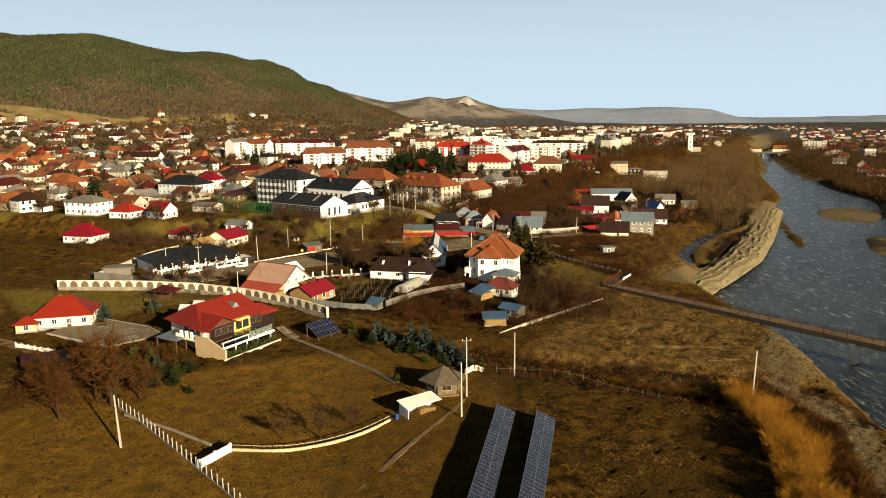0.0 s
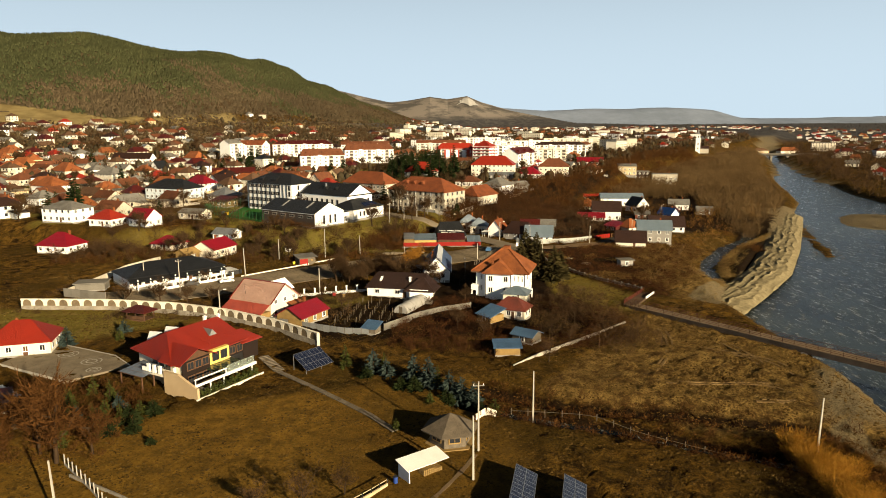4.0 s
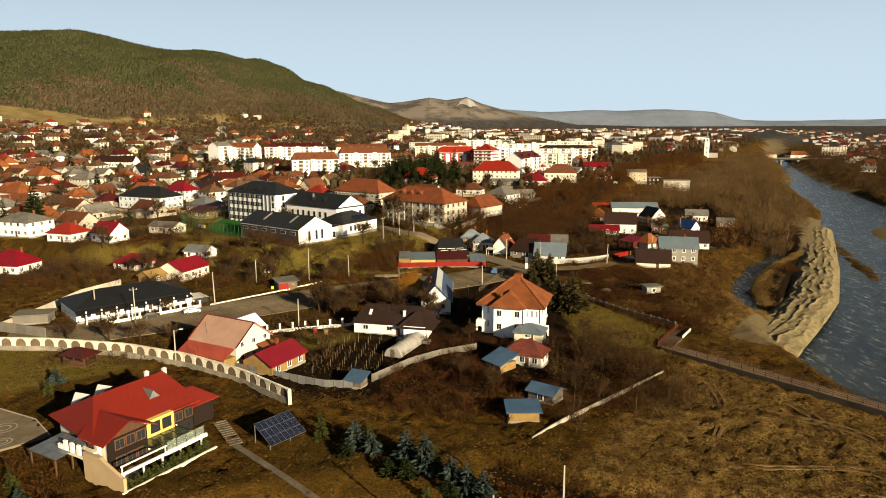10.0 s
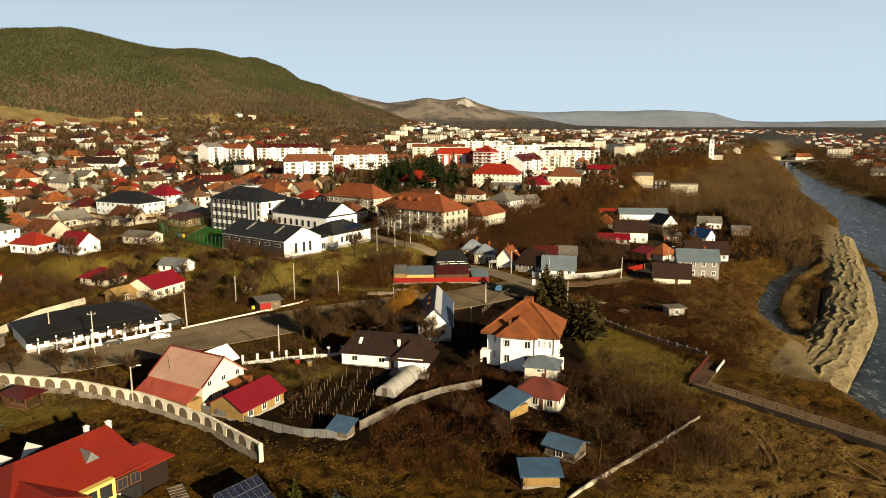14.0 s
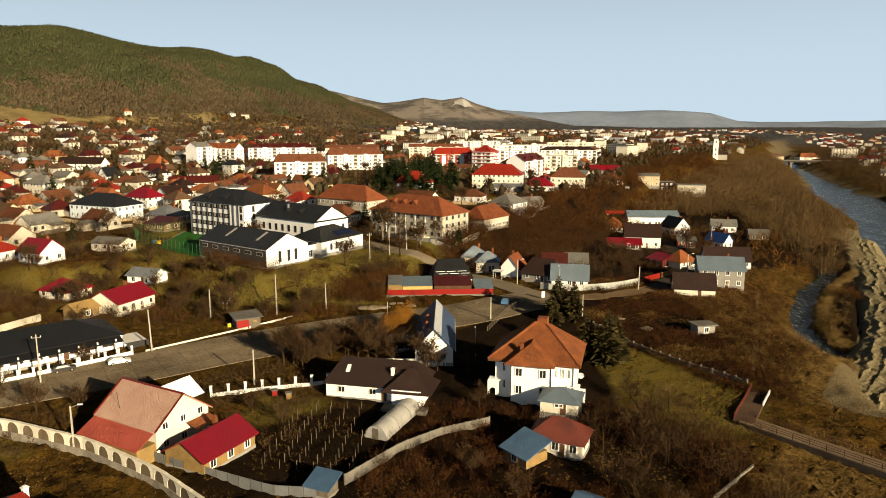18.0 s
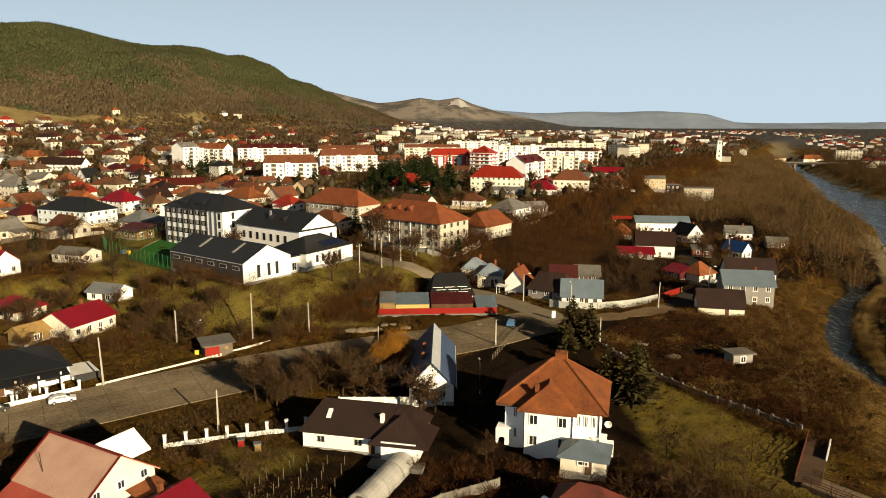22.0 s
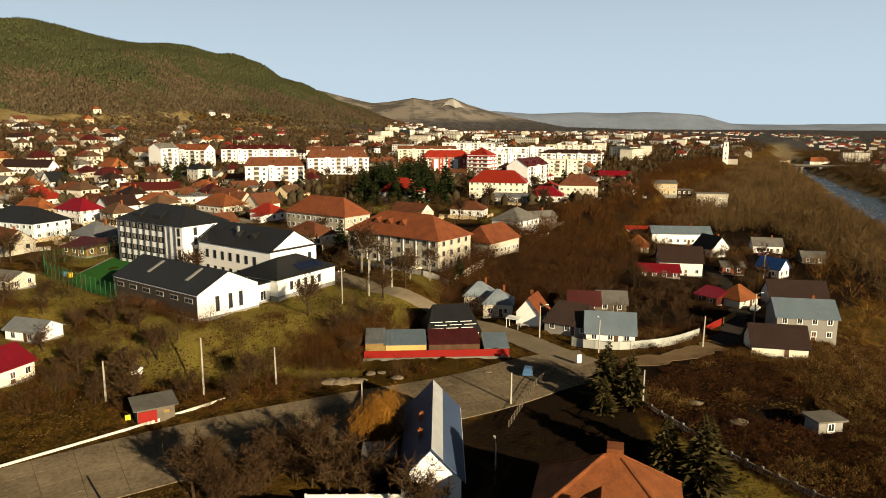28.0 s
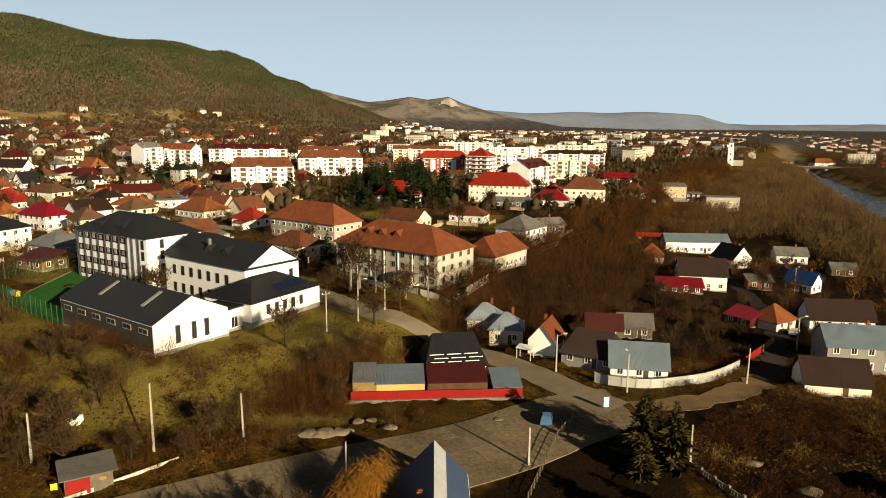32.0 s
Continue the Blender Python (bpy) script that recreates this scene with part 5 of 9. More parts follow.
def sow_houses(count, xr, yr, rows, r, ok, squeeze=1.0, joined=False):
    done, tries = 0, 0
    while done < count and tries < count * 40:
        tries += 1
        x, y = rng.uniform(*xr), yr[0] + (yr[1] - yr[0]) * rng.uniform() ** squeeze
        if abs(x) > 0.72 * (y + 40) or not ok(x, y) or not free(x, y, r):
            continue
        row = rows[int(rng.integers(len(rows)))]
        turn = -30 + 90 * int(rng.integers(2)) + rng.normal() * 9
        key = row[-1]
        placed.append((x, y, r))
        done += 1
        if joined:
            k = rng.uniform(0.8, 1.15)
            far_house(x, y, turn, row[0] * k, row[1], *row[2:])
            continue
        m = pose(x, y, gz(x, y) - 0.1, 0, 0, turn)
        if key in PROTO:
            copy_thing(PROTO[key], m)
        else:
            PROTO[key] = plain_house(*row)
            PROTO[key].matrix_basis = m


def off_river(x, y):
    d, s, w_ = seg_dist(RIVER, np.array(x), np.array(y))
    return float(d) > float(w_) + 45


def above_edge(x, y):
    d, s, _ = seg_dist(EDGE, np.array(x), np.array(y))
    return float(d * s) > 12 and not (-134 < x < -56 and 280 < y < 352)


sow_houses(128, (-400, -95), (290, 600), KINDS, 8.6, lambda x, y: above_edge(x, y) and gz(x, y) < 62)
sow_houses(45, (-95, 140), (370, 800), KINDS, 10, lambda x, y: above_edge(x, y) and off_river(x, y) and not (-60 < x < 40 and 430 < y < 620) and not (x > 10 and y < 480))
sow_houses(95, (-520, -95), (560, 860), KINDS, 10, lambda x, y: gz(x, y) < 62, 1.0, True)
sow_houses(42, (-620, 0), (840, 1250), KINDS, 12, lambda x, y: gz(x, y) < 70, 1.0, True)
sow_houses(150, (-60, 620), (820, 2500), BIG + KINDS[:2], 20, lambda x, y: off_river(x, y) and gz(x, y) < 60 and math.hypot(x - 300, y - 830) > 75 and not (0.385 < x / (y - 120) < 0.58 and y < 1150), 1.3, True)
sow_houses(420, (-100, 1300), (850, 2800), KINDS, 13, lambda x, y: off_river(x, y) and gz(x, y) < 60 and math.hypot(x - 300, y - 830) > 75 and not (0.385 < x / (y - 120) < 0.58 and y < 1150), 1.3, True)
sow_houses(30, (330, 900), (480, 1100), KINDS, 16, off_river, 1.0, True)
tagged(new("far_town", FAR.mesh("far_town", *FARM)), "distant town houses with orange and pale roofs", "town", kind="stuff")

# plot walls and board fences between the town gardens
plots, wrng = Shape(), np.random.default_rng(21)
for x, y, r in placed:
    if not (290 < y < 640 and -330 < x < 150) or wrng.uniform() < 0.3 or not above_edge(x, y) or (-135 < x < 30 and y < 345):
        continue
    a = math.radians(-30 + wrng.normal() * 5)
    m_ = int(wrng.integers(4))
    for side, ln in ((0, wrng.uniform(12, 22)), (1, wrng.uniform(8, 18))):
        ca, sa_ = math.cos(a + side * math.pi / 2), math.sin(a + side * math.pi / 2)
        ox, oy = x + math.sin(a) * (r + 1.5) * (1 - side) + math.cos(a) * (r + 1.5) * side, y - math.cos(a) * (r + 1.5) * (1 - side) + math.sin(a) * (r + 1.5) * side
        for k in range(int(ln / 2.4)):
            u = -ln / 2 + 2.4 * (k + 0.5)
            px, py = ox + ca * u, oy + sa_ * u
            plots.box(px, py, gz(px, py) - 0.4, 2.36, 0.16, 1.7 + wrng.normal() * 0.06, m_, a + side * math.pi / 2)
tagged(new("garden_walls", plots.mesh("garden_walls", M_BEIGE, M_CONC, M_GREYWOOD, M_OCHRE)), "pale plot walls and grey board fences between gardens", "wall", kind="stuff")

# ---- trees and scrub ----
# plots of the valley floor, kept free of plants
FOOT += [(-44, 152, 13), (-52, 156, 8), (2.8, 123.6, 5.5), (-1.4, 113.6, 4.5), (20.3, 213.2, 10), (22.2, 203.4, 4.5), (20.2, 190.6, 5), (14.6, 187.8, 4), (21.3, 171.8, 3.5), (16, 163.6, 3.2), (63.5, 244.5, 3), (-43.1, 196.1, 9),
         (-45, 189.5, 6), (-32.4, 189.8, 7), (-8.6, 213.2, 9), (-1, 211, 6), (1.8, 229, 5), (1.8, 237, 5), (1.8, 245, 5), (-79.5, 235.5, 14), (-93, 224, 6), (-100, 222, 5), (-89, 169, 8), (3.5, 277, 9), (-6, 274, 6), (13, 279, 6), (7, 290.5, 6),
         (-42.5, 252.6, 4), (-5.4, 200.2, 5), (-84, 318, 14), (7, 92, 4), (9, 100, 4), (11, 108, 4), (14, 92, 4), (16, 100, 4), (17, 107, 4), (7, 82, 4), (13, 82, 4), (-25, 158, 4)]
trng = np.random.default_rng(11)


def strips(a, d, w):
    """Thin pointed strips from places a along d, of width w; returns vertices and faces."""
    a, d = np.asarray(a), np.asarray(d)
    k = len(a)
    side = np.cross(d, trng.normal(size=(k, 3)))
    side /= np.linalg.norm(side, axis=1, keepdims=True) + 1e-9
    side *= np.asarray(w).reshape(-1, 1) / 2
    v = np.stack([a - side, a + side, a + d], 1).reshape(-1, 3)
    return v, np.arange(3 * k).reshape(-1, 3)


def unit(k):
    v = trng.normal(size=(k, 3))
    return v / np.linalg.norm(v, axis=1, keepdims=True)


def bare_tree(height, spread, twigs=260, tm=None, bm_=None, weep=False):
    """Meshes of a leafless tree: trunk with limbs, and the twigs."""
    s = Shape()
    top = Vector((trng.normal() * 0.3, trng.normal() * 0.3, height * 0.55))
    s.tube((0, 0, -0.4), top * 0.45, 0.028 * height, 0.021 * height, 7)
    s.tube(top * 0.45, top, 0.021 * height, 0.011 * height, 6)
    tips = []
    for i in range(9):
        f = trng.uniform(0.35, 1.0)
        p = top * f
        a = i * 2.4 + trng.normal() * 0.3
        q = p + Vector((math.cos(a) * spread * trng.uniform(0.5, 0.9), math.sin(a) * spread * trng.uniform(0.5, 0.9), height * trng.uniform(0.16, 0.36)))
        mid = (p + q) / 2 + Vector((0, 0, -0.05 * height))
        s.tube(p, mid, 0.011 * height, 0.008 * height, 5)
        s.tube(mid, q, 0.008 * height, 0.003 * height, 4)
        tips += [p + (q - p) * t for t in (0.45, 0.7, 1.0)]
    tips.append(top + Vector((0, 0, height * 0.3)))
    base = np.array([tips[int(i)] for i in trng.integers(len(tips), size=twigs)]) + trng.normal(size=(twigs, 3)) * (0.1 if weep else 0.04) * height
    d = unit(twigs) * np.array([1, 1, 0.7]) + np.array([0, 0, -0.9 if weep else 0.45])
    d *= (height * trng.uniform(0.07, 0.2, twigs))[:, None] * (1.5 if weep else 1)
    v1, f1 = strips(base, d, (0.009 if weep else 0.022) * height * trng.uniform(0.4, 0.9, twigs))
    k = twigs * 4
    at = trng.integers(twigs, size=k)
    v2, f2 = strips(base[at] + d[at] * trng.uniform(0.3, 0.9, k)[:, None], (d[at] * 0.4 + unit(k) * height * 0.05), (0.006 if weep else 0.011) * height * trng.uniform(0.4, 0.9, k))
    return s.mesh("trunk", bm_ or M_BARK), tri_mesh("crown", np.concatenate([v1, v2]), np.concatenate([f1, f2 + len(v1)]), tm or M_TWIG)


def conifer(height, radius, material, tiers=13, per=11):
    s = Shape().tube((0, 0, -0.4), (0, 0, height * 0.95), 0.02 * height, 0.004 * height, 6)
    A, D, W = [], [], []
    for t in range(tiers):
        f = t / tiers
        r = radius * (1 - f) ** 0.85 + 0.1
        z = height * (0.06 + 0.92 * f)
        for i in range(max(5, int(per * (1 - 0.5 * f)))):
            a = trng.uniform(0, 2 * math.pi)
            q = r * trng.uniform(0.75, 1.15)
            for j in range(5):
                g = trng.uniform(0.1, 0.8)
                A.append((math.cos(a) * q * g, math.sin(a) * q * g, z + trng.normal() * 0.15 - 0.1 * q * g))
                b_ = a + trng.normal() * 0.55
                ln = q * trng.uniform(0.35, 0.65)
                D.append((math.cos(b_) * ln, math.sin(b_) * ln, ln * trng.uniform(-0.35, 0.4)))
                W.append(0.30 * q * trng.uniform(0.5, 1.1) + 0.06)
    v, f = strips(A, D, W)
    return s.mesh("trunk", M_BARK), tri_mesh("crown", v, f, material)


def plant(meshes, name, x, y, label, cat, group="", rz=None, size=1.0):
    t = thing(name, x, y, gz(x, y) - 0.1, trng.uniform(0, 360) if rz is None else rz, label, cat, group)
    t.scale = (size, size, size)
    part("trunk", meshes[0], t)
    part("crown", meshes[1], t)
    return t




def edge_d(x, y):
    d, s, _ = seg_dist(EDGE, np.array(x), np.array(y))
    return d * s


def clear(x, y, r=1.0):
    """Whether a plant may stand here."""
    x, y = np.asarray(x), np.asarray(y)
    ok = np.ones(x.shape, bool)
    for P, half in ((ROADS, 9.5), (ROAD2, 4.5), (ROAD3, 3.5)):
        ok &= seg_dist(P, x, y)[0] > half + r
    for a, b_, c in FOOT:
        ok &= (x - a) ** 2 + (y - b_) ** 2 > (c * 0.86 + r) ** 2
    return ok


# no plants on the sports pitch
FOOT += [(-74, 305, 6), (-81, 313, 7), (-87, 322, 8), (-87, 334, 8)]
TREES = [bare_tree(h, s_, int(k * 1.6)) for h, s_, k in ((9, 3.2, 260), (7, 2.8, 230), (11, 3.4, 280), (6, 2.6, 220), (8, 3.6, 260), (5, 2.2, 180))]
BROAD = [bare_tree(8.5, 6.8, 900), bare_tree(7.5, 5.6, 760)]
for x, y, k, sz in ((-10.5, 227.5, 0, 1.05), (-20, 231, 1, 1.0), (-15.5, 239, 1, 0.85)):
    plant(BROAD[k], "bare_tree", x, y, "broad leafless tree with spreading limbs beside the road", "tree", "bare trees", size=sz)
REDTREES = [bare_tree(h, s_, 620, M_RUST) for h, s_ in ((11, 3.6), (8, 3.4))]
BIRCH = [bare_tree(13, 2.4, 240, M_TWIG, M_BIRCH), bare_tree(11, 2.2, 220, M_TWIG, M_BIRCH)]
FIRS = [conifer(13, 3.2, M_FIR, 15, 16), conifer(10, 2.6, M_FIR, 14, 15), conifer(16, 3.6, M_FIR, 17, 16)]
SPRUCE = [conifer(5.5, 2.3, M_SPRUCE, 11, 12), conifer(4.4, 2.0, M_SPRUCE, 10, 11)]
THUJA = [conifer(5.0, 1.3, M_THUJA, 12, 9), conifer(3.0, 1.1, M_THUJA, 9, 9)]

# single bare trees
for x, y, k, sz in ((-23, 104, 3, 0.8), (-17, 104, 5, 1.2), (-12, 108, 5, 0.9),
                    (-12, 229, 4, 1.15), (-17, 232, 4, 1.0), (-7, 226, 0, 0.9), (-21, 227, 1, 1.0), (-13, 236, 3, 1.0), (-4, 231, 3, 0.9), (8, 222, 1, 0.8), (10, 228, 3, 0.9), (-26, 229, 5, 1.0),
                    (33, 191, 0, 0.9), (31, 197, 4, 0.8), (35, 186, 1, 0.9), (28, 178, 1, 0.8), (31, 171, 3, 0.9), (12, 176, 3, 0.9), (6, 182, 1, 0.8),
                    (24, 158, 5, 1.0), (9, 206, 3, 0.8), (36, 207, 3, 0.9), (-30, 205, 5, 0.9), (-24, 200, 5, 0.9), (-69, 228, 3, 0.8), (-74, 206, 0, 0.9), (-66, 204, 1, 1.0), (-84, 207, 4, 0.9), (-60, 206, 3, 0.9),
                    (-55, 278, 4, 0.9), (-49, 272, 3, 0.9), (-60, 284, 1, 0.9), (-63, 262, 3, 0.8), (-54, 256, 5, 1.0), (-70, 254, 5, 1.0), (-14, 284, 4, 0.9), (-10, 288, 1, 0.9), (-17, 281, 0, 0.8),
                    (-8, 300, 0, 1.0), (-3, 309, 2, 0.9), (-20, 322, 0, 0.9), (-13, 276, 1, 0.8), (-95, 285, 0, 0.8), (-104, 297, 4, 0.8), (-88, 281, 1, 0.9), (-112, 296, 1, 0.8), (-84, 300, 3, 0.9), (-90, 294, 4, 0.8), (-118, 262, 1, 1.0)):
    plant(TREES[k], "bare_tree", x, y, "leafless garden tree with grey-brown branches", "tree", "bare trees", size=sz)
for x, y, k, sz in ((-56, 118, 0, 1.25), (-60, 121, 0, 1.0), (-63, 125, 1, 1.1), (-67, 119, 1, 1.1), (-52, 121, 1, 1.0), (-62, 112, 0, 0.8), (-70, 122, 1, 0.9), (-73, 128, 1, 1.0)):
    plant(REDTREES[k], "bare_tree", x, y, "leafless tree with dense reddish twigs", "tree", "bare trees", size=sz)
for x, y, k, sz in ((-13, 328, 0, 1.0), (-17, 333, 1, 1.0), (-9, 324, 1, 0.9), (-15, 326, 0, 1.1), (-2, 318, 1, 0.8), (3, 320, 0, 0.8)):
    plant(BIRCH[k], "birch_tree", x, y, "tall bare birch with a pale trunk", "tree", "birches", size=sz)
# bare trees among the town gardens
made = 0
while made < 190:
    y = 285 + 520 * trng.uniform() ** 1.3
    x = trng.uniform(-0.66, 0.25) * (y + 20)
    d, sd_, _ = seg_dist(EDGE, np.array(x), np.array(y))
    if d * sd_ < 6 or not clear(np.array([x]), np.array([y]), 2.0)[0] or not free(x, y, -4):
        continue
    plant(TREES[int(trng.integers(6))], "bare_tree", x, y, "leafless tree among the town gardens", "tree", "bare trees", size=trng.uniform(0.7, 1.1))
    made += 1
YEWS = [conifer(11, 3.6, mat("old_yew_needles", (0.056, 0.045, 0.017), (0.024, 0.020, 0.008), 0.9, 0.4, 3, 0, rnd=0.3, island=True), 17, 24)]
for x, y, sz in ((33.3, 230.5, 0.9), (37, 227.5, 1.05), (39.6, 231.5, 0.85), (32.2, 256.2, 1.0), (35.6, 254.2, 0.9), (30.5, 251.5, 0.6)):
    plant(YEWS[0], "yew_tree", x, y, "dark brown-green evergreen tree beside the villa", "conifer", "evergreens by the villa", size=sz)
# conifers
for x, y, k, sz in ((-22, 340, 0, 1.0), (-160, 312, 2, 0.85), (-151, 317, 2, 1.25), (-155, 322, 2, 1.1), (11, 325, 1, 0.8), (9, 318, 1, 0.7), (-141, 560, 2, 1.0), (-136, 548, 0, 1.1), (-152, 575, 2, 1.1), (-160, 560, 1, 1.2), (-66, 545, 1, 1.3), (-30, 350, 1, 0.7),
                    (57, 480, 1, 0.9), (61, 476, 1, 0.9), (-147, 592, 2, 1.2), (-143, 600, 2, 1.1), (-120, 545, 2, 0.9), (-116, 538, 1, 1.1), (-178, 520, 1, 1.1), (-190, 450, 2, 0.9), (-205, 560, 1, 1.2), (-160, 420, 1, 0.9), (-176, 348, 1, 0.9), (-121, 330, 1, 0.7), (-250, 540, 2, 1.0), (-228, 440, 1, 1.0), (-98, 590, 2, 1.0), (-72, 520, 1, 1.2), (-240, 380, 2, 0.8), (-215, 350, 1, 0.9), (35, 474, 1, 1.1), (-105, 520, 1, 1.0), (-182, 580, 0, 1.0), (118, 600, 0, 1.0), (96, 596, 1, 1.0)):
    plant(FIRS[k], "fir_tree", x, y, "dark green fir tree", "conifer", "firs", size=sz)
made = 0
while made < 44:
    x, y = trng.uniform(-30, 16), trng.uniform(470, 625)
    if not free(x, y, -2) or (x > 12 and y > 600):
        continue
    plant(FIRS[int(trng.integers(3))], "fir_tree", x, y, "dark fir in a dense town park grove", "conifer", "firs", size=trng.uniform(1.0, 1.6))
    made += 1


# bare trees shading the road and the yards
made = 0
while made < 24:
    x, y = trng.uniform(-34, 36), trng.uniform(205, 262)
    if not clear(np.array([x]), np.array([y]), 1.5)[0] or y > 250 + 0.3 * x or (x > 28 and y < 240) or math.hypot(x + 4, y - 238) < 10 or (x > 5 and y < 258) or (-19 < x < -2 and y < 229) or (x < -19 and y < 222):
        continue
    plant(TREES[int(trng.integers(6))], "bare_tree", x, y, "leafless tree in the dark yards", "tree", "bare trees", size=trng.uniform(0.6, 1.0))
    made += 1
made = 0
while made < 38:
    x, y = trng.uniform(-130, -8), trng.uniform(252, 290)
    if not clear(np.array([x]), np.array([y]), 1.5)[0] or (x > -48 and y > 264):
        continue
    plant(TREES[int(trng.integers(6))], "bare_tree", x, y, "leafless orchard tree on the slope", "tree", "bare trees", size=trng.uniform(0.5, 0.85))
    made += 1


made = 0
while made < 56:
    x, y = trng.uniform(26, 135), trng.uniform(290, 425)
    if not clear(np.array([x]), np.array([y]), 1.0)[0] or float(edge_d(x, y)) > -6 or x > 60 + 0.45 * (y - 290) + 25:
        continue
    plant(TREES[int(trng.integers(6))], "bare_tree", x, y, "leafless tree in a valley garden", "tree", "bare trees", size=trng.uniform(0.5, 0.9))
    made += 1


# ---- stuff: woods, scrub, dry grass ----
def woods(name, xy, hmin, hmax, per, material, label, wide=0.3, thick=0.026, long=1.0, wild=0.07):
    """Many leafless trees or bushes as one mesh: a stem and a crown of twigs for each."""
    k = len(xy)
    h = trng.uniform(hmin, hmax, k)
    z = land(xy[:, 0], xy[:, 1]) - 0.2
    root = np.column_stack([xy, z])
    V, F, o = [], [], 0
    v, f = strips(root, np.column_stack([trng.normal(size=(k, 2)) * 0.06 * h[:, None], h * 0.95]), 0.03 * h)
    V.append(v), F.append(f)
    o += len(v)
    at = np.repeat(np.arange(k), per)
    H_ = h[at][:, None]
    ang, rad, up_ = trng.uniform(0, 2 * np.pi, len(at)), np.sqrt(trng.uniform(0, 1, len(at))), trng.uniform(0.0, 1, len(at))
    off = np.column_stack([np.cos(ang) * rad * wide * (0.55 + up_ * 0.5), np.sin(ang) * rad * wide * (0.55 + up_ * 0.5), 0.05 + 0.72 * up_]) * H_
    d = (np.column_stack([np.cos(ang), np.sin(ang), np.full(len(at), 1.1)]) * trng.uniform(0.08, 0.26, len(at))[:, None] * long + unit(len(at)) * wild) * H_
    v, f = strips(root[at] + off, d, thick * h[at] * trng.uniform(0.5, 1.2, len(at)))
    V.append(v), F.append(f + o)
    me = tri_mesh(name, np.concatenate(V), np.concatenate(F), material)
    return tagged(new(name, me), label, "scrub", kind="stuff")


def sow(n, xr, yr, ok, sq=1.0):
    out = np.empty((0, 2))
    for _ in range(60):
        p = np.column_stack([trng.uniform(*xr, n), yr[0] + (yr[1] - yr[0]) * trng.uniform(0, 1, n) ** sq])
        out = np.concatenate([out, p[ok(p[:, 0], p[:, 1])]])
        if len(out) >= n:
            break
    return out[:n]


def edge_s(x, y):
    d, s, _ = seg_dist(EDGE, x, y)
    return d * s


def river_gap(x, y):
    d, _, w_ = seg_dist(RIVER, x, y)
    return d - w_


def left_bank(x, y):
    return seg_dist(RIVER, x, y)[1] > 0


def on_spur(x, y):
    """The open hay meadow on the spur of the hill."""
    return (-x / np.maximum(y - 97, 1) > 0.44) & (steep(x, y) > -0.002)


big = lambda x, y: np.array([noise.noise((a * 0.05, b_ * 0.05, 9.0)) for a, b_ in zip(x, y)])  # noqa: E731
# wooded bank between the upper town and the valley houses
BANK = lambda x, y: (edge_s(x, y) > -22) & (edge_s(x, y) < 20) & clear(x, y, 1)  # noqa: E731
woods("bank_thicket", sow(760, (5, 120), (290, 385), BANK), 2.0, 7.5, 330, M_THICKET, "dark leafless thicket on the bank", 0.42, 0.0085, 0.75, 0.12)
woods("bank_woods", sow(1300, (40, 330), (380, 800), BANK), 2.5, 9.5, 150, M_RUST, "rust-brown leafless wood on the bank", 0.42, 0.016, 0.75, 0.11)
# riverside wood upstream
wood_ok = lambda x, y: (edge_s(x, y) < -8) & (river_gap(x, y) > np.where(y > 470, 15, 9)) & left_bank(x, y) & clear(x, y, 2) & ((y > 470) | (x > 136 + 0.22 * (y - 330)))  # noqa: E731
woods("riverside_woods", sow(1900, (100, 420), (330, 900), wood_ok), 4, 11, 140, M_OLIVE, "dense olive-brown riverside wood", 0.36, 0.015, 0.75, 0.1)
woods("upstream_woods", sow(950, (190, 460), (540, 1040), lambda x, y: left_bank(x, y) & (river_gap(x, y) > 9) & (river_gap(x, y) < 75) & clear(x, y, 1)), 4, 9, 95, M_OLIVE, "olive-brown bare wood along the upper river", 0.38, 0.02, 0.75, 0.1)
woods("willow_scrub", sow(80, (100, 190), (300, 440), lambda x, y: (river_gap(x, y) > 12) & (seg_dist(SIDE, x, y)[0] > 9) & left_bank(x, y) & clear(x, y, 2) & (seg_dist(BAR, x, y)[0] > 12)), 3, 7, 70, M_GOLDSCRUB, "orange-brown willow scrub by the river", 0.4)
# far bank
woods("far_bank_woods", sow(3000, (130, 900), (150, 1150), lambda x, y: (river_gap(x, y) > np.where(y > 430, 2, 8)) & (river_gap(x, y) < 190) & ~left_bank(x, y), 1.5), 6, 12, 55, M_TWIG, "dark brown wood on the far bank", 0.32)
# town and plain: distant trees
TOWN = sow(12500, (-620, 700), (300, 2300), lambda x, y: (edge_s(x, y) > 10) & (river_gap(x, y) > 15) & (land(x, y) < 90) & ~on_spur(x, y) & (np.abs(x) < 0.75 * y) & clear(x, y, 0.5), 1.5)
woods("town_trees", TOWN[TOWN[:, 1] > 520], 4, 9, 26, M_TWIG, "bare trees between the town roofs", 0.36, 0.07)
woods("school_gardens_trees", TOWN[TOWN[:, 1] <= 520], 3.5, 8, 130, M_TWIG, "bare fruit trees in the town gardens", 0.42, 0.013, 0.9, 0.1)
woods("plain_trees", sow(4200, (-300, 3000), (1500, 4600), lambda x, y: land(x, y) < 85), 3, 8, 14, M_PLAINTREE, "bare trees on the distant plain", 0.6, 0.12)
woods("hill_foot_brush", sow(3000, (-720, -20), (560, 1350), lambda x, y: (land(x, y) > 26) & (land(x, y) < 88) & ~on_spur(x, y) & (big(x, y) > -0.25)), 3, 7, 22, M_TWIG, "brown brush and hedges at the foot of the hill", 0.5, 0.09)
# scrub on the slope below the school, in the gardens and on the waste land
scrub_ok = lambda x, y: clear(x, y, 0.5) & (big(x, y) > -0.12)  # noqa: E731
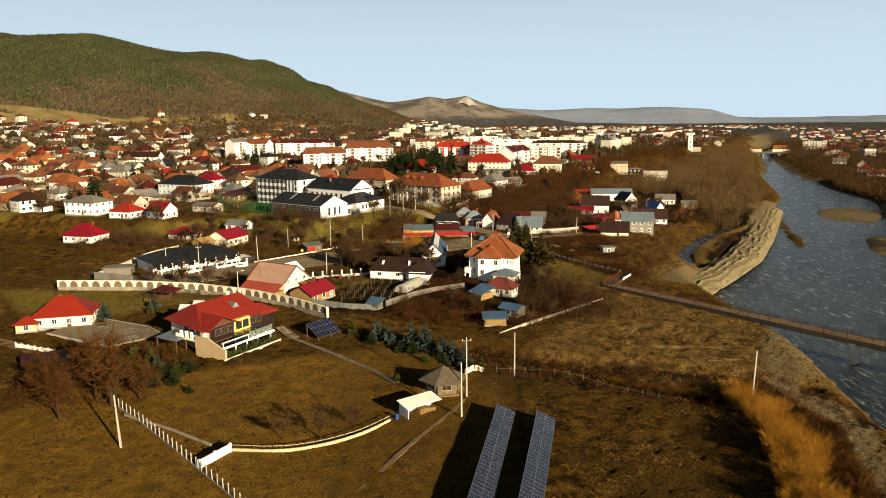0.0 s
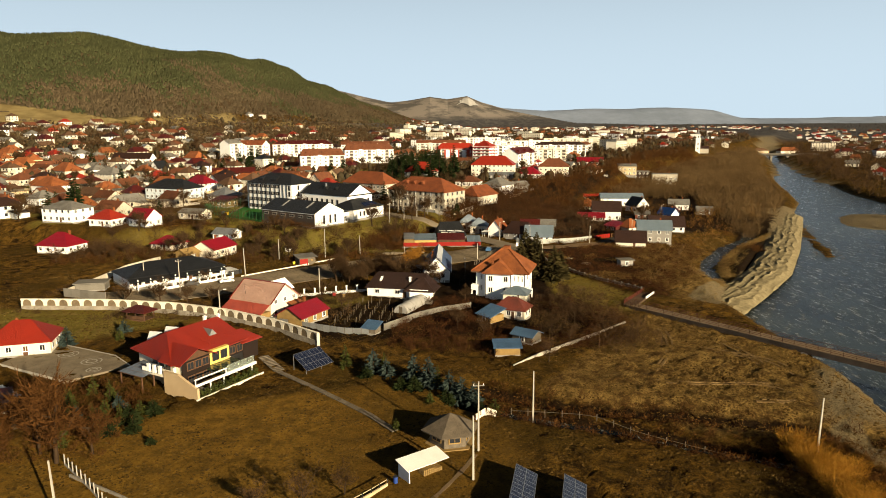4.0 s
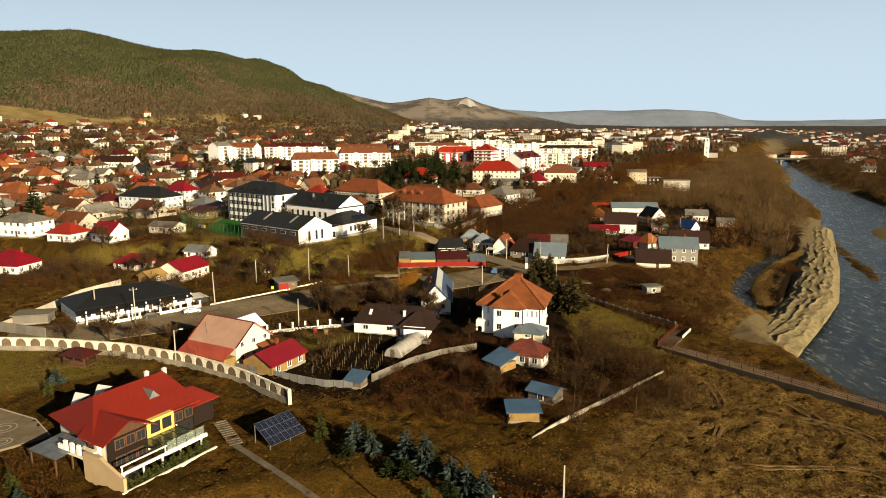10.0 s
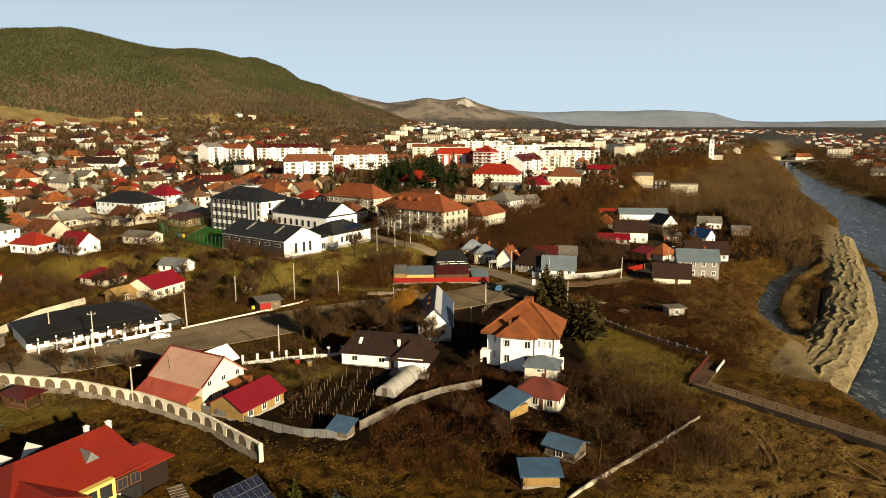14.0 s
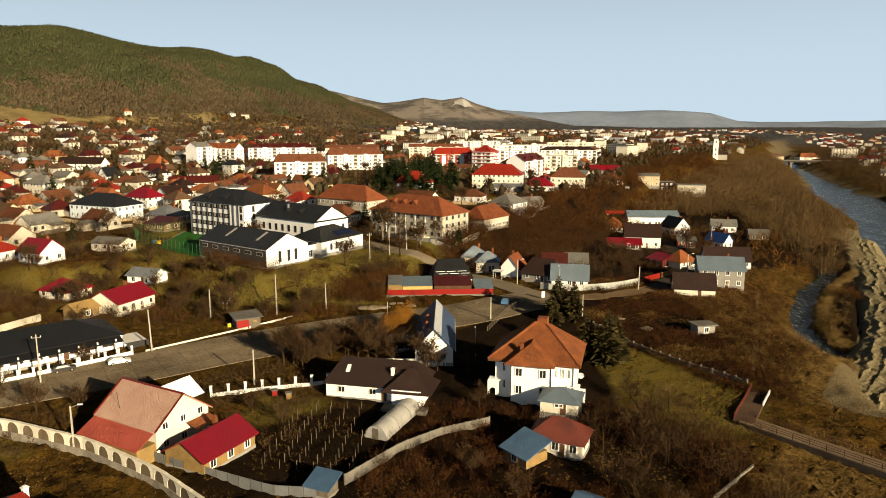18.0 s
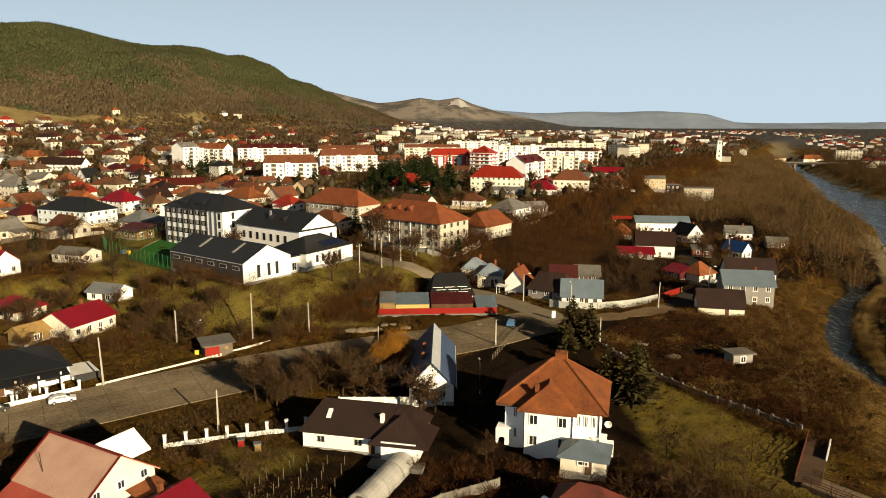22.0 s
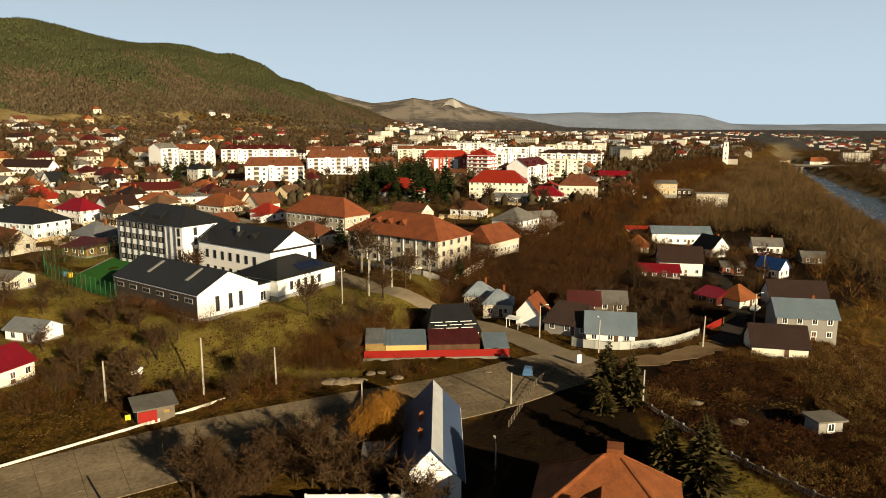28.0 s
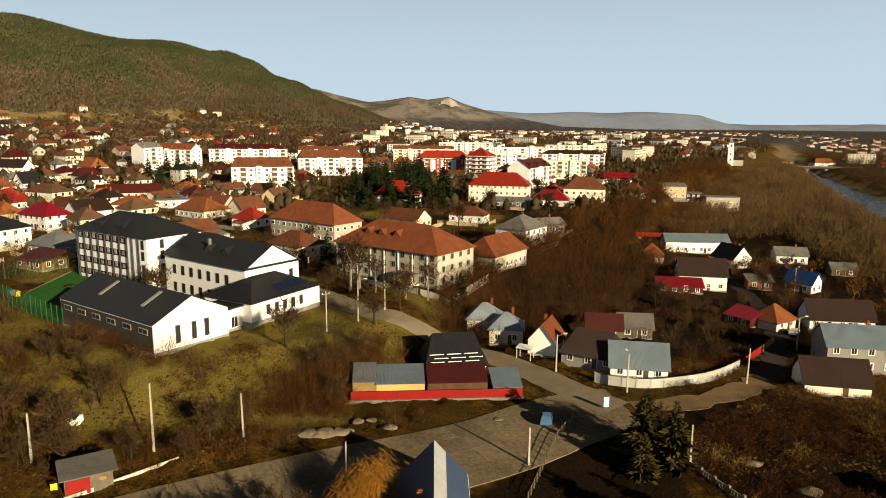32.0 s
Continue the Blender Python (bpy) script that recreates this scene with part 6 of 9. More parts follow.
woods("valley_garden_scrub", sow(700, (24, 130), (290, 430), lambda x, y: scrub_ok(x, y) & (edge_s(x, y) < -6) & (x < 85 + 0.45 * (y - 290))), 0.7, 2.4, 40, M_SHADESCRUB, "dark shrubs in the valley gardens", 0.5, 0.06)
woods("slope_scrub", sow(1500, (-130, 2), (252, 298), lambda x, y: scrub_ok(x, y) & (edge_s(x, y) < 9)), 0.7, 2.6, 70, M_RUST, "brown scrub on the grassy slope", 0.5, 0.035, 0.8, 0.12)
WASTE = lambda x, y: clear(x, y, 0.3) & (x > 36 + 0.55 * (250 - y)) & (river_gap(x, y) > 6) & (seg_dist(SIDE, x, y)[0] > 5) & (seg_dist(BAR, x, y)[0] > 12)  # noqa: E731
woods("slope_trees", sow(170, (-130, -2), (252, 296), lambda x, y: clear(x, y, 1.0) & (edge_s(x, y) < 9)), 2.6, 5.8, 170, M_TWIG, "small leafless fruit trees on the grassy slope", 0.42, 0.011, 0.9, 0.13)
woods("valley_yard_trees", sow(200, (28, 135), (290, 425), lambda x, y: clear(x, y, 0.8) & (edge_s(x, y) < -5) & (x < 90 + 0.45 * (y - 290))), 2.8, 6.2, 170, M_TWIG, "bare trees between the valley houses", 0.4, 0.011, 0.9, 0.13)
woods("orchard_trees", sow(64, (24, 52), (160, 206), lambda x, y: clear(x, y, 1.0)), 2.6, 6.0, 180, M_TWIG, "grey-brown leafless trees in an old orchard", 0.4, 0.011, 0.9, 0.13)
woods("school_thicket", sow(260, (-26, -6), (270, 296), lambda x, y: clear(x, y, 0.6) & (edge_s(x, y) < 12) & (y < 300 + x)), 1.5, 4.0, 160, M_RUST, "dense brown thicket on the school slope", 0.45, 0.016, 0.8, 0.12)
woods("hall_bushes", sow(46, (-62, -42), (276, 295), lambda x, y: np.abs((x + 55.3) * 0.61 + (y - 287.0) * 0.79) < 1.1), 1.8, 3.6, 260, M_RUST, "rust-brown bushes along the wall of the hall", 0.55, 0.012, 0.8, 0.12)
woods("waste_scrub", sow(5000, (34, 112), (206, 300), lambda x, y: WASTE(x, y) & (big(x, y) > -0.45)), 0.6, 1.9, 52, M_SHADESCRUB, "rough brown scrub on waste land", 0.6, 0.045, 0.8, 0.12)
woods("waste_reeds", sow(4700, (34, 116), (206, 300), lambda x, y: WASTE(x, y) & (big(x * 1.7 + 40, y * 1.7) > 0.3 - 0.6 * smooth(50, 75, x))), 0.5, 1.5, 20, M_DRYGRASS, "straw-coloured tussocks on waste land", 0.7, 0.10)
woods("bank_reeds", sow(2300, (66, 132), (212, 330), lambda x, y: (river_gap(x, y) > 4) & (seg_dist(SIDE, x, y)[0] > 2.8) & (seg_dist(BAR, x, y)[0] > 7.5) & (x > 60 + 0.3 * (y - 212))), 0.4, 1.4, 26, M_REED, "straw and brown reeds on the low river bank", 0.7, 0.05, 0.8, 0.13)
woods("low_bank_brush", sow(420, (96, 150), (285, 430), lambda x, y: (river_gap(x, y) > 8) & (seg_dist(SIDE, x, y)[0] > 6) & left_bank(x, y) & clear(x, y, 1) & (seg_dist(BAR, x, y)[0] > 12)), 0.8, 2.6, 70, M_RUST, "low rust-brown brush behind the gardens", 0.5, 0.03, 0.8, 0.12)
woods("island_reeds", sow(900, (84, 160), (225, 340), lambda x, y: (seg_dist(ISLE, x, y)[0] < 1.7) | (seg_dist(REEDS, x, y)[0] < 2.0)), 0.9, 1.9, 60, M_REED, "pale straw reed beds round a side pool", 0.7, 0.04, 0.7, 0.12)
woods("red_willow", sow(26, (120, 140), (288, 306), lambda x, y: np.hypot(x - 130, (y - 297)) < 5), 2.0, 3.5, 220, M_RUST, "reddish willow bush in the hollow", 0.5, 0.012, 0.7, 0.1)
woods("garden_scrub", sow(800, (-10, 48), (150, 205), lambda x, y: scrub_ok(x, y) & (y > 160 + 0.3 * np.abs(x - 15)) & (x < 50)), 0.8, 2.8, 70, M_SHADESCRUB, "brown tangled shrubs in an orchard", 0.5, 0.035, 0.9, 0.12)
woods("ditch_scrub", sow(520, (8, 72), (108, 150), lambda x, y: (np.abs(seg_dist(STREAM, x, y)[0] - 3.5) < 2.2) | (np.abs(seg_dist(DITCH, x, y)[0] - 2.5) < 1.0)), 0.6, 2.2, 40, M_RUST, "dry reeds and scrub along a ditch", 0.5, 0.06)
woods("road_scrub", sow(520, (-110, -20), (190, 232), lambda x, y: scrub_ok(x, y) & (seg_dist(ROADS, x, y)[0] > 10)), 0.6, 2.2, 40, M_TWIG, "bare shrubs beside the road", 0.5, 0.055)
woods("lawn_grass", sow(5200, (-60, 16), (96, 168), lambda x, y: clear(x, y, 0.3) & (big(x * 3, y * 3) > 0.05)), 0.12, 0.32, 7, M_DRYGRASS, "short dry lawn grass", 1.2, 0.22)
woods("villa_scrub", sow(420, (-80, -50), (118, 150), lambda x, y: clear(x, y, 1)), 0.6, 2.4, 44, M_RUST, "brown garden shrubs", 0.5, 0.06)
WLINE = [(42, 60), (46, 70), (51, 86), (54.5, 96), (57, 107), (56.5, 118)]
woods("golden_willow", sow(90, (38, 64), (56, 120), lambda x, y: seg_dist(WLINE, x, y)[0] < 3.0), 3.0, 5.2, 1100, M_WILLOW, "golden-yellow willow bushes on the river bank", 0.46, 0.009, 0.55, 0.09)
woods("bank_willows", sow(330, (34, 66), (-10, 84), lambda x, y: (seg_dist(WLINE, x, y)[0] > 4) & ((y < 56) | (x > 54))), 3, 6, 180, M_RUST, "brown leafless willow thicket on the bank", 0.42, 0.016, 0.7, 0.1)
woods("bank_brush", sow(420, (56, 72), (70, 122), lambda x, y: (seg_dist(WLINE, x, y)[0] > 4) & (seg_dist(SHORE, x, y)[0] > 2.5) & (seg_dist(SHORE, x, y)[1] > 0)), 0.6, 1.8, 60, M_RUST, "reddish brush beside the shore", 0.5, 0.05)
woods("near_bank_scrub", sow(500, (44, 82), (60, 205), lambda x, y: (river_gap(x, y) > 3) & (big(x, y) > 0.05)), 0.4, 1.4, 22, M_DRYGRASS, "pale dry reeds near the river", 0.6, 0.12)
GRASS = lambda x, y: clear(x, y, 0.3) & ~((x > -20) & (x < 38) & (y > 202) & (y < 270)) & ~((x > 36) & (y > 238) & (y < 290)) & (river_gap(x, y) > 4) & ~((x < 16) & (y < 172) & (y > 98)) & (big(x * 2, y * 2) > -0.2) & ((y > 138) | (x > 60))  # noqa: E731
woods("straw_grass", sow(5500, (16, 86), (118, 200), lambda x, y: (inside([(16, 150), (44, 126), (86, 120), (84, 165), (60, 200), (50, 186), (22, 163)], x, y, 4) > 0.5) & (river_gap(x, y) > 3)), 0.3, 0.75, 7, M_DRYGRASS, "golden dry grass in rough tufts", 0.8, 0.2)
woods("dry_grass", sow(17000, (-120, 100), (70, 290), GRASS), 0.25, 0.7, 6, M_DRYGRASS, "tufts of dry winter grass", 0.9, 0.22)

# stones in the shallows
stp = sow(900, (90, 262), (140, 430), lambda x, y: (river_gap(x, y) < 1) & ((seg_dist(RIFFLE, x, y)[0] < 5) | (river_gap(x, y) > -14) & ~left_bank(x, y) & (big(x * 1.3 + 7, y * 0.6) > 0.1)))
k = len(stp)
sr = trng.uniform(0.15, 0.6, k)
ang = trng.uniform(0, 6.28, k)
rv = np.stack([np.stack([stp[:, 0] + np.cos(ang + q) * sr * trng.uniform(0.6, 1.3, k), stp[:, 1] + np.sin(ang + q) * sr * trng.uniform(0.6, 1.3, k), np.full(k, WATER - 0.15)], -1) for q in (0, 1.57, 3.14, 4.71)] + [np.stack([stp[:, 0], stp[:, 1], WATER + 0.45 * sr], -1)], 1).reshape(-1, 3)
rf_ = (np.array([(0, 1, 4), (1, 2, 4), (2, 3, 4), (3, 0, 4)])[None] + (np.arange(k) * 5)[:, None, None]).reshape(-1, 3)
tagged(new("river_stones", tri_mesh("river_stones", rv, rf_, mat("wet_river_stone", (0.09, 0.072, 0.048), (0.04, 0.033, 0.024), 0.7, 0.5, 4, 0.5, rnd=0.3, island=True))), "wet stones breaking the shallow river", "stones", kind="stuff")

# ---- the wooded hill ----
hp = sow(105000, (-1400, 100), (640, 2700), lambda x, y: (hill_h(x, y) > 16) & (steep(x, y) + trng.normal(size=len(x)) * 0.0012 > treeline(x, y)) & (np.abs(x) < 0.72 * y))
hz_ = land(hp[:, 0], hp[:, 1])
hh = hill_h(hp[:, 0], hp[:, 1])
mixn = np.array([noise.noise((a * 0.006, b_ * 0.006, 2.0)) + 0.4 * noise.noise((a * 0.03, b_ * 0.03, 4.0)) for a, b_ in hp])
green = mixn + (hh - 80) / 120 + trng.normal(size=len(hp)) * 0.12 > -0.02


def crowns(name, p, z, hmin, hmax, r0, r1, sides, material, label, cone):
    k = len(p)
    h, r = trng.uniform(hmin, hmax, k), trng.uniform(r0, r1, k)
    V, F = [], []
    ring = np.arange(sides) * 2 * np.pi / sides
    per = 2 * sides + 1
    for lvl, (zf, rf) in enumerate(((0.05, 0.9), (0.58, 0.72 if cone else 1.0))):
        a = ring[None, :] + trng.uniform(0, 6, k)[:, None]
        rr = (r * rf)[:, None] * trng.uniform(0.7, 1.25, (k, sides))
        V.append(np.stack([p[:, :1] + np.cos(a) * rr, p[:, 1:] + np.sin(a) * rr, (z + h * zf)[:, None] + trng.normal(size=(k, sides)) * 0.05 * h[:, None]], -1))
    V.append(np.column_stack([p, z + h])[:, None, :])
    V = np.concatenate(V, 1).reshape(-1, 3)
    f = []
    for i in range(sides):
        j = (i + 1) % sides
        f += [(i, j, sides + j), (i, sides + j, sides + i), (sides + i, sides + j, 2 * sides)]
    F = (np.array(f)[None] + (np.arange(k) * per)[:, None, None]).reshape(-1, 3)
    me = tri_mesh(name, V, F, material)
    me.polygons.foreach_set("use_smooth", np.ones(len(F), bool))
    return tagged(new(name, me), label, "forest", kind="stuff")


def forest(name, p, z, hmin, hmax, r0, r1, material, label, sink=0.5, jit=1.2):
    """A close canopy of small four-sided crowns, each with its own lean and size."""
    k = len(p)
    h, r, a = trng.uniform(hmin, hmax, k), trng.uniform(r0, r1, k), trng.uniform(0, 6.28, k)
    V = [np.stack([p[:, 0] + np.cos(a + q) * r * trng.uniform(0.7, 1.3, k), p[:, 1] + np.sin(a + q) * r * trng.uniform(0.7, 1.3, k), z - sink + trng.uniform(0, jit, k)], -1) for q in (0, 1.57, 3.14, 4.71)]
    V.append(np.stack([p[:, 0] + trng.normal(size=k) * 0.3 * r, p[:, 1] + trng.normal(size=k) * 0.3 * r, z + h], -1))
    F = (np.array([(0, 1, 4), (1, 2, 4), (2, 3, 4), (3, 0, 4)])[None] + (np.arange(k) * 5)[:, None, None]).reshape(-1, 3)
    me = tri_mesh(name, np.stack(V, 1).reshape(-1, 3), F, material)
    me.polygons.foreach_set("use_smooth", np.ones(len(F), bool))
    return tagged(new(name, me), label, "forest", kind="stuff")


forest("hill_conifers", hp[green], hz_[green], 3.2, 6.5, 1.7, 3.0, M_HFIR, "dark green pines covering the hill")
forest("hill_bare_trees", hp[~green], hz_[~green], 2.8, 6.0, 1.6, 3.0, M_HDEC, "brown leafless trees on the hillside")
fp = sow(4200, (-900, 40), (560, 1500), lambda x, y: (land(x, y) > 27) & (steep(x, y) < treeline(x, y)) & (np.abs(x) < 0.75 * y) & (big(x * 0.6, y * 0.6) + trng.normal(size=len(x)) * 0.12 > np.where(on_spur(x, y), 0.42, -0.1)))
crowns("foot_bushes", fp, land(fp[:, 0], fp[:, 1]), 1.2, 3.4, 1.4, 3.2, 5, M_HDEC, "brown hedges and bushes at the foot of the hill", False)
tp = sow(4200, (-560, 620), (470, 2000), lambda x, y: (edge_s(x, y) > 10) & (river_gap(x, y) > 15) & (land(x, y) < 75) & ~on_spur(x, y) & (np.abs(x) < 0.75 * y) & clear(x, y, 1.0), 1.3)
crowns("town_garden_trees", tp, land(tp[:, 0], tp[:, 1]), 3, 7.0, 1.4, 2.8, 5, mat("town_tree_twigs", (0.052, 0.041, 0.023), (0.028, 0.023, 0.014), 0.95, 0.01, 0.3, 0, rnd=0.35, island=True), "leafless and evergreen trees among the town roofs", False)

M_TUSS = mat("matted_winter_tussocks", (0.115, 0.068, 0.018), (0.042, 0.025, 0.008), 0.95, 0.12, 0.9, 0, rnd=0.35, island=True)
TUSS = lambda x, y: clear(x, y, 0.2) & (river_gap(x, y) > 4) & (big(x * 2.3 + 11, y * 2.3) + 0.5 * big(x * 7, y * 7) > -0.15) & (seg_dist(BAR, x, y)[0] > 9) & ~((x > -20) & (x < 38) & (y > 202) & (y < 270)) & ~((x > -30) & (x < 8) & (y > 180) & (y < 212))  # noqa: E731
tu = sow(42000, (-125, 115), (76, 300), TUSS)
forest("tussocks", tu, lie(tu[:, 0], tu[:, 1]), 0.03, 0.17, 0.15, 0.42, M_TUSS, "matted brown tussocks of winter grass", 0.06, 0.02)

# ---- roads ----
def offsets(P, step):
    """Points along a line at even steps, with the direction there."""
    out, carry = [], 0.0
    for (a, b_), (c, d) in zip(P, P[1:]):
        L = math.hypot(c - a, d - b_)
        s = carry
        while s < L:
            out.append((a + (c - a) * s / L, b_ + (d - b_) * s / L, math.atan2(d - b_, c - a)))
            s += step
        carry = s - L
    return out


def soft_line(P, n=3):
    for _ in range(n):
        q = [P[0]]
        for a, b_ in zip(P, P[1:]):
            q += [(a[0] * 0.75 + b_[0] * 0.25, a[1] * 0.75 + b_[1] * 0.25), (a[0] * 0.25 + b_[0] * 0.75, a[1] * 0.25 + b_[1] * 0.75)]
        P = q + [P[-1]]
    return P


rrng = np.random.default_rng(5)
road = tagged(new("road"), "wide road of worn cracked concrete slabs", "road", kind="structure")
row_pts = offsets(soft_line(ROADS), 5.0)
for i, (p, q) in enumerate(zip(row_pts, row_pts[1:])):
    for k in range(4):
        c = []
        for (x, y, a), sgn in ((p, 1), (q, -1)):
            for off in (-8.4 + 4.2 * k, -4.2 + 4.2 * k):
                u = off + (0.02 if off < -4.3 + 4.2 * k else -0.02)
                px, py = x - math.sin(a) * u + math.cos(a) * 0.02 * sgn, y + math.cos(a) * u + math.sin(a) * 0.02 * sgn
                c.append((px, py, gz(px, py) + 0.14 + rrng.uniform(-0.015, 0.015)))
        sl = Shape().slab([c[1], c[0], c[2], c[3]][::-1], 0.3)
        part("slab", sl.mesh("slab", M_SLAB), road)


def ribbon(name, P, width, material, label, cat, lift=0.1, edge=0.25):
    rr, s = offsets(soft_line(P), 2.0), Shape()
    pts = []
    for x, y, a in rr:
        w_ = width / 2 * (1 + rrng.uniform(-edge, edge) * 0.3)
        for k in (-1, 1):
            px, py = x - math.sin(a) * w_ * k, y + math.cos(a) * w_ * k
            pts.append((px, py, gz(px, py) + lift))
    n_ = len(rr)
    low = [(x, y, z - 0.3) for x, y, z in pts]
    fs = [(2 * i, 2 * i + 2, 2 * i + 3, 2 * i + 1) for i in range(n_ - 1)]
    fs = [f[::-1] for f in fs]
    o = 2 * n_
    for i in range(n_ - 1):
        fs += [(2 * i, 2 * i + 2, o + 2 * i + 2, o + 2 * i), (2 * i + 1, o + 2 * i + 1, o + 2 * i + 3, 2 * i + 3)]
    s.add(pts + low, fs)
    return tagged(new(name, s.mesh(name, material)), label, cat, kind="structure")


M_ASPH = mat("worn_asphalt", (0.21, 0.175, 0.125), (0.135, 0.11, 0.08), 0.95, 0.2, 4, 0.4, 10, rnd=0)
M_DIRT = mat("pale_dirt_track", (0.1776, 0.1258, 0.0703), (0.111, 0.074, 0.0444), 0.97, 0.3, 3, 0.7, 5, rnd=0)
ribbon("street", ROAD2, 7.0, M_ASPH, "worn grey street climbing to the hospital", "road", 0.16)
ribbon("lane", ROAD3[:3], 5.0, M_DIRT, "rutted dirt lane between fences", "road", 0.1, 1.0)
# asphalt colour darkened for the shade lying on this stretch
ribbon("village_street", ROAD3[2:], 4.5, mat("shaded_street_asphalt", (0.050, 0.043, 0.036), (0.032, 0.027, 0.023), 0.9, 0.2, 3, 0.4, 8, rnd=0), "village street between the houses, darkened for their shade", "road", 0.1, 1.0)
ribbon("footpath", [(-14, 80), (-8.8, 88), (-3.2, 101), (4.2, 113.6), (7, 120)], 0.7, M_DIRT, "narrow trodden dirt path", "path", 0.06, 1.0)
M_PAVE = mat("beige_paving", (0.21, 0.175, 0.125), (0.13, 0.105, 0.075), 0.9, 0.4, 5, 0.4, 8, rnd=0)
drive = tagged(new("driveway"), "grey-beige paved driveway with pale ring inlays", "driveway", kind="structure")
dz = max(gz(-71, 149.5), gz(-62, 158), gz(-68, 164.5), gz(-86, 174), gz(-90, 160), gz(-76, 160)) + 0.12
part("paving", Shape().prism([(-90, 160), (-71, 149.5), (-62, 158), (-68, 164.5), (-86, 174)], dz - 1.2, dz).mesh("paving", M_PAVE), drive)
for x, y, r in ((-71.3, 161.0, 2.1), (-78.5, 165.7, 2.1), (-84.2, 168.6, 1.8), (-68.4, 155.8, 1.5)):
    for q in (1.0, 0.55):
        ring = Shape()
        n_ = 20
        for rr in (r * q, r * q - 0.22):
            ring.v += [(rr * math.cos(2 * math.pi * i / n_), rr * math.sin(2 * math.pi * i / n_), 0) for i in range(n_)]
        ring.f = [(i, (i + 1) % n_, n_ + (i + 1) % n_, n_ + i) for i in range(n_)]
        ring.m = [0] * n_
        part("ring_inlay", ring.mesh("ring_inlay", M_POLE), drive, "pale stone ring inlay", x, y, dz + 0.01)
for a_, b_ in (((-90, 160), (-71, 149.5)), ((-68, 164.5), (-86, 174)), ((-62, 158), (-68, 164.5))):
    m_ = ((a_[0] + b_[0]) / 2, (a_[1] + b_[1]) / 2)
    part("edging", Shape().box(0, 0, -0.3, math.hypot(b_[0] - a_[0], b_[1] - a_[1]), 0.2, 0.42).mesh("edging", M_POLE), drive, "pale stone edging", m_[0], m_[1], dz, math.atan2(b_[1] - a_[1], b_[0] - a_[0]))
M_TRACK = mat("worn_field_track", (0.20, 0.135, 0.06), (0.10, 0.062, 0.026), 0.97, 0.4, 4, 0.8, 6, rnd=0)
for P in ([(37.9, 148.6), (51.4, 145.6), (63.2, 146.1), (67.4, 141.6), (65.1, 136.5), (58, 138)], [(54.4, 180.2), (53.5, 168.6), (46.6, 155.8), (41.9, 149.5)], [(58, 166), (66.6, 160.8), (70.9, 156.6), (71.8, 149.1), (69, 141)], [(60.1, 183.6), (65.3, 169.8), (67.3, 158.0), (67.3, 149)]):
    for off in (-0.7, 0.7):
        ribbon("field_track", [(x + off, y + off * 0.6) for x, y in P], 0.45, M_TRACK, "worn wheel track across the dry field", "track", 0.06, 1.0)
ribbon("waste_path", [(103.9, 302.4), (95, 283), (85.4, 263.1), (75, 242), (63.9, 220)], 0.9, M_DIRT, "trodden path across waste land", "path", 0.12, 1.0)
ribbon("villa_lane", [(-100, 156), (-90, 151), (-76, 142), (-66, 128)], 3.5, M_DIRT, "pale dirt garden lane", "path", 0.08)
walkway = tagged(new("boardwalk"), "narrow brown plank garden walkway", "path", kind="structure")
plank = Shape().box(0, 0, -0.1, 0.42, 1.1, 0.16).mesh("plank", M_GREYWOOD)
for x, y, a in offsets([(-31, 154.5), (-20.7, 144.1), (-10.9, 133.6), (-6, 127)], 0.46):
    part("plank", plank, walkway, "", x, y, gz(x, y) + 0.14, a)
stair = tagged(new("garden_steps"), "timber garden steps up the slope", "steps", kind="structure")
tread = Shape().box(0, 0, -0.1, 0.5, 2.2, 0.2).mesh("tread", M_GREYWOOD)
for x, y, a in offsets([(-31, 155), (-36, 163)], 0.85):
    part("tread", tread, stair, "", x, y, gz(x, y) + 0.2, a)


# ---- fences and walls ----
def run_fence(name, P, step, label, panel=None, post=None, cat="fence", plabel="", sink=0.0):
    """A fence along a line: panels between posts, each a part."""
    pts = offsets(P, step)
    x0, y0 = P[0]
    t = thing(name, x0, y0, gz(x0, y0), 0, label, cat)
    z0 = gz(x0, y0)
    for i, (x, y, a) in enumerate(pts):
        if post:
            part("post", post, t, "", x - x0, y - y0, gz(x, y) - z0 - sink, a)
        mx, my = x + math.cos(a) * step / 2, y + math.sin(a) * step / 2
        if panel and i < len(pts) - 1:
            nx_, ny_, _ = pts[i + 1]
            aa = math.atan2(ny_ - y, nx_ - x)
            ob = part("panel", panel, t, plabel, (x + nx_) / 2 - x0, (y + ny_) / 2 - y0, (gz(x, y) + gz(nx_, ny_)) / 2 - z0 - sink)
            ob.rotation_euler = (0, -math.atan2(gz(nx_, ny_) - gz(x, y), step), aa)
    return t


def bar(l, w_, h, m, name="panel", z=-0.2):
    return Shape().box(0, 0, z, l, w_, h - z).mesh(name, m)


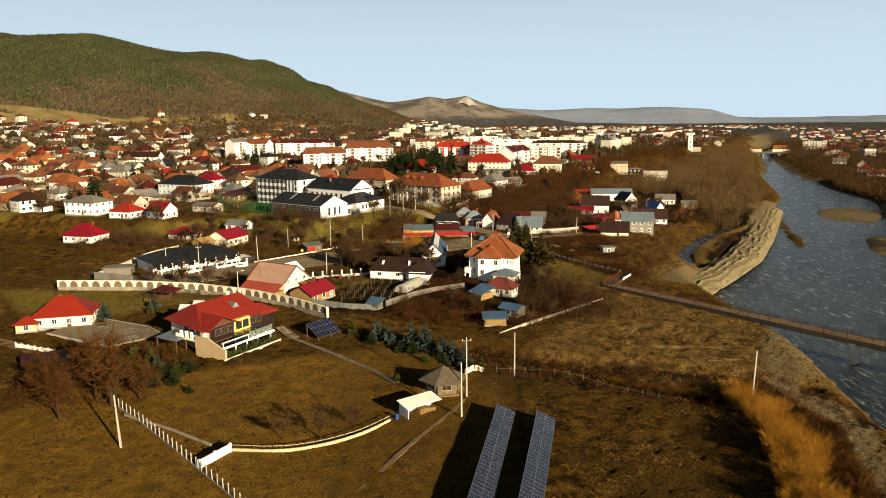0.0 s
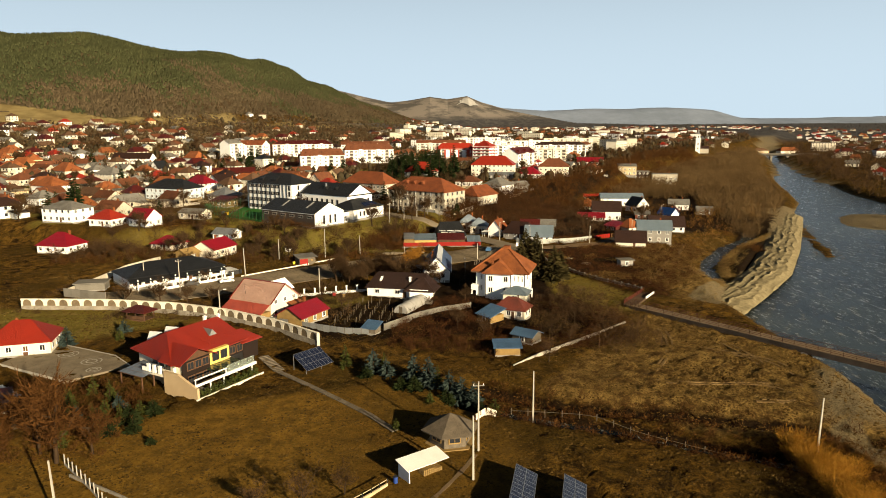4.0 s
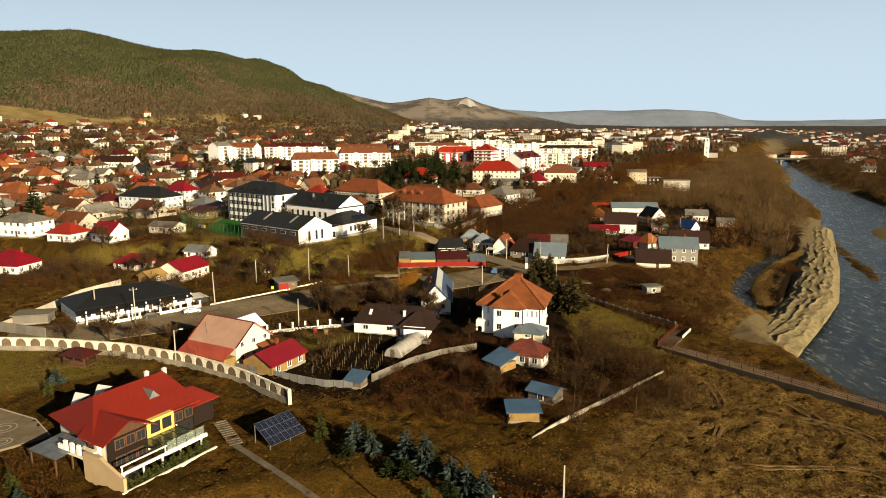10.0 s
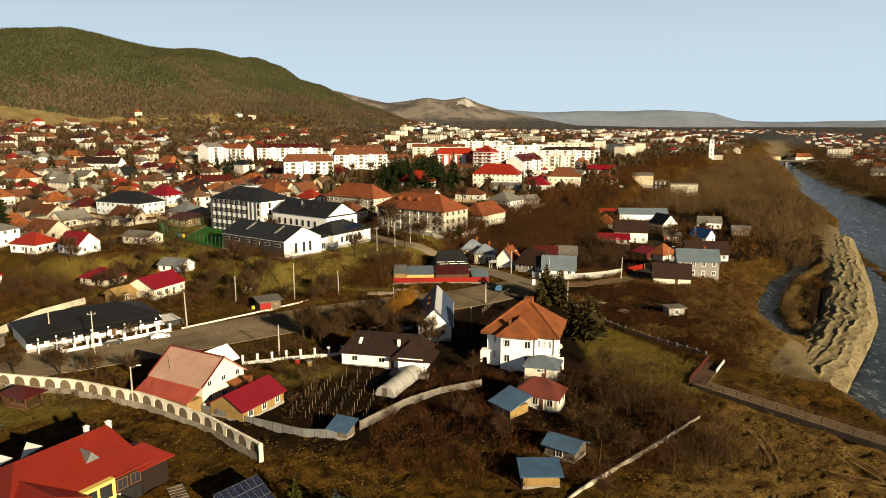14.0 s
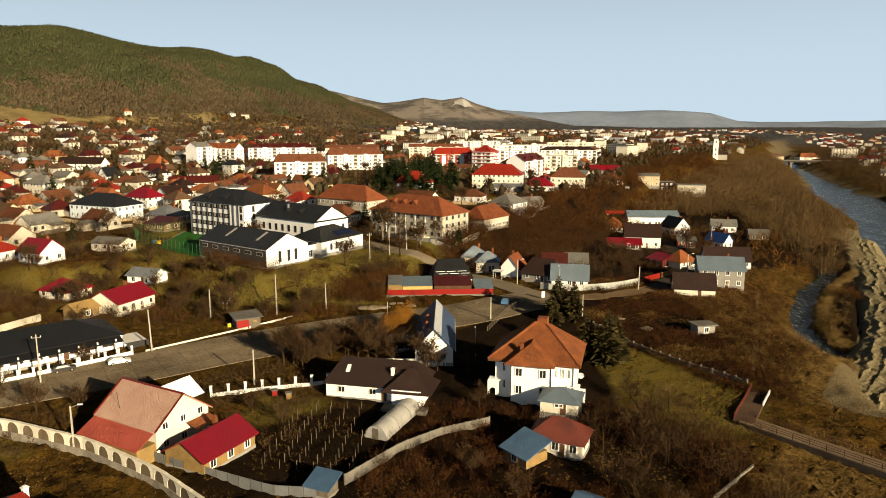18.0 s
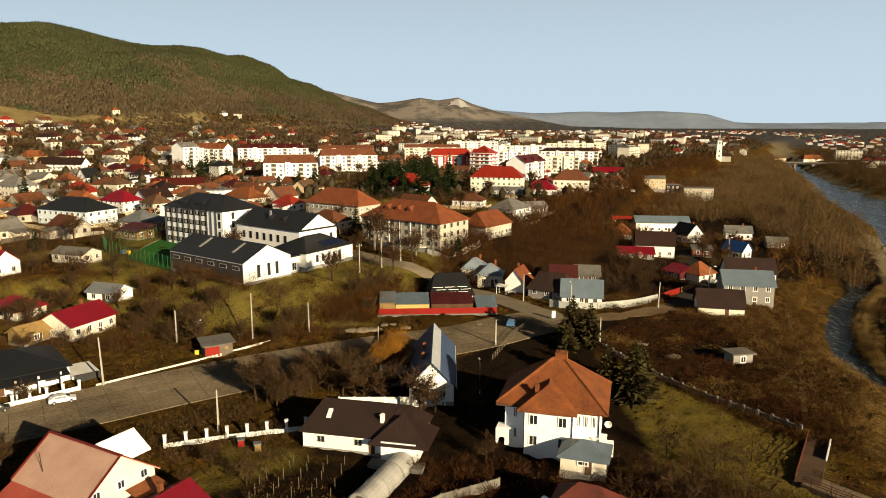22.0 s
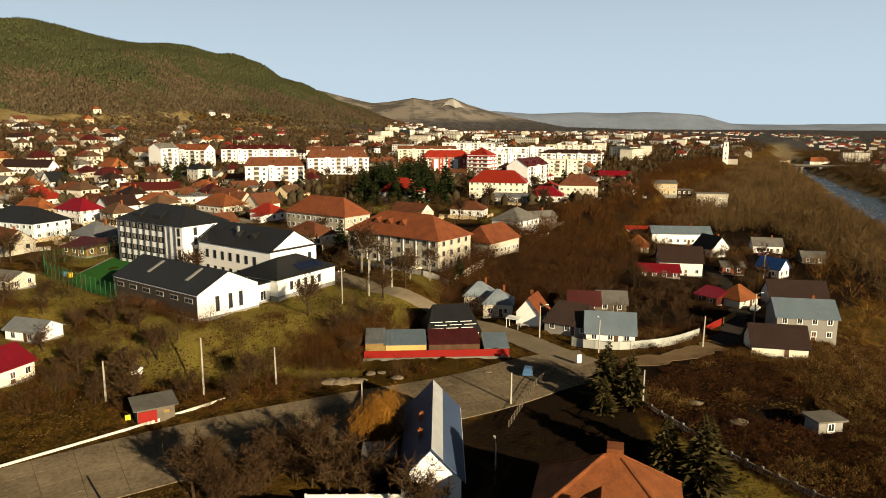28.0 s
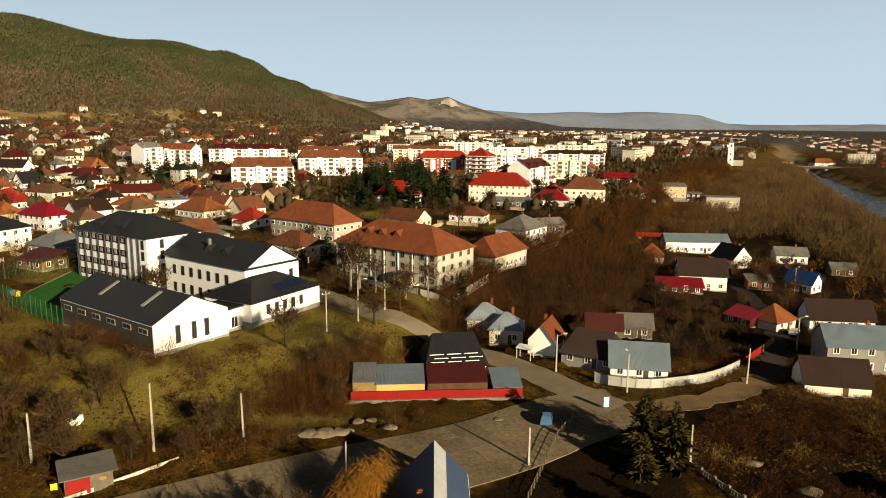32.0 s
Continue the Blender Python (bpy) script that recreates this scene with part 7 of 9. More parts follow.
# arched garden wall
def arch_bay(w_, h0, h1, r, n_=10):
    """A white wall bay with a round-headed opening, 0.3 thick."""
    s = Shape()
    t = 0.15
    arc = [(-r, h0)] + [(-r * math.cos(math.pi * i / n_), h0 + 0.55 + r * math.sin(math.pi * i / n_)) for i in range(n_ + 1)] + [(r, h0)]
    for y in (-t, t):
        o = len(s.v)
        s.v += [(x, y, z) for x, z in arc]
        top = [(-w_ / 2, y, h1), (w_ / 2, y, h1), (-w_ / 2, y, h0), (w_ / 2, y, h0)]
        s.v += top
        k = len(arc)
        tl, tr, bl, br = o + k, o + k + 1, o + k + 2, o + k + 3
        half = k // 2
        fs = [(bl, o, tl)] + [(o + i, o + i + 1, tl) for i in range(half)] + [(o + half, tr, tl)] + [(o + i, o + i + 1, tr) for i in range(half, k - 1)] + [(o + k - 1, br, tr)]
        s.f += fs if y < 0 else [f[::-1] for f in fs]
        s.m += [0] * len(fs)
    k = len(arc) + 4
    s.f += [(i, i + k, i + 1 + k, i + 1) for i in range(len(arc) - 1)]
    s.m += [0] * (len(arc) - 1)
    return s


GW = [(-25.4, 170.2), (-36.8, 180.6), (-50.6, 189.8), (-66, 196.4), (-85, 200.4), (-112, 202)]
STEP = 3.3
bay_me = arch_bay(STEP, 1.0, 2.75, 1.15).mesh("arch_bay", M_CREAM)
fill_me = Shape().box(0, 0.02, 0.9, 2.5, 0.12, 1.75).mesh("infill", mat("tan_stone_infill", (0.17, 0.13, 0.085), (0.10, 0.078, 0.05), 0.9, 1, 6, 0.6))
base_me = Shape().box(0, 0, -1.6, STEP, 0.42, 2.6).mesh("stone_base", M_STONE)
cope_me = Shape().box(0, 0, 2.75, STEP + 0.02, 0.5, 0.14).mesh("coping", M_CREAM)
gw = thing("garden_wall", *GW[0], gz(*GW[0]), 0, "white garden wall with round stone-filled arches", "wall")
gp = offsets(GW, STEP)
for (x, y, a), (x2, y2, _) in zip(gp, gp[1:]):
    aa = math.atan2(y2 - y, x2 - x)
    q = ((x + x2) / 2 - GW[0][0], (y + y2) / 2 - GW[0][1], gz((x + x2) / 2, (y + y2) / 2) - gz(*GW[0]) + 0.1, aa)
    bay = part("arch_bay", bay_me, gw, "", *q)
    part("infill", fill_me, bay, "tan rubble stone infill")
    part("stone_base", base_me, gw, "rough grey stone base", *q)
    part("coping", cope_me, gw, "", *q)
part("end_pillar", Shape().box(0, 0, -1.5, 0.55, 0.55, 4.4).mesh("end_pillar", M_CREAM), gw)

white_post = Shape().box(0, 0, -0.3, 0.45, 0.45, 2.2).box(0, 0, 1.9, 0.58, 0.58, 0.12).mesh("post", M_WPAINT)
run_fence("roadside_fence", [(-39, 211.5), (-31.4, 214), (-17.5, 217.4)], 3.0, "low white wall with square white pillars", bar(3.0, 0.2, 0.6, M_WPAINT), white_post)
run_fence("timber_fence", [(-16, 217), (-4.4, 224.2)], 2.0, "orange-brown timber board fence", bar(1.96, 0.08, 1.5, mat("orange_timber", (0.2664, 0.1036, 0.037), (0.1924, 0.074, 0.0296), 0.8, 1, 8, 0.3)), bar(0.14, 0.14, 1.7, M_WOOD, "post"))
run_fence("white_lane_fence", soft_line([(32.6, 284.6), (35, 282.4), (41.6, 280.6), (51, 283.2), (57, 286.9), (64.5, 294)], 2), 2.5, "curving pale concrete panel fence", bar(2.5, 0.15, 1.7, M_PANEL), bar(0.25, 0.25, 1.8, M_PANEL, "post"))
run_fence("red_lane_fence", [(64.5, 294), (74, 305)], 2.0, "red painted board fence", bar(1.98, 0.08, 1.6, M_REDPAINT), bar(0.12, 0.12, 1.7, M_WOOD, "post"))
run_fence("orange_lane_fence", [(74.5, 305.5), (83, 316)], 2.0, "ochre painted board fence", bar(1.98, 0.08, 1.6, mat("ochre_paint", (0.407, 0.185, 0.0444), None, 0.6)), bar(0.12, 0.12, 1.7, M_WOOD, "post"))
bal = Shape().box(0, 0, 0.15, 2.3, 0.14, 0.12).box(0, 0, 0.85, 2.3, 0.2, 0.14)
for u in (-0.9, -0.45, 0, 0.45, 0.9):
    bal.box(u, 0, 0.2, 0.2, 0.12, 0.7)
run_fence("concrete_balustrade", [(33, 262), (37, 255), (39, 249.7), (45, 235.5), (51.6, 225), (57.5, 218), (60.5, 213.4)], 2.4, "weathered concrete balustrade fence", bal.mesh("panel", M_CONC), bar(0.34, 0.34, 1.25, M_CONC, "post"))
run_fence("concrete_wall", [(16.5, 155.5), (22, 161.6), (36, 174), (49, 185.8)], 3.0, "low pale concrete boundary wall", bar(3.0, 0.22, 0.55, mat("pale_wall_concrete", (0.407, 0.37, 0.3108), None, 0.9)), None, "wall")
run_fence("tin_fence", [(-47, 192.5), (-43.5, 190.2), (-36.5, 186), (-28, 181.9), (-21, 178.4), (-13, 177.5)], 2.0, "grey corrugated tin fence", bar(1.98, 0.06, 1.5, M_TIN), bar(0.1, 0.1, 1.6, M_GREYWOOD, "post"))
run_fence("orchard_wall", [(-11.5, 181), (-4, 190.4), (2, 195), (10.5, 199)], 2.2, "weathered pale concrete panel fence", bar(2.2, 0.14, 1.5, M_CONC), bar(0.2, 0.2, 1.6, M_CONC, "post"))
run_fence("white_yard_wall", [(-14.5, 225.8), (6, 225.4)], 2.6, "white panelled yard wall", bar(2.6, 0.14, 1.6, M_WPAINT), bar(0.22, 0.22, 1.7, M_WPAINT, "post"))
run_fence("curved_garden_wall", soft_line([(-29.8, 100.3), (-22, 99.4), (-16, 101.3), (-10.5, 104.9), (-6, 110.4)], 2), 1.6, "low cream garden wall with a dark rail", Shape().box(0, 0, -0.3, 1.6, 0.24, 0.75).box(0, 0, 0.95, 1.6, 0.08, 0.08).mesh("panel", M_OCHRE), bar(0.14, 0.14, 1.1, M_DARK, "post"))
run_fence("wire_fence", [(-54.5, 117.5), (-47, 110), (-40, 102.3), (-32.8, 94.4), (-27, 88), (-20, 80)], 1.7, "wire fence on pale concrete posts", Shape().box(0, 0, 0.3, 1.7, 0.03, 0.03).box(0, 0, 1.2, 1.7, 0.03, 0.03).box(0, 0, -0.2, 1.7, 0.18, 0.35).mesh("panel", M_GREY), bar(0.14, 0.14, 1.7, M_POLE, "post"))
run_fence("hedge_wall", [(-52, 114), (-42, 108), (-32, 101)], 2.0, "low rough stone wall", bar(2.0, 0.25, 0.35, M_STONE))
run_fence("white_gate_wall", [(-33, 94.8), (-29.8, 100.2)], 3.0, "white panel wall beside the gate", bar(3.0, 0.16, 1.35, M_WPAINT), bar(0.3, 0.3, 1.5, M_WPAINT, "post"))
run_fence("red_garden_fence", [(7.2, 130.8), (11.8, 137)], 1.6, "red and cream garden fence", Shape().box(0, 0, 0.5, 1.6, 0.08, 0.7).box(0, 0, -0.2, 1.6, 0.25, 0.7).mesh("panel", M_CREAM), bar(0.2, 0.2, 1.2, M_WOOD, "post"))
run_fence("ditch_fence", [(14, 137.5), (27.4, 133.2), (40, 124), (50, 117)], 3.0, "rough post and rail fence", Shape().box(0, 0, 0.8, 3, 0.06, 0.06).mesh("panel", M_GREYWOOD), bar(0.12, 0.12, 1.3, M_GREYWOOD, "post"))
run_fence("hospital_fence", [(8, 321), (0, 323), (-10, 331), (-20, 339)], 2.5, "dark grey railing of the hospital", Shape().box(0, 0, 0, 2.5, 0.06, 1.3).box(0, 0, -0.3, 2.5, 0.3, 0.5).mesh("panel", M_GREY), bar(0.2, 0.2, 1.5, M_GREY, "post"))
run_fence("hospital_side_wall", [(9, 322), (14, 331), (20, 341)], 2.5, "crumbling cream plaster wall", bar(2.5, 0.25, 1.8, M_CREAM), bar(0.3, 0.3, 2.0, M_CREAM, "post"))
run_fence("restaurant_wall", [(-104.5, 216), (-99.5, 245), (-92, 257)], 3.0, "tall pale boundary wall", bar(3.0, 0.2, 1.8, M_BEIGE))
run_fence("restaurant_front_wall", [(-104.5, 214.5), (-88, 208.5)], 3.0, "tall pale block wall", bar(3.0, 0.25, 2.4, M_CONC))
run_fence("restaurant_fence", [(-80.3, 218.6), (-75.8, 222), (-70, 227), (-61, 234)], 2.6, "white fence with pillars and flower boxes", bar(2.6, 0.12, 0.9, M_WPAINT), white_post)
run_fence("kerb_wall", [(-60, 235.2), (-52, 241.5), (-44, 247.8), (-32.6, 257.8)], 2.5, "low cream kerb wall along the road", bar(2.5, 0.25, 0.35, M_CREAM), None, "kerb")
run_fence("garden_rail", [(-92, 151), (-80, 146), (-74, 141)], 2.0, "white arched garden rail", Shape().box(0, 0, 0.1, 1.8, 0.08, 0.9).mesh("panel", M_WPAINT), bar(0.2, 0.2, 1.2, M_WPAINT, "post"))
run_fence("car_park_rail", [(14, 246), (21, 262), (26, 270)], 1.6, "dark grey wire fence on thin posts", Shape().box(0, 0, 0.25, 1.6, 0.04, 0.05).box(0, 0, 0.7, 1.6, 0.04, 0.05).box(0, 0, 1.15, 1.6, 0.05, 0.06).mesh("panel", M_GREYWOOD), bar(0.12, 0.12, 1.35, M_GREYWOOD, "post"))


# ---- poles ----
def utility_pole(x, y, h, arm=True, lamp=False, rz=0.0, lean=0.0, label="tapered concrete power pole with a cross-arm"):
    t = thing("utility_pole", x, y, gz(x, y), rz, label, "pole", "power poles")
    t.rotation_euler[1] = radians(lean)
    part("shaft", Shape().box(0, 0, -0.5, 0.3, 0.26, h + 0.5, taper=0.6).mesh("shaft", M_POLE), t)
    if arm:
        part("cross_arm", Shape().box(0, 0, h - 0.7, 1.7, 0.12, 0.12).mesh("cross_arm", M_GREY), t)
        for u in (-0.75, 0, 0.75):
            part("insulator", Shape().tube((u, 0, h - 0.58), (u, 0, h - 0.3), 0.07, 0.05, 6).mesh("insulator", M_WPAINT), t)
    if lamp:
        part("lamp_arm", Shape().tube((0, 0, h - 0.3), (1.3, 0, h + 0.25), 0.05, 0.04, 6).mesh("lamp_arm", M_GREY), t)
        part("lamp_head", Shape().box(1.5, 0, h + 0.17, 0.7, 0.28, 0.14).mesh("lamp_head", M_WPAINT), t)
    return t


for x, y, h, arm, lamp, rz, lean in ((5.7, 111.4, 9.6, 0, 0, 10, 0), (7.0, 120, 11.2, 1, 0, 5, 0), (17.1, 132.1, 9.4, 0, 0, 0, 0), (58.6, 118.8, 8.8, 0, 0, 0, 1.5), (-47.4, 102, 8.6, 0, 0, 0, -2),
                                     (-53.3, 190.9, 7.6, 0, 1, 0, 0), (-73.1, 218.5, 9.6, 1, 0, 20, 0), (-85.7, 224.5, 8.0, 0, 0, 0, 0), (-58.6, 235.2, 9.2, 0, 0, 0, -1.5), (-52.7, 257, 7.2, 0, 0, 0, 0), (-37.3, 260, 10, 0, 0, 0, 0),
                                     (-25.5, 263.5, 7.0, 0, 0, 0, -1), (-32.4, 216.5, 7.0, 0, 0, 0, 0), (15.5, 254.5, 5.6, 0, 0, 0, 0), (10.1, 230.4, 5.8, 0, 1, 90, 0), (26.5, 289.6, 7.2, 0, 1, 0, 0), (36.9, 279.4, 7.0, 0, 1, 90, 0),
                                     (60.6, 284.2, 6.8, 0, 0, 0, 1), (84, 309, 7.5, 0, 1, 0, 0), (114.5, 365, 8, 0, 1, 30, 0), (-9.3, 251.6, 5.4, 0, 0, 0, 0), (-16.8, 294, 8.0, 1, 0, 40, 0), (-11.3, 301, 8.5, 0, 1, 0, 0), (-6.3, 309, 6.5, 0, 0, 0, 0), (37.5, 253, 6.5, 0, 0, 0, 0)):
    utility_pole(x, y, h, arm, lamp, rz, lean, "tapered concrete power pole with a cross-arm" if arm else ("concrete street lamp pole with one arm" if lamp else "plain tapered pale concrete pole"))


# ---- solar arrays in the field ----
M_ALU = mat("aluminium_frame", (0.30, 0.31, 0.32), None, 0.35, metal=0.6)
cell = Shape().box(0, 0, 0, 1.62, 0.96, 0.04).mesh("solar_panel", M_PV)
rim_ = Shape()
for u in (-0.82, 0.82):
    rim_.box(u, 0, 0, 0.035, 1.0, 0.055)
for v in (-0.49, 0.49):
    rim_.box(0, v, 0, 1.64, 0.03, 0.055)
for v in (-0.16, 0.16):
    rim_.box(0, v, 0.042, 1.6, 0.012, 0.004)
rim_me = rim_.mesh("panel_frame", M_ALU)


def solar_array(x0, y0, x1, y1, across, z, tilt, label, n_rows):
    a = math.atan2(y1 - y0, x1 - x0)
    L = math.hypot(x1 - x0, y1 - y0)
    t = thing("solar_array", x0, y0, gz(x0, y0), math.degrees(a) - 90, label, "solar panels")
    c, s = math.cos(tilt), math.sin(tilt)
    for i in range(int(L)):
        for k in range(across):
            u = (k + 0.5) * 1.66
            ob = part("solar_panel", cell, t, "", u * c, i * 1.0 + 0.5, z + (across * 1.66 - u) * s)
            ob.rotation_euler = (0, tilt, 0)
            part("panel_frame", rim_me, ob, "thin aluminium frame")
    for i in range(0, int(L) + 1, 4):
        part("leg", Shape().box(0.3 * c, 0, -0.4, 0.1, 0.1, z + across * 1.6 * s + 0.3).mesh("leg", M_ALU), t, "", 0, i, 0)
        part("leg", Shape().box(across * 1.55 * c, 0, -0.4, 0.1, 0.1, z + 0.45).mesh("leg", M_ALU), t, "", 0, i, 0)
    return t


solar_array(3.4, 74, 11.9, 112.5, 2, 0.8, radians(24), "long tilted array of dark solar panels", 2)
solar_array(9.8, 74, 18.2, 109.5, 2, 0.8, radians(24), "second long tilted solar panel array", 2)
ta = math.radians(40)
solar_array(-28.2, 155.6, -23.4, 161.4, 3, 0.6, radians(30), "garden table of blue-black solar panels", 1)


# ---- the villa with the red roof ----
def villa():
    t = thing("villa", -42.5, 140.2, gz(-42.5, 140.2) - 0.1, 58.8, "modern cream villa with a bright red metal roof and glazed terrace", "house")
    part("lower_wall", Shape().prism([(1.6, 7.2), (2.2, 7.2), (4.6, 20), (4.0, 20)], -1, 3.0).mesh("lower_wall", mat("sand_plaster", (0.44, 0.33, 0.2), (0.36, 0.27, 0.165), 0.85)), t, "sand-coloured lower wall")
    part("wall", Shape().prism([(3, 7), (19.5, 9), (19.5, 22.8), (5.2, 22.8), (2.4, 9), (3, 9)], -1, 5.3).mesh("wall", M_CREAM), t)
    part("side_wall", Shape().add([(0.2, 0, -0.6), (0.2, 9, -0.6), (0.2, 9, 4.2), (0.2, 5.2, 4.2), (0.2, 3.2, 3.4), (0.2, 0.4, 2.4), (0.2, 0, 2.4), (0.7, 0, -0.6), (0.7, 9, -0.6), (0.7, 9, 4.2), (0.7, 5.2, 4.2), (0.7, 3.2, 3.4), (0.7, 0.4, 2.4), (0.7, 0, 2.4)],
                                  [(6, 5, 4, 3, 2, 1, 0), (7, 8, 9, 10, 11, 12, 13)] + [(i, (i + 1) % 7, 7 + (i + 1) % 7, 7 + i) for i in range(7)]).mesh("side_wall", mat("sand_plaster", (0.444, 0.3478, 0.2294), (0.37, 0.2886, 0.1924), 0.85)), t, "sand-coloured raking side wall")
    part("cladding", Shape().box(6.0, 6.9, -0.3, 6.6, 0.16, 5.6).mesh("cladding", mat("dark_timber_cladding", (0.014, 0.008, 0.006), None, 0.8)), t, "dark brown timber facade cladding")
    # near-black panel added in place of the shade below the terrace
    part("under_terrace", Shape().box(14.2, 8.75, -0.3, 10.4, 0.3, 2.8).mesh("under_terrace", M_DARK), t, "dark panel for the shaded void under the terrace")
    part("upper_cladding", Shape().box(17.2, 8.5, 2.6, 4.6, 0.7, 2.6).mesh("upper_cladding", mat("dark_timber_cladding", (0.014, 0.008, 0.006), None, 0.8)), t, "dark brown upper cladding")
    part("bay_wall", Shape().box(12.4, 8.1, 2.6, 5.0, 1.0, 2.75).mesh("bay_wall", mat("bright_yellow_plaster", (0.62, 0.45, 0.12), (0.52, 0.37, 0.10), 0.85)), t, "bright yellow plaster bay")
    vw = window_mesh(1.5, 1.5, M_WOOD)
    for u in (4.6, 6.4, 8.2):
        for z in (1.5, 4.2):
            put_window(t, vw, u, 6.8, z, 0)
    put_window(t, window_mesh(1.5, 1.6, M_DARK), 11.4, 7.59, 4.0, 0)
    put_window(t, window_mesh(1.5, 1.6, M_DARK), 13.5, 7.59, 4.0, 0)
    for u in (16.2, 18.2):
        put_window(t, vw, u, 8.14, 3.8, 0)
    for v in (10.5, 13, 15.5):
        put_window(t, vw, 2.35 + 0.203 * (v - 9), v, 4.0, -math.pi / 2)
    # roof planes
    z0, z1 = 5.1, 8.9
    r = Shape()
    A, B, C, D, E, F = (1.2, 8.0, z0), (20.6, 8.0, z0), (20.6, 24.2, z0), (4.3, 24.2, z0), (7.0, 16.2, z1), (20.0, 16.2, z1)
    for f in ((A, B, F, E), (B, C, F), (C, D, E, F), (D, A, E)):
        r.slab(f, 0.18)
    part("roof", r.mesh("roof", M_RED), t)
    g_ = Shape()
    P0, P1, P2, P3, P4, P5 = (1.4, 5.9, 5.2), (10.6, 5.9, 5.2), (6.0, 5.9, 7.5), (1.4, 12, 5.3), (10.6, 12, 5.3), (6.0, 14, 7.6)
    g_.slab((P0, P2, P5, P3)[::-1], 0.18)
    g_.slab((P2, P1, P4, P5)[::-1], 0.18)
    part("front_gable_roof", g_.mesh("front_gable_roof", M_RED), t)
    part("gable_infill", Shape().add([(2.2, 6.95, 5.2), (9.8, 6.95, 5.2), (6.0, 6.95, 7.1), (2.2, 7.1, 5.2), (9.8, 7.1, 5.2), (6.0, 7.1, 7.1)], [(0, 1, 2), (5, 4, 3), (0, 3, 4, 1)]).mesh("gable_infill", M_WOOD), t)
    e = Shape()
    for f in (((18.5, 7.6, 4.6), (24.5, 7.8, 4.4), (22.5, 12, 6.2), (18.5, 12, 6.2)), ((24.5, 7.8, 4.4), (24.5, 16.5, 4.4), (22.5, 12, 6.2)), ((24.5, 16.5, 4.4), (18.5, 16.5, 4.6), (18.5, 12, 6.2), (22.5, 12, 6.2))):
        e.slab(f, 0.16)
    part("wing_roof", e.mesh("wing_roof", M_RED), t)
    part("wing_wall", Shape().box(21.6, 12.2, -1, 4.2, 7.4, 5.5).mesh("wing_wall", mat("dark_timber_cladding", (0.014, 0.008, 0.006), None, 0.8)), t, "dark timber wing wall")
    for u, v, z in ((8.5, 23.4, 5.4), (12.5, 23.4, 5.4)):
        part("dormer", Shape().add([(u - 1.1, v, z), (u + 1.1, v, z), (u, v, z + 2.2), (u, v - 4, z + 2.6), (u - 1.1, v - 2, z + 1.2), (u + 1.1, v - 2, z + 1.2)], [(0, 2, 1), (0, 4, 3, 2), (1, 2, 3, 5)]).mesh("dormer", M_WHITE), t, "white triangular dormer gable")
    part("roof_window", Shape().add([(13.6, 11.6, 6.9), (15.6, 11.6, 6.9), (14.6, 11.8, 8.1), (14.6, 14.5, 8.1)], [(0, 1, 2), (0, 2, 3), (1, 3, 2)]).mesh("roof_window", M_TIN), t, "triangular glazed roof window")
    for u, v in ((20.2, 16.2), (17.6, 17.4)):
        part("chimney", chimney_mesh(1.6, M_WHITE), t, "white plastered chimney", u, v, 7.6)
    # terrace
    part("terrace_slab", Shape().box(11.9, 4.6, 2.25, 7.0, 7.0, 0.32).mesh("terrace_slab", glass_mat("green_terrace_glass", (0.035, 0.05, 0.03))), t, "green-tinted glass terrace floor")
    for u in (1.2, 4.4, 7.6, 10.8, 14.8):
        part("post", Shape().box(u, 1.3, -0.4, 0.22, 0.22, 2.7).mesh("post", M_WHITE), t)
    part("front_beam", Shape().box(4.6, 1.3, 2.2, 7.6, 0.3, 0.4).mesh("front_beam", M_WHITE), t)
    part("patio_floor", Shape().box(8, 4, -0.4, 15, 7.5, 0.45).mesh("patio_floor", M_CONC), t)
    part("handrail", Shape().box(4.6, 1.3, 3.5, 7.6, 0.2, 0.2).box(1.0, 1.3, 2.5, 0.15, 0.15, 1.1).box(8.2, 1.3, 2.5, 0.15, 0.15, 1.1).mesh("handrail", M_WHITE), t)
    gl = bpy.data.materials.new("clear_glass")
    gl.use_nodes = True
    gl.node_tree.nodes["Principled BSDF"].inputs["Transmission Weight"].default_value = 0.9
    gl.node_tree.nodes["Principled BSDF"].inputs["Base Color"].default_value = (0.62, 0.70, 0.66, 1)
    gl.node_tree.nodes["Principled BSDF"].inputs["Roughness"].default_value = 0.05
    for i in range(4):
        ob = part("glass_pane", Shape().box(9.3 + 1.75 * i, 1.25, 2.6, 1.68, 0.04, 1.5).mesh("glass_pane", gl), t, "clear terrace glass pane")
        ob.visible_shadow = False
    for i in range(5):
        part("glazing_bar", Shape().box(8.45 + 1.75 * i, 1.25, 2.55, 0.08, 0.08, 1.6).box(8.45 + 1.75 * i, 4.2, 2.58, 0.1, 6.2, 0.05).mesh("glazing_bar", M_DARK), t)
    part("white_beam", Shape().box(12, 1.2, 2.2, 7.6, 0.4, 0.55).mesh("white_beam", M_WHITE), t)
    part("balcony_arch", Shape().box(0.4, 10.2, 3.4, 0.35, 0.7, 1.5).box(0.4, 11.8, 3.4, 0.35, 0.7, 1.5).box(0.4, 13.4, 3.4, 0.35, 0.7, 1.5).box(0.4, 14.6, 3.4, 0.3, 1.2, 0.7).mesh("balcony_arch", M_WHITE), t, "white arched balcony parapet")
    part("balcony_slab", Shape().box(1.4, 12, 2.9, 2.2, 6, 0.5).mesh("balcony_slab", M_CREAM), t)
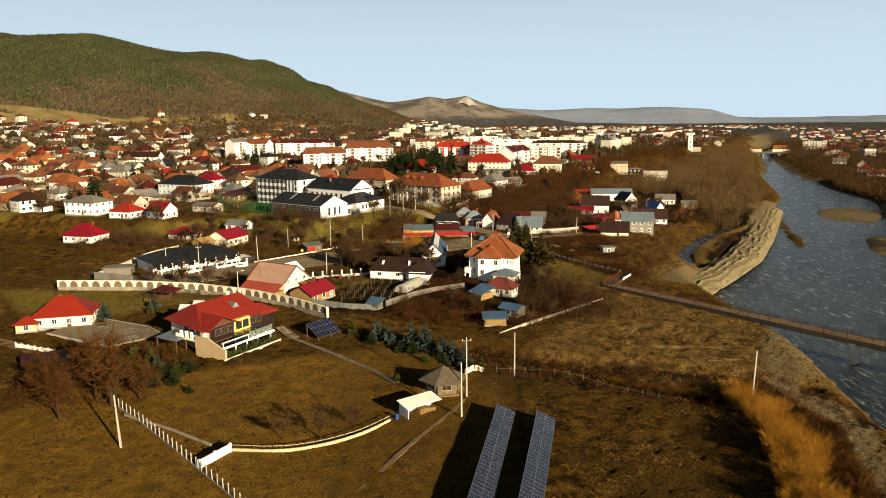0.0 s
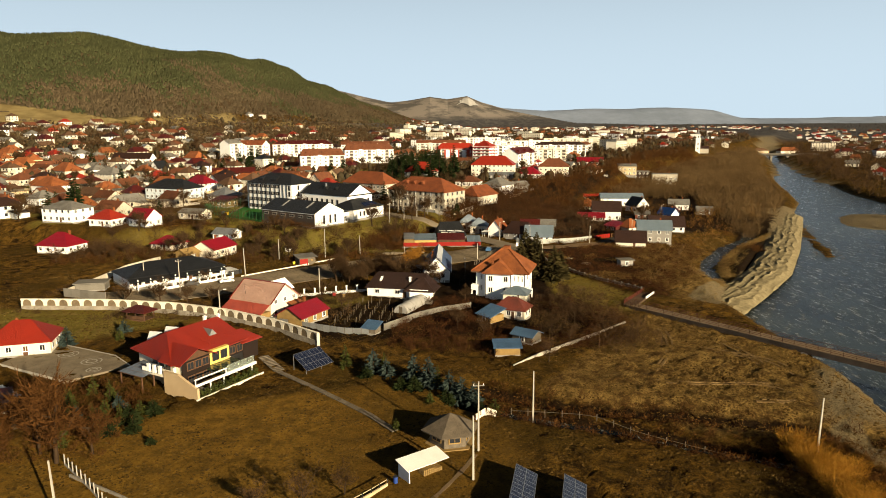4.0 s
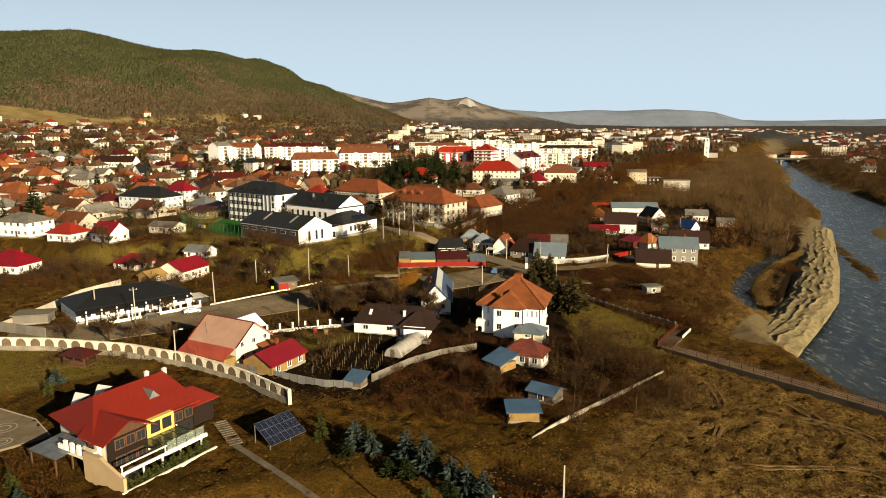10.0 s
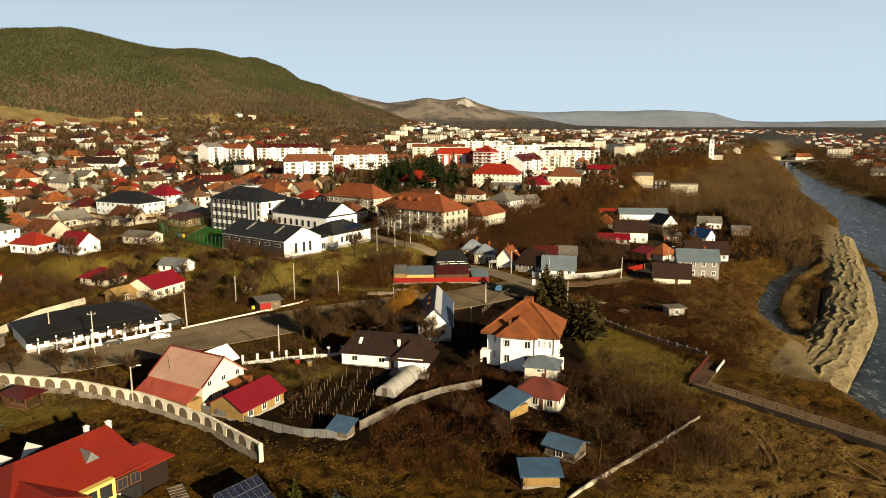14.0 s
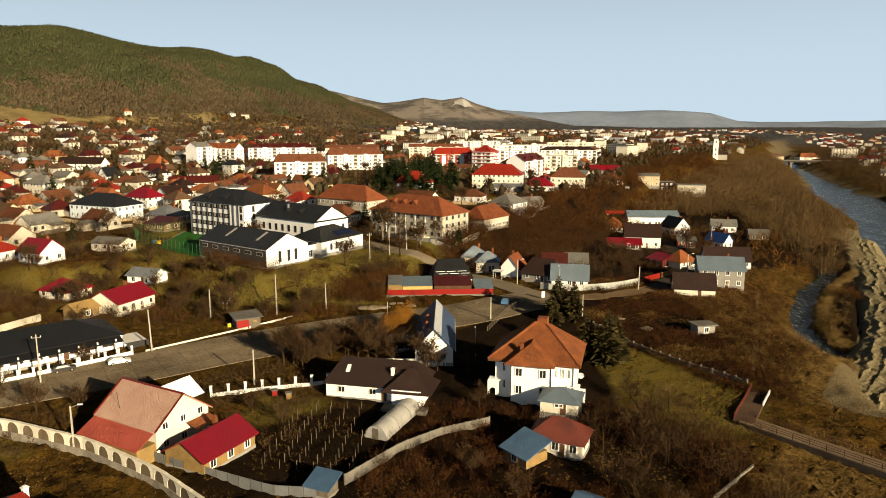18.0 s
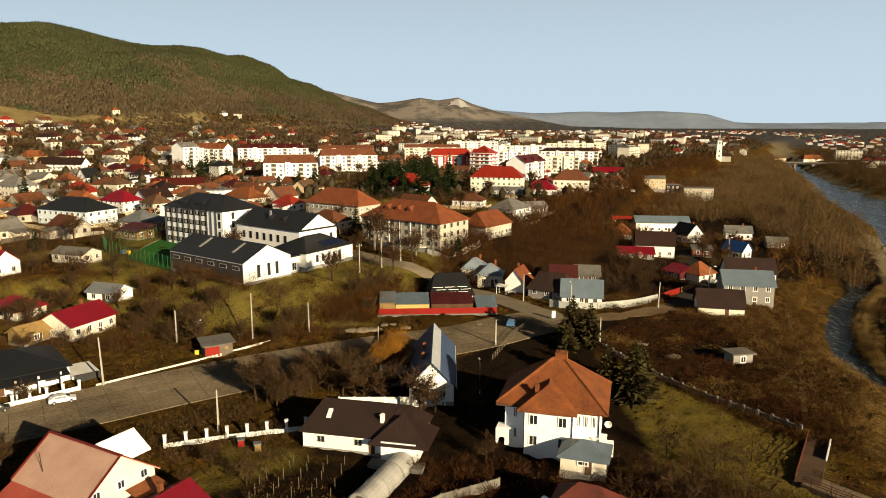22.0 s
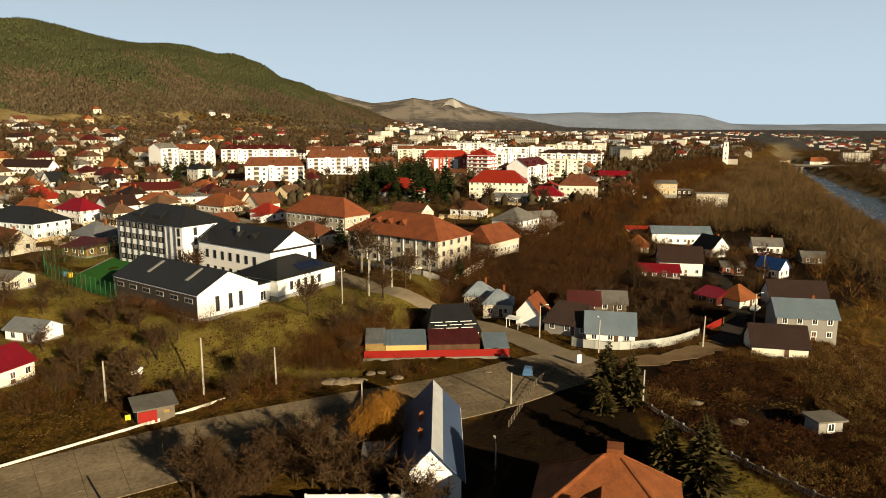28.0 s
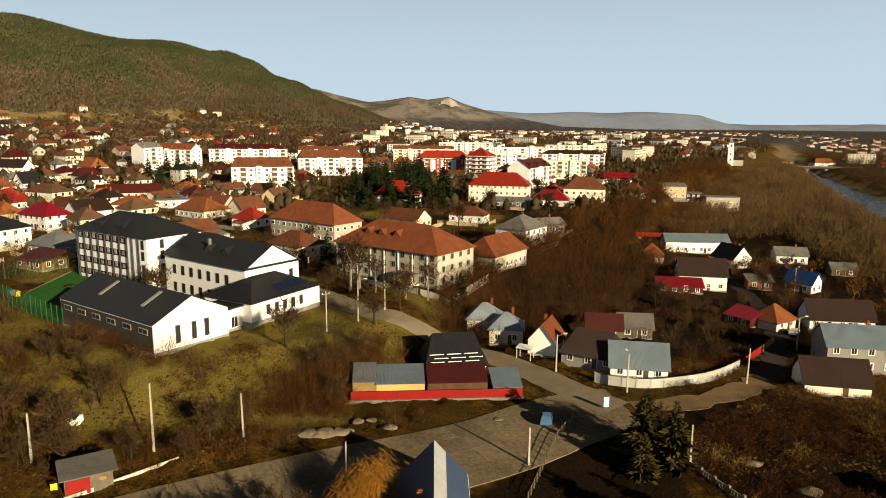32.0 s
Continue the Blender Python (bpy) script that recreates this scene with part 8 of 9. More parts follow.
    part("boundary_beam", Shape().box(8.2, -0.1, -0.4, 16.6, 0.3, 0.9).mesh("boundary_beam", M_CREAM), t, "cream boundary kerb")
    return t


villa()
FOOT.append((-44, 152, 13))
pg = thing("pergola", -55.6, 149.0, gz(-55.6, 149.0), 58.8, "timber pergola roofed with translucent panels", "pergola")
for u in (-2.4, 0, 2.4):
    for v in (-2.8, 2.8):
        part("post", Shape().box(u, v, -0.4, 0.2, 0.2, 2.9).mesh("post", M_WOOD), pg)
for i in range(4):
    for k in range(5):
        ob = part("roof_panel", Shape().box(0, 0, 0, 1.25, 1.2, 0.05).mesh("roof_panel", mat("blue_grey_panel", (0.1184, 0.1406, 0.1776), None, 0.25, rnd=0.2)), pg, "", -1.95 + 1.32 * i, -2.55 + 1.28 * k, 2.6 + 0.12 * i)
        ob.rotation_euler = (0, -0.09, 0)
for i in range(5):
    part("beam", Shape().box(-2.6 + 1.32 * i, 0, 2.45 + 0.12 * i, 0.08, 6.6, 0.14).mesh("beam", M_WOOD), pg)
pg.scale = (1.05, 1.1, 1.1)
# clipped bushes along the terrace, conifers of the garden
BUSH = conifer(1.7, 0.75, mat("hedge_needles", (0.05, 0.058, 0.016), (0.026, 0.032, 0.01), 0.9, 0.5, 3, 0, rnd=0.25, island=True), 8, 10)
for i in range(10):
    u = 1.5 + 1.5 * i
    plant(BUSH, "clipped_bush", -42.5 + 0.518 * u - 0.855 * 0.7, 140.2 + 0.855 * u + 0.518 * 0.7, "small clipped evergreen hedge bush", "bush", "terrace hedge", size=trng.uniform(1.05, 1.35))
for x, y, k, sz in ((-11.7, 153.4, 0, 1.0), (-9.0, 151.6, 1, 0.95), (-3.6, 149.2, 0, 1.05), (-0.8, 147, 0, 1.1), (3.2, 143.4, 1, 1.1), (5.4, 142, 0, 1.0), (7.6, 140.4, 0, 1.05), (-60.5, 133, 1, 0.7), (-55.5, 138, 1, 0.7), (-82, 172, 0, 0.9), (-73, 181, 1, 0.9)):
    plant(SPRUCE[k], "blue_spruce", x, y, "blue-grey spruce in the garden row", "conifer", "garden conifers", size=sz)
for x, y, k, sz in ((-17.8, 157.2, 0, 1.0), (-9.6, 153.6, 0, 0.9), (1.0, 146.6, 0, 0.85), (11, 137.5, 1, 1.2), (-0.5, 138.5, 1, 0.8), (-6, 128, 1, 0.7), (-58.4, 141, 0, 0.9), (-63, 137, 1, 1.0), (-56.8, 135.5, 1, 1.0), (-72, 176, 1, 1.0)):
    plant(THUJA[k], "garden_thuja", x, y, "yellow-green upright garden conifer", "conifer", "garden conifers", size=sz)
for x, y, k, sz in ((-57, 131, 0, 0.9), (-60, 127, 1, 1.1), (-54, 127, 1, 0.9), (-52.5, 131.5, 0, 0.8), (-64, 131, 0, 0.8), (-67, 135, 1, 1.2), (-50.5, 135, 1, 1.0), (-62.5, 143.5, 0, 0.9), (-66, 141, 1, 1.1), (-58, 123, 1, 1.0)):
    plant(THUJA[k], "garden_thuja", x, y, "yellow-green upright garden conifer", "conifer", "garden conifers", size=sz)
DKBUSH = conifer(3.2, 2.0, mat("dark_yew_needles", (0.016, 0.022, 0.007), (0.009, 0.013, 0.005), 0.9, 0.5, 3, 0, rnd=0.3, island=True), 9, 14)
for x, y, sz in ((-51, 132, 1.1), (-48.5, 135.5, 0.9), (-55.5, 130, 1.2), (-53, 128, 0.8), (-61, 131, 1.0), (-65.5, 138.5, 0.9), (-49, 128.5, 0.8), (-3.5, 145, 0.9), (2.5, 140.5, 0.9), (8.5, 137.6, 0.9), (-13, 151, 0.8), (-44.5, 124, 0.5), (-6, 145.6, 0.8)):
    plant(DKBUSH, "yew_bush", x, y, "dark green spreading evergreen bush", "bush", "garden conifers", size=sz)
WILLOW = bare_tree(6.5, 2.8, 4200, mat("orange_willow_twigs", (0.27, 0.125, 0.020), (0.15, 0.068, 0.012), 0.9, 0.3, 2, 0, rnd=0.35, island=True), M_BARK, True)
plant(WILLOW, "weeping_willow", -6.7, 243, "golden weeping willow with hanging twigs", "tree", size=1.2)

# small garden pavilion behind the wall
pv = thing("garden_pavilion", -74, 192.6, gz(-74, 192.6), -20, "brown timber garden pavilion with a roof panel", "pavilion")
part("roof", roof_mesh(6, 4, 2.3, 1.1, "hip", M_DKRED), pv)
part("floor", Shape().box(0, 0, -0.3, 6, 4, 0.5).mesh("floor", M_WOOD), pv)
for u in (-2.7, 0, 2.7):
    for v in (-1.7, 1.7):
        part("post", Shape().box(u, v, 0, 0.18, 0.18, 2.4).mesh("post", M_WOOD), pv)
part("railing", Shape().box(0, -1.8, 0.3, 5.6, 0.08, 0.8).mesh("railing", M_WOOD), pv)

# six-sided summer house, wood store
sh6 = thing("summer_house", 2.8, 123.6, gz(2.8, 123.6), 12, "six-sided timber summer house with a shingle roof", "summer house")
hexa = lambda r_: [(r_ * math.cos(math.pi / 3 * i), r_ * math.sin(math.pi / 3 * i)) for i in range(6)]  # noqa: E731
part("wall", Shape().prism(hexa(3.3), -0.6, 2.6).mesh("wall", M_GREYWOOD), sh6)
hx = hexa(4.7)
M_SHING = mat("grey_shingles", (0.1258, 0.1036, 0.0777), (0.074, 0.06068, 0.04588), 0.9, 0.8, 5, 0.7)
for i in range(6):
    a, b_ = hx[i], hx[(i + 1) % 6]
    part("roof_panel", Shape().slab([(a[0], a[1], 2.4), (b_[0], b_[1], 2.4), (0, 0, 4.7)], 0.15).mesh("roof_panel", M_SHING), sh6)
for i in range(6):
    a = math.pi / 3 * (i + 0.5)
    ob = part("window", window_mesh(1.8, 1.1, M_OCHREWOOD)[0], sh6, "", 2.87 * math.cos(a), 2.87 * math.sin(a), 1.5, a + math.pi / 2)
    part("pane", window_mesh(1.8, 1.1, M_OCHREWOOD)[1], ob)
part("deck", Shape().prism(hexa(4.1), -0.7, 0.12).mesh("deck", M_OCHREWOOD), sh6, "ochre timber deck")
wst = thing("wood_store", -1.4, 113.6, gz(-1.4, 113.6), 36, "lean-to wood store with a pale sheet roof", "shed")
part("roof", Shape().slab([(-3.6, -1.5, 1.9), (3.6, -1.5, 1.9), (3.6, 1.7, 2.5), (-3.6, 1.7, 2.5)], 0.08).mesh("roof", M_WPAINT), wst)
part("wall", Shape().box(0, 1.3, -0.4, 6.6, 0.15, 2.8).box(-3.2, 0, -0.4, 0.15, 2.6, 2.4).mesh("wall", M_WPAINT), wst)
for i in range(26):
    part("log", Shape().tube((0, -1.0, 0), (0, 0.4, 0), 0.15, 0.14, 6).mesh("log", M_OCHREWOOD), wst, "split ochre firewood log", -0.4 + 0.33 * (i % 10), 0, 0.15 + 0.3 * (i // 10))
bl = thing("water_barrel", -5.2, 110.9, gz(-5.2, 110.9), 0, "blue plastic water barrel by the store", "barrel")
part("barrel_body", Shape().tube((0, 0, -0.1), (0, 0, 0.95), 0.32, 0.32, 12).mesh("barrel_body", mat("blue_plastic", (0.0222, 0.0592, 0.259), None, 0.4)), bl)
part("barrel_lid", Shape().tube((0, 0, 0.95), (0, 0, 1.0), 0.34, 0.34, 12).mesh("barrel_lid", M_DARK), bl)
FOOT += [(2.8, 123.6, 5), (-1.4, 113.6, 4)]

# ---- houses of the valley floor ----
# white villa with the tiled roof
wv = thing("white_villa", 20.3, 213.2, 5.2, -17, "white two-storey villa with an orange tiled hipped roof", "house")
part("wall", Shape().prism([(-7, -4.5), (-3.8, -4.5), (-3.8, -6.5), (3.2, -6.5), (3.2, -5.2), (7, -5.2), (7, 6), (-7, 6)], -3, 6.8).mesh("wall", M_WHITE), wv)
rf = Shape()
ez, rz_ = 6.6, 12.2
A, B, C, D, E, F = (-8.2, -5.6, ez), (8.2, -6.2, ez), (8.2, 7.2, ez), (-8.2, 7.2, ez), (-0.6, 0.4, rz_), (1.0, 1.0, rz_)
for f in ((A, B, F, E), (B, C, F), (C, D, E, F), (D, A, E)):
    rf.slab(f, 0.2)
part("roof", rf.mesh("roof", M_TERRA), wv)
for a_, b_ in ((A, E), (B, F), (C, F), (D, E), (E, F)):
    part("ridge_cap", Shape().tube((a_[0], a_[1], a_[2] + 0.05), (b_[0], b_[1], b_[2] + 0.05), 0.17, 0.17, 6).mesh("ridge_cap", M_TERRA), wv)
part("eaves_fascia", Shape().box(0, -5.85, 6.25, 16.2, 0.12, 0.3).box(0, 7.1, 6.25, 16.2, 0.12, 0.3).box(-8.1, 0.6, 6.25, 0.12, 12.9, 0.3).box(8.1, 0.6, 6.25, 0.12, 12.9, 0.3).mesh("eaves_fascia", M_WOOD), wv, "brown timber eaves board")
fr_ = Shape()
P = ((-4.8, -7.6, 6.55), (3.9, -7.6, 6.55), (-0.6, -4.2, 9.7), (-0.6, -1.5, 9.9), (-4.8, -4, 6.7), (3.9, -4, 6.7))
for f in ((P[0], P[1], P[2]), (P[1], P[5], P[3], P[2]), (P[4], P[0], P[2], P[3])):
    fr_.slab(f, 0.18)
part("front_roof", fr_.mesh("front_roof", M_TERRA), wv)
part("chimney", chimney_mesh(1.3), wv, "", -2.2, -4.8, 8.2)
part("rear_gable", Shape().prism([(-0.3, 0.6), (1.5, 0.6), (1.5, 2.6), (-0.3, 2.6)], 9.5, 12.9).mesh("rear_gable", M_TERRA), wv, "tiled turret block at the ridge")
ww2 = window_mesh(1.2, 1.5, M_WPAINT)
for z in (1.7, 4.9):
    for u in (-2.4, 1.8):
        put_window(wv, ww2, u, -6.51, z, 0)
    put_window(wv, window_mesh(0.55, 1.5, M_WPAINT), -5.4, -4.51, z, 0)
for u in (4.0, 5.1, 6.2):
    put_window(wv, window_mesh(0.5, 1.6, M_WPAINT), u, -5.21, 4.9, 0)
for v in (-2, 2.5):
    for z in (1.7, 4.9):
        put_window(wv, ww2, 7.01, v, z, math.pi / 2)
        put_window(wv, ww2, -7.01, v, z, -math.pi / 2)
for s_ in (-1, 1):
    pc = arch_bay(2.0, 0.0, 2.5, 0.62)
    part("porch_arch", pc.mesh("porch_arch", M_WHITE), wv, "white arched porch", 6.8 * s_ - (0.4 if s_ < 0 else -1.3), -5.4, 0)
    part("porch_roof", Shape().box(7.0 * s_, -4.6, 2.5, 2.2, 1.8, 0.18).mesh("porch_roof", M_WHITE), wv)
for u in (-3.8, 3.2, 6.9):
    part("downpipe", Shape().box(u, -6.58 if u < 3.3 else -5.28, 0, 0.12, 0.12, 6.5).mesh("downpipe", M_DARK), wv)
dish = Shape()
dish.add([(0.55 * math.cos(i * math.pi / 6), 0, 0.55 * math.sin(i * math.pi / 6)) for i in range(12)] + [(0, 0.22, 0)], [(i, (i + 1) % 12, 12) for i in range(12)])
part("satellite_dish", dish.mesh("satellite_dish", M_WPAINT), wv, "round white satellite dish", 8.2, -4.6, 4.6)
FOOT.append((20.3, 213.2, 10))
house(22.8, 203.2, -20, 6.2, 5.2, 2.5, 1.4, "hip", M_CREAM, M_BLUETIN, "small cream outhouse with a blue-grey tin roof", "f", base=5.0, w=1.4, wh=0.6)
house(20.2, 190.6, -25, 8, 5.5, 2.9, 2.2, "hip", M_CREAM, mat("rusted_red_tin", (0.155, 0.034, 0.022), (0.075, 0.022, 0.016), 0.7, ribs=6), "white cottage with a rusty red tin roof", "fr", gap=2.2)
house(14.4, 187.2, -55, 5, 4.2, 2.0, 1.4, "shed", M_OCHREWOOD, M_BLUESHED, "timber shed with a sloping blue tin roof", "f", door="")
house(21.3, 171.8, -38, 5, 4, 1.9, 0.9, "gable", M_GREYWOOD, M_BLUESHED, "weathered timber shed with a blue tin roof", "f", door="")
house(16, 163.6, 0, 5.2, 3.6, 2.0, 0.5, "shed", M_OCHREWOOD, M_BLUESHED, "ochre plank shed with a blue-grey roof", "", door="")
house(-14.2, 178.8, -25, 3.2, 2.6, 1.7, 0.8, "shed", M_GREYWOOD, M_BLUESHED, "tiny shed with a blue tin roof by the fence", "", door="")
house(63.5, 244.5, 8, 4.2, 3.2, 2.0, 0.3, "flat", M_GREY, M_CONC, "small derelict grey concrete hut", "f", door="r")
# pink-roofed house and its additions
pk = house(-43.1, 196.1, -30, 13, 10, 4.6, 3.8, "gable", M_CREAM, M_PINK, "cream house with a faded pink metal gable roof", "r", w=1.0, wh=1.1, rows=[1.8, 4.6], door="")
part("lean_to_roof", Shape().slab([(-6.9, -8.6, 2.6), (6.6, -8.6, 2.6), (6.6, -4.6, 4.7), (-6.9, -4.6, 4.7)], 0.12).mesh("lean_to_roof", mat("faded_red_metal_roof", (0.34, 0.065, 0.042), (0.25, 0.045, 0.03), 0.6, 0.3, 5, 0.2, ribs=9)), pk, "faded red lean-to roof")
part("lean_to_wall", Shape().box(0, -6.6, -0.5, 12.6, 3.4, 3.0).mesh("lean_to_wall", M_OCHREWOOD), pk, "ochre boarded lean-to wall")
part("rear_gable_roof", Shape().slab([(1.0, 1, 8.3), (1.0, 6.5, 8.3), (-2.2, 6.5, 6.0), (-2.2, 1, 6.0)], 0.1).slab([(4.2, 1, 6.0), (4.2, 6.5, 6.0), (1.0, 6.5, 8.3), (1.0, 1, 8.3)], 0.1).mesh("rear_gable_roof", M_WHITE), pk, "pale rear gable roof")
part("porch_roof", Shape().slab([(6.6, 0.5, 3.6), (9.2, 0.5, 3.0), (9.2, 5, 3.0), (6.6, 5, 3.6)], 0.1).mesh("porch_roof", M_TERRA), pk, "small orange porch roof")
M_TRIM = mat("dark_red_roof_trim", (0.16, 0.018, 0.012), None, 0.5)
for k_ in (-1, 1):
    for u in (-7.0, 7.0):
        part("verge_trim", Shape().slab([(u - 0.15, k_ * 5.5, 4.52), (u + 0.15, k_ * 5.5, 4.52), (u + 0.15, 0, 8.66), (u - 0.15, 0, 8.66)][::k_], 0.12).mesh("verge_trim", M_TRIM), pk, "dark red metal verge trim")
part("ridge_cap", Shape().box(0, 0, 8.5, 14.2, 0.4, 0.14).mesh("ridge_cap", M_TRIM), pk, "dark red ridge cap")
part("aerial", Shape().tube((-3, -3.8, 5.6), (-3.4, -3.8, 8.2), 0.05, 0.04, 5).mesh("aerial", M_DARK), pk)
rd = house(-32.4, 189.8, 62, 10.5, 7.5, 2.3, 2.1, "gable", M_OCHREWOOD, M_CRIM, "low ochre shed with a crimson metal roof", "f", door="", chim=((2, 1.0),))
part("solar_panel", Shape().slab([(-1.6, 1.0, 4.1), (0.6, 1.0, 4.1), (0.6, 2.9, 3.05), (-1.6, 2.9, 3.05)][::-1], 0.08).mesh("solar_panel", M_PV), rd, "dark blue roof solar panel")
# brown-roofed bungalow
db_ = house(-8.6, 213.2, -14, 17.5, 9, 3.0, 3.2, "half", M_WHITE, M_BROWN, "white bungalow with a dark brown tiled roof", "f", w=1.3, wh=1.1, gap=4.5)
part("wing_wall", Shape().box(6.6, -3.2, -1, 5.2, 6, 4.0).mesh("wing_wall", M_WHITE), db_)
part("wing_roof", roof_mesh(7.5, 6.4, 3.0, 2.6, "hip", M_BROWN, 0.7), db_, "", 6.6, -2.6, 0)
part("chimney", chimney_mesh(1.1, M_WPAINT), db_, "white chimney with a cap", 3.2, -2.6, 4.4)
part("roof_window", Shape().slab([(-5.6, -2.9, 4.45), (-4.9, -2.9, 4.45), (-4.9, -1.6, 5.35), (-5.6, -1.6, 5.35)], 0.1).mesh("roof_window", M_WPAINT), db_, "framed white roof window")
part("terrace", Shape().box(6.6, -7, -0.6, 8, 2.2, 0.9).mesh("terrace", M_CONC), db_, "pale concrete terrace edge")
# one tin roof in two colours: dark blue for shade, pale for sun
fh = house(1.8, 237, 88, 23, 7.6, 3.3, 4.0, "gable", M_WHITE, mat("shaded_side_tin", (0.045, 0.075, 0.15), None, 0.6, ribs=5), "narrow white farmhouse with a steep grey tin roof", "l", w=1.0, wh=1.2)
part("roof_sheet", Shape().slab([(-11.9, -4.4, 2.75), (11.9, -4.4, 2.75), (11.9, 0, 7.5), (-11.9, 0, 7.5)], 0.05).mesh("roof_sheet", mat("lit_side_tin", (0.46, 0.48, 0.50), (0.34, 0.36, 0.38), 0.5, 0.4, 4, 0.2, ribs=5)), fh, "tin roof sheet coloured bright for the sunlit slope")
for u in (-5, 0.5):
    part("chimney", chimney_mesh(1.2), fh, "", u, 1.6, 5.6)
house(-5.6, 235.2, 0, 4, 3, 2.2, 0.5, "shed", M_WHITE, M_TIN, "tiny white outhouse with a tin roof", "f", door="")
# restaurant
rs = house(-81.6, 233.8, 40, 29, 15, 3.4, 2.8, "hip", M_WHITE, M_BLACK, "white restaurant with a low black hipped roof", "", door="f", name="restaurant", cat="restaurant")
for i in range(8):
    put_window(rs, window_mesh(2.2, 1.6, M_WOOD), -12.2 + 3.4 * i, -7.51, 2.0, 0)
    part("column", Shape().box(-12.6 + 3.6 * i, -9.6, -0.5, 0.3, 0.3, 3.6).mesh("column", M_WPAINT), rs)
part("veranda_roof", Shape().slab([(-14.8, -10.2, 2.5), (14.0, -10.2, 2.5), (14.0, -7.4, 3.3), (-14.8, -7.4, 3.3)], 0.12).mesh("veranda_roof", M_BLACK), rs, "black veranda roof")
part("side_terrace", Shape().box(17.2, -4, -0.6, 5, 8, 1.6).mesh("side_terrace", M_WPAINT), rs, "white raised side terrace")
part("gate", Shape().box(17.2, -9.2, 0, 4.4, 0.1, 1.6).mesh("gate", M_DARK), rs, "dark metal sliding gate")
house(-100, 222, 10, 8, 5, 2.2, 0.3, "flat", M_CONC, M_CONC, "low concrete outbuilding with flat roof", "", door="")
# red-hipped bungalow at the far left
rbg = house(-90, 169.5, 14, 13, 9.5, 3.2, 3.6, "hip", M_CREAM, M_RED, "cream bungalow with a bright red hipped roof", "fr", chim=((-1.5, 2.0),))
house(-96.2, 163.6, 14, 4.4, 4, 2.2, 1.2, "hip", M_OCHRE, M_RED, "small red-roofed porch building", "f", door="")
house(-78, 137, 30, 7, 4.5, 2.0, 0.8, "shed", M_WOOD, M_DKRED, "dark garden shed with brown-red roof", "", door="f")
# market row with the red fence
mk = thing("market_row", -10.9, 276.2, 7.0, 2, "row of tin-roofed sheds behind a bright red fence", "shed")
mz = 0.3
part("fence_board", Shape().box(14.6, 0, -0.2, 29, 0.12, 1.7).mesh("fence_board", M_REDPAINT), mk, "bright red painted board fence")
part("fence_base", Shape().box(14.6, -0.1, -1.2, 29.4, 0.3, 1.25).mesh("fence_base", M_CONC), mk)
for u0, u1, m_w, m_r, h, lab in ((0.3, 4.3, M_OCHREWOOD, M_TIN, 3.4, "silver tin roof"), (4.3, 12.6, M_YELLOW, M_BLUETIN, 3.0, "blue-grey tin roof"), (13, 23.4, M_WOOD, M_DKRED, 3.0, "dark red tin roof"), (24.2, 29.4, M_GREYWOOD, M_BLUETIN, 2.0, "blue-grey tin roof")):
    c_ = (u0 + u1) / 2
    part("shed_wall", Shape().box(c_, 4.2, -1.5, u1 - u0 - 0.1, 5, h + 0.6).mesh("shed_wall", m_w), mk)
    part("shed_roof", Shape().slab([(u0, 1.1, h - 0.7), (u1, 1.1, h - 0.7), (u1, 7, h + 0.8), (u0, 7, h + 0.8)], 0.08).mesh("shed_roof", m_r), mk, lab)
FOOT.append((3.5, 277, 15))
bh = house(7.0, 290.5, 8, 11, 8, 2.4, 4.6, "half", M_WHITE, M_BLACK, "white house with an unfinished black roof", "f", base=7.2)
for r_ in range(3):
    for i in range(3):
        part("batten", Shape().box(-3.6 + 3.2 * i + 0.8 * (r_ % 2), 0, 0, 2.6, 0.14, 0.12).mesh("batten", M_WPAINT), bh, "white roof batten", 0, -4.25 + 0.5 * r_, 2.9 + 0.55 * r_)
# red-doored shed by the road
gs = thing("roadside_shed", -42.7, 251.5, gz(-42.7, 251.5), 30, "grey-roofed roadside shed with a red door", "shed")
part("wall", Shape().box(0, 0, -0.5, 5.6, 4, 2.9).mesh("wall", M_GREYWOOD), gs)
part("roof", Shape().slab([(-3.4, -2.7, 2.4), (3.4, -2.7, 2.4), (3.4, 2.6, 3.0), (-3.4, 2.6, 3.0)], 0.1).mesh("roof", M_ASB), gs)
part("door", Shape().box(-1.3, -2.1, -0.2, 2.8, 0.12, 2.1).mesh("door", M_REDPAINT), gs, "bright red metal door")
part("window", Shape().box(1.6, -2.05, 1.1, 0.8, 0.1, 0.5).mesh("window", M_OCHREWOOD), gs)
bx = thing("meter_box", -46.4, 250.2, gz(-46.4, 250.2), 30, "small yellow metal meter box", "box")
part("cabinet", Shape().box(0, 0, 0, 0.8, 0.5, 1.0).mesh("cabinet", mat("yellow_metal", (0.518, 0.444, 0.0222), None, 0.5)), bx)
part("cabinet_lid", Shape().box(0, 0, 1.0, 0.9, 0.6, 0.06).mesh("cabinet_lid", M_DARK), bx)
kn = thing("dog_kennel", -51.6, 267.4, gz(-51.6, 267.4), -20, "little white kennel with dark roof", "kennel")
part("wall", Shape().box(0, 0, -0.3, 1.8, 1.4, 1.3).mesh("wall", M_WPAINT), kn)
part("roof", roof_mesh(1.8, 1.4, 1.0, 0.5, "gable", M_DARK, 0.2, 0.06), kn)
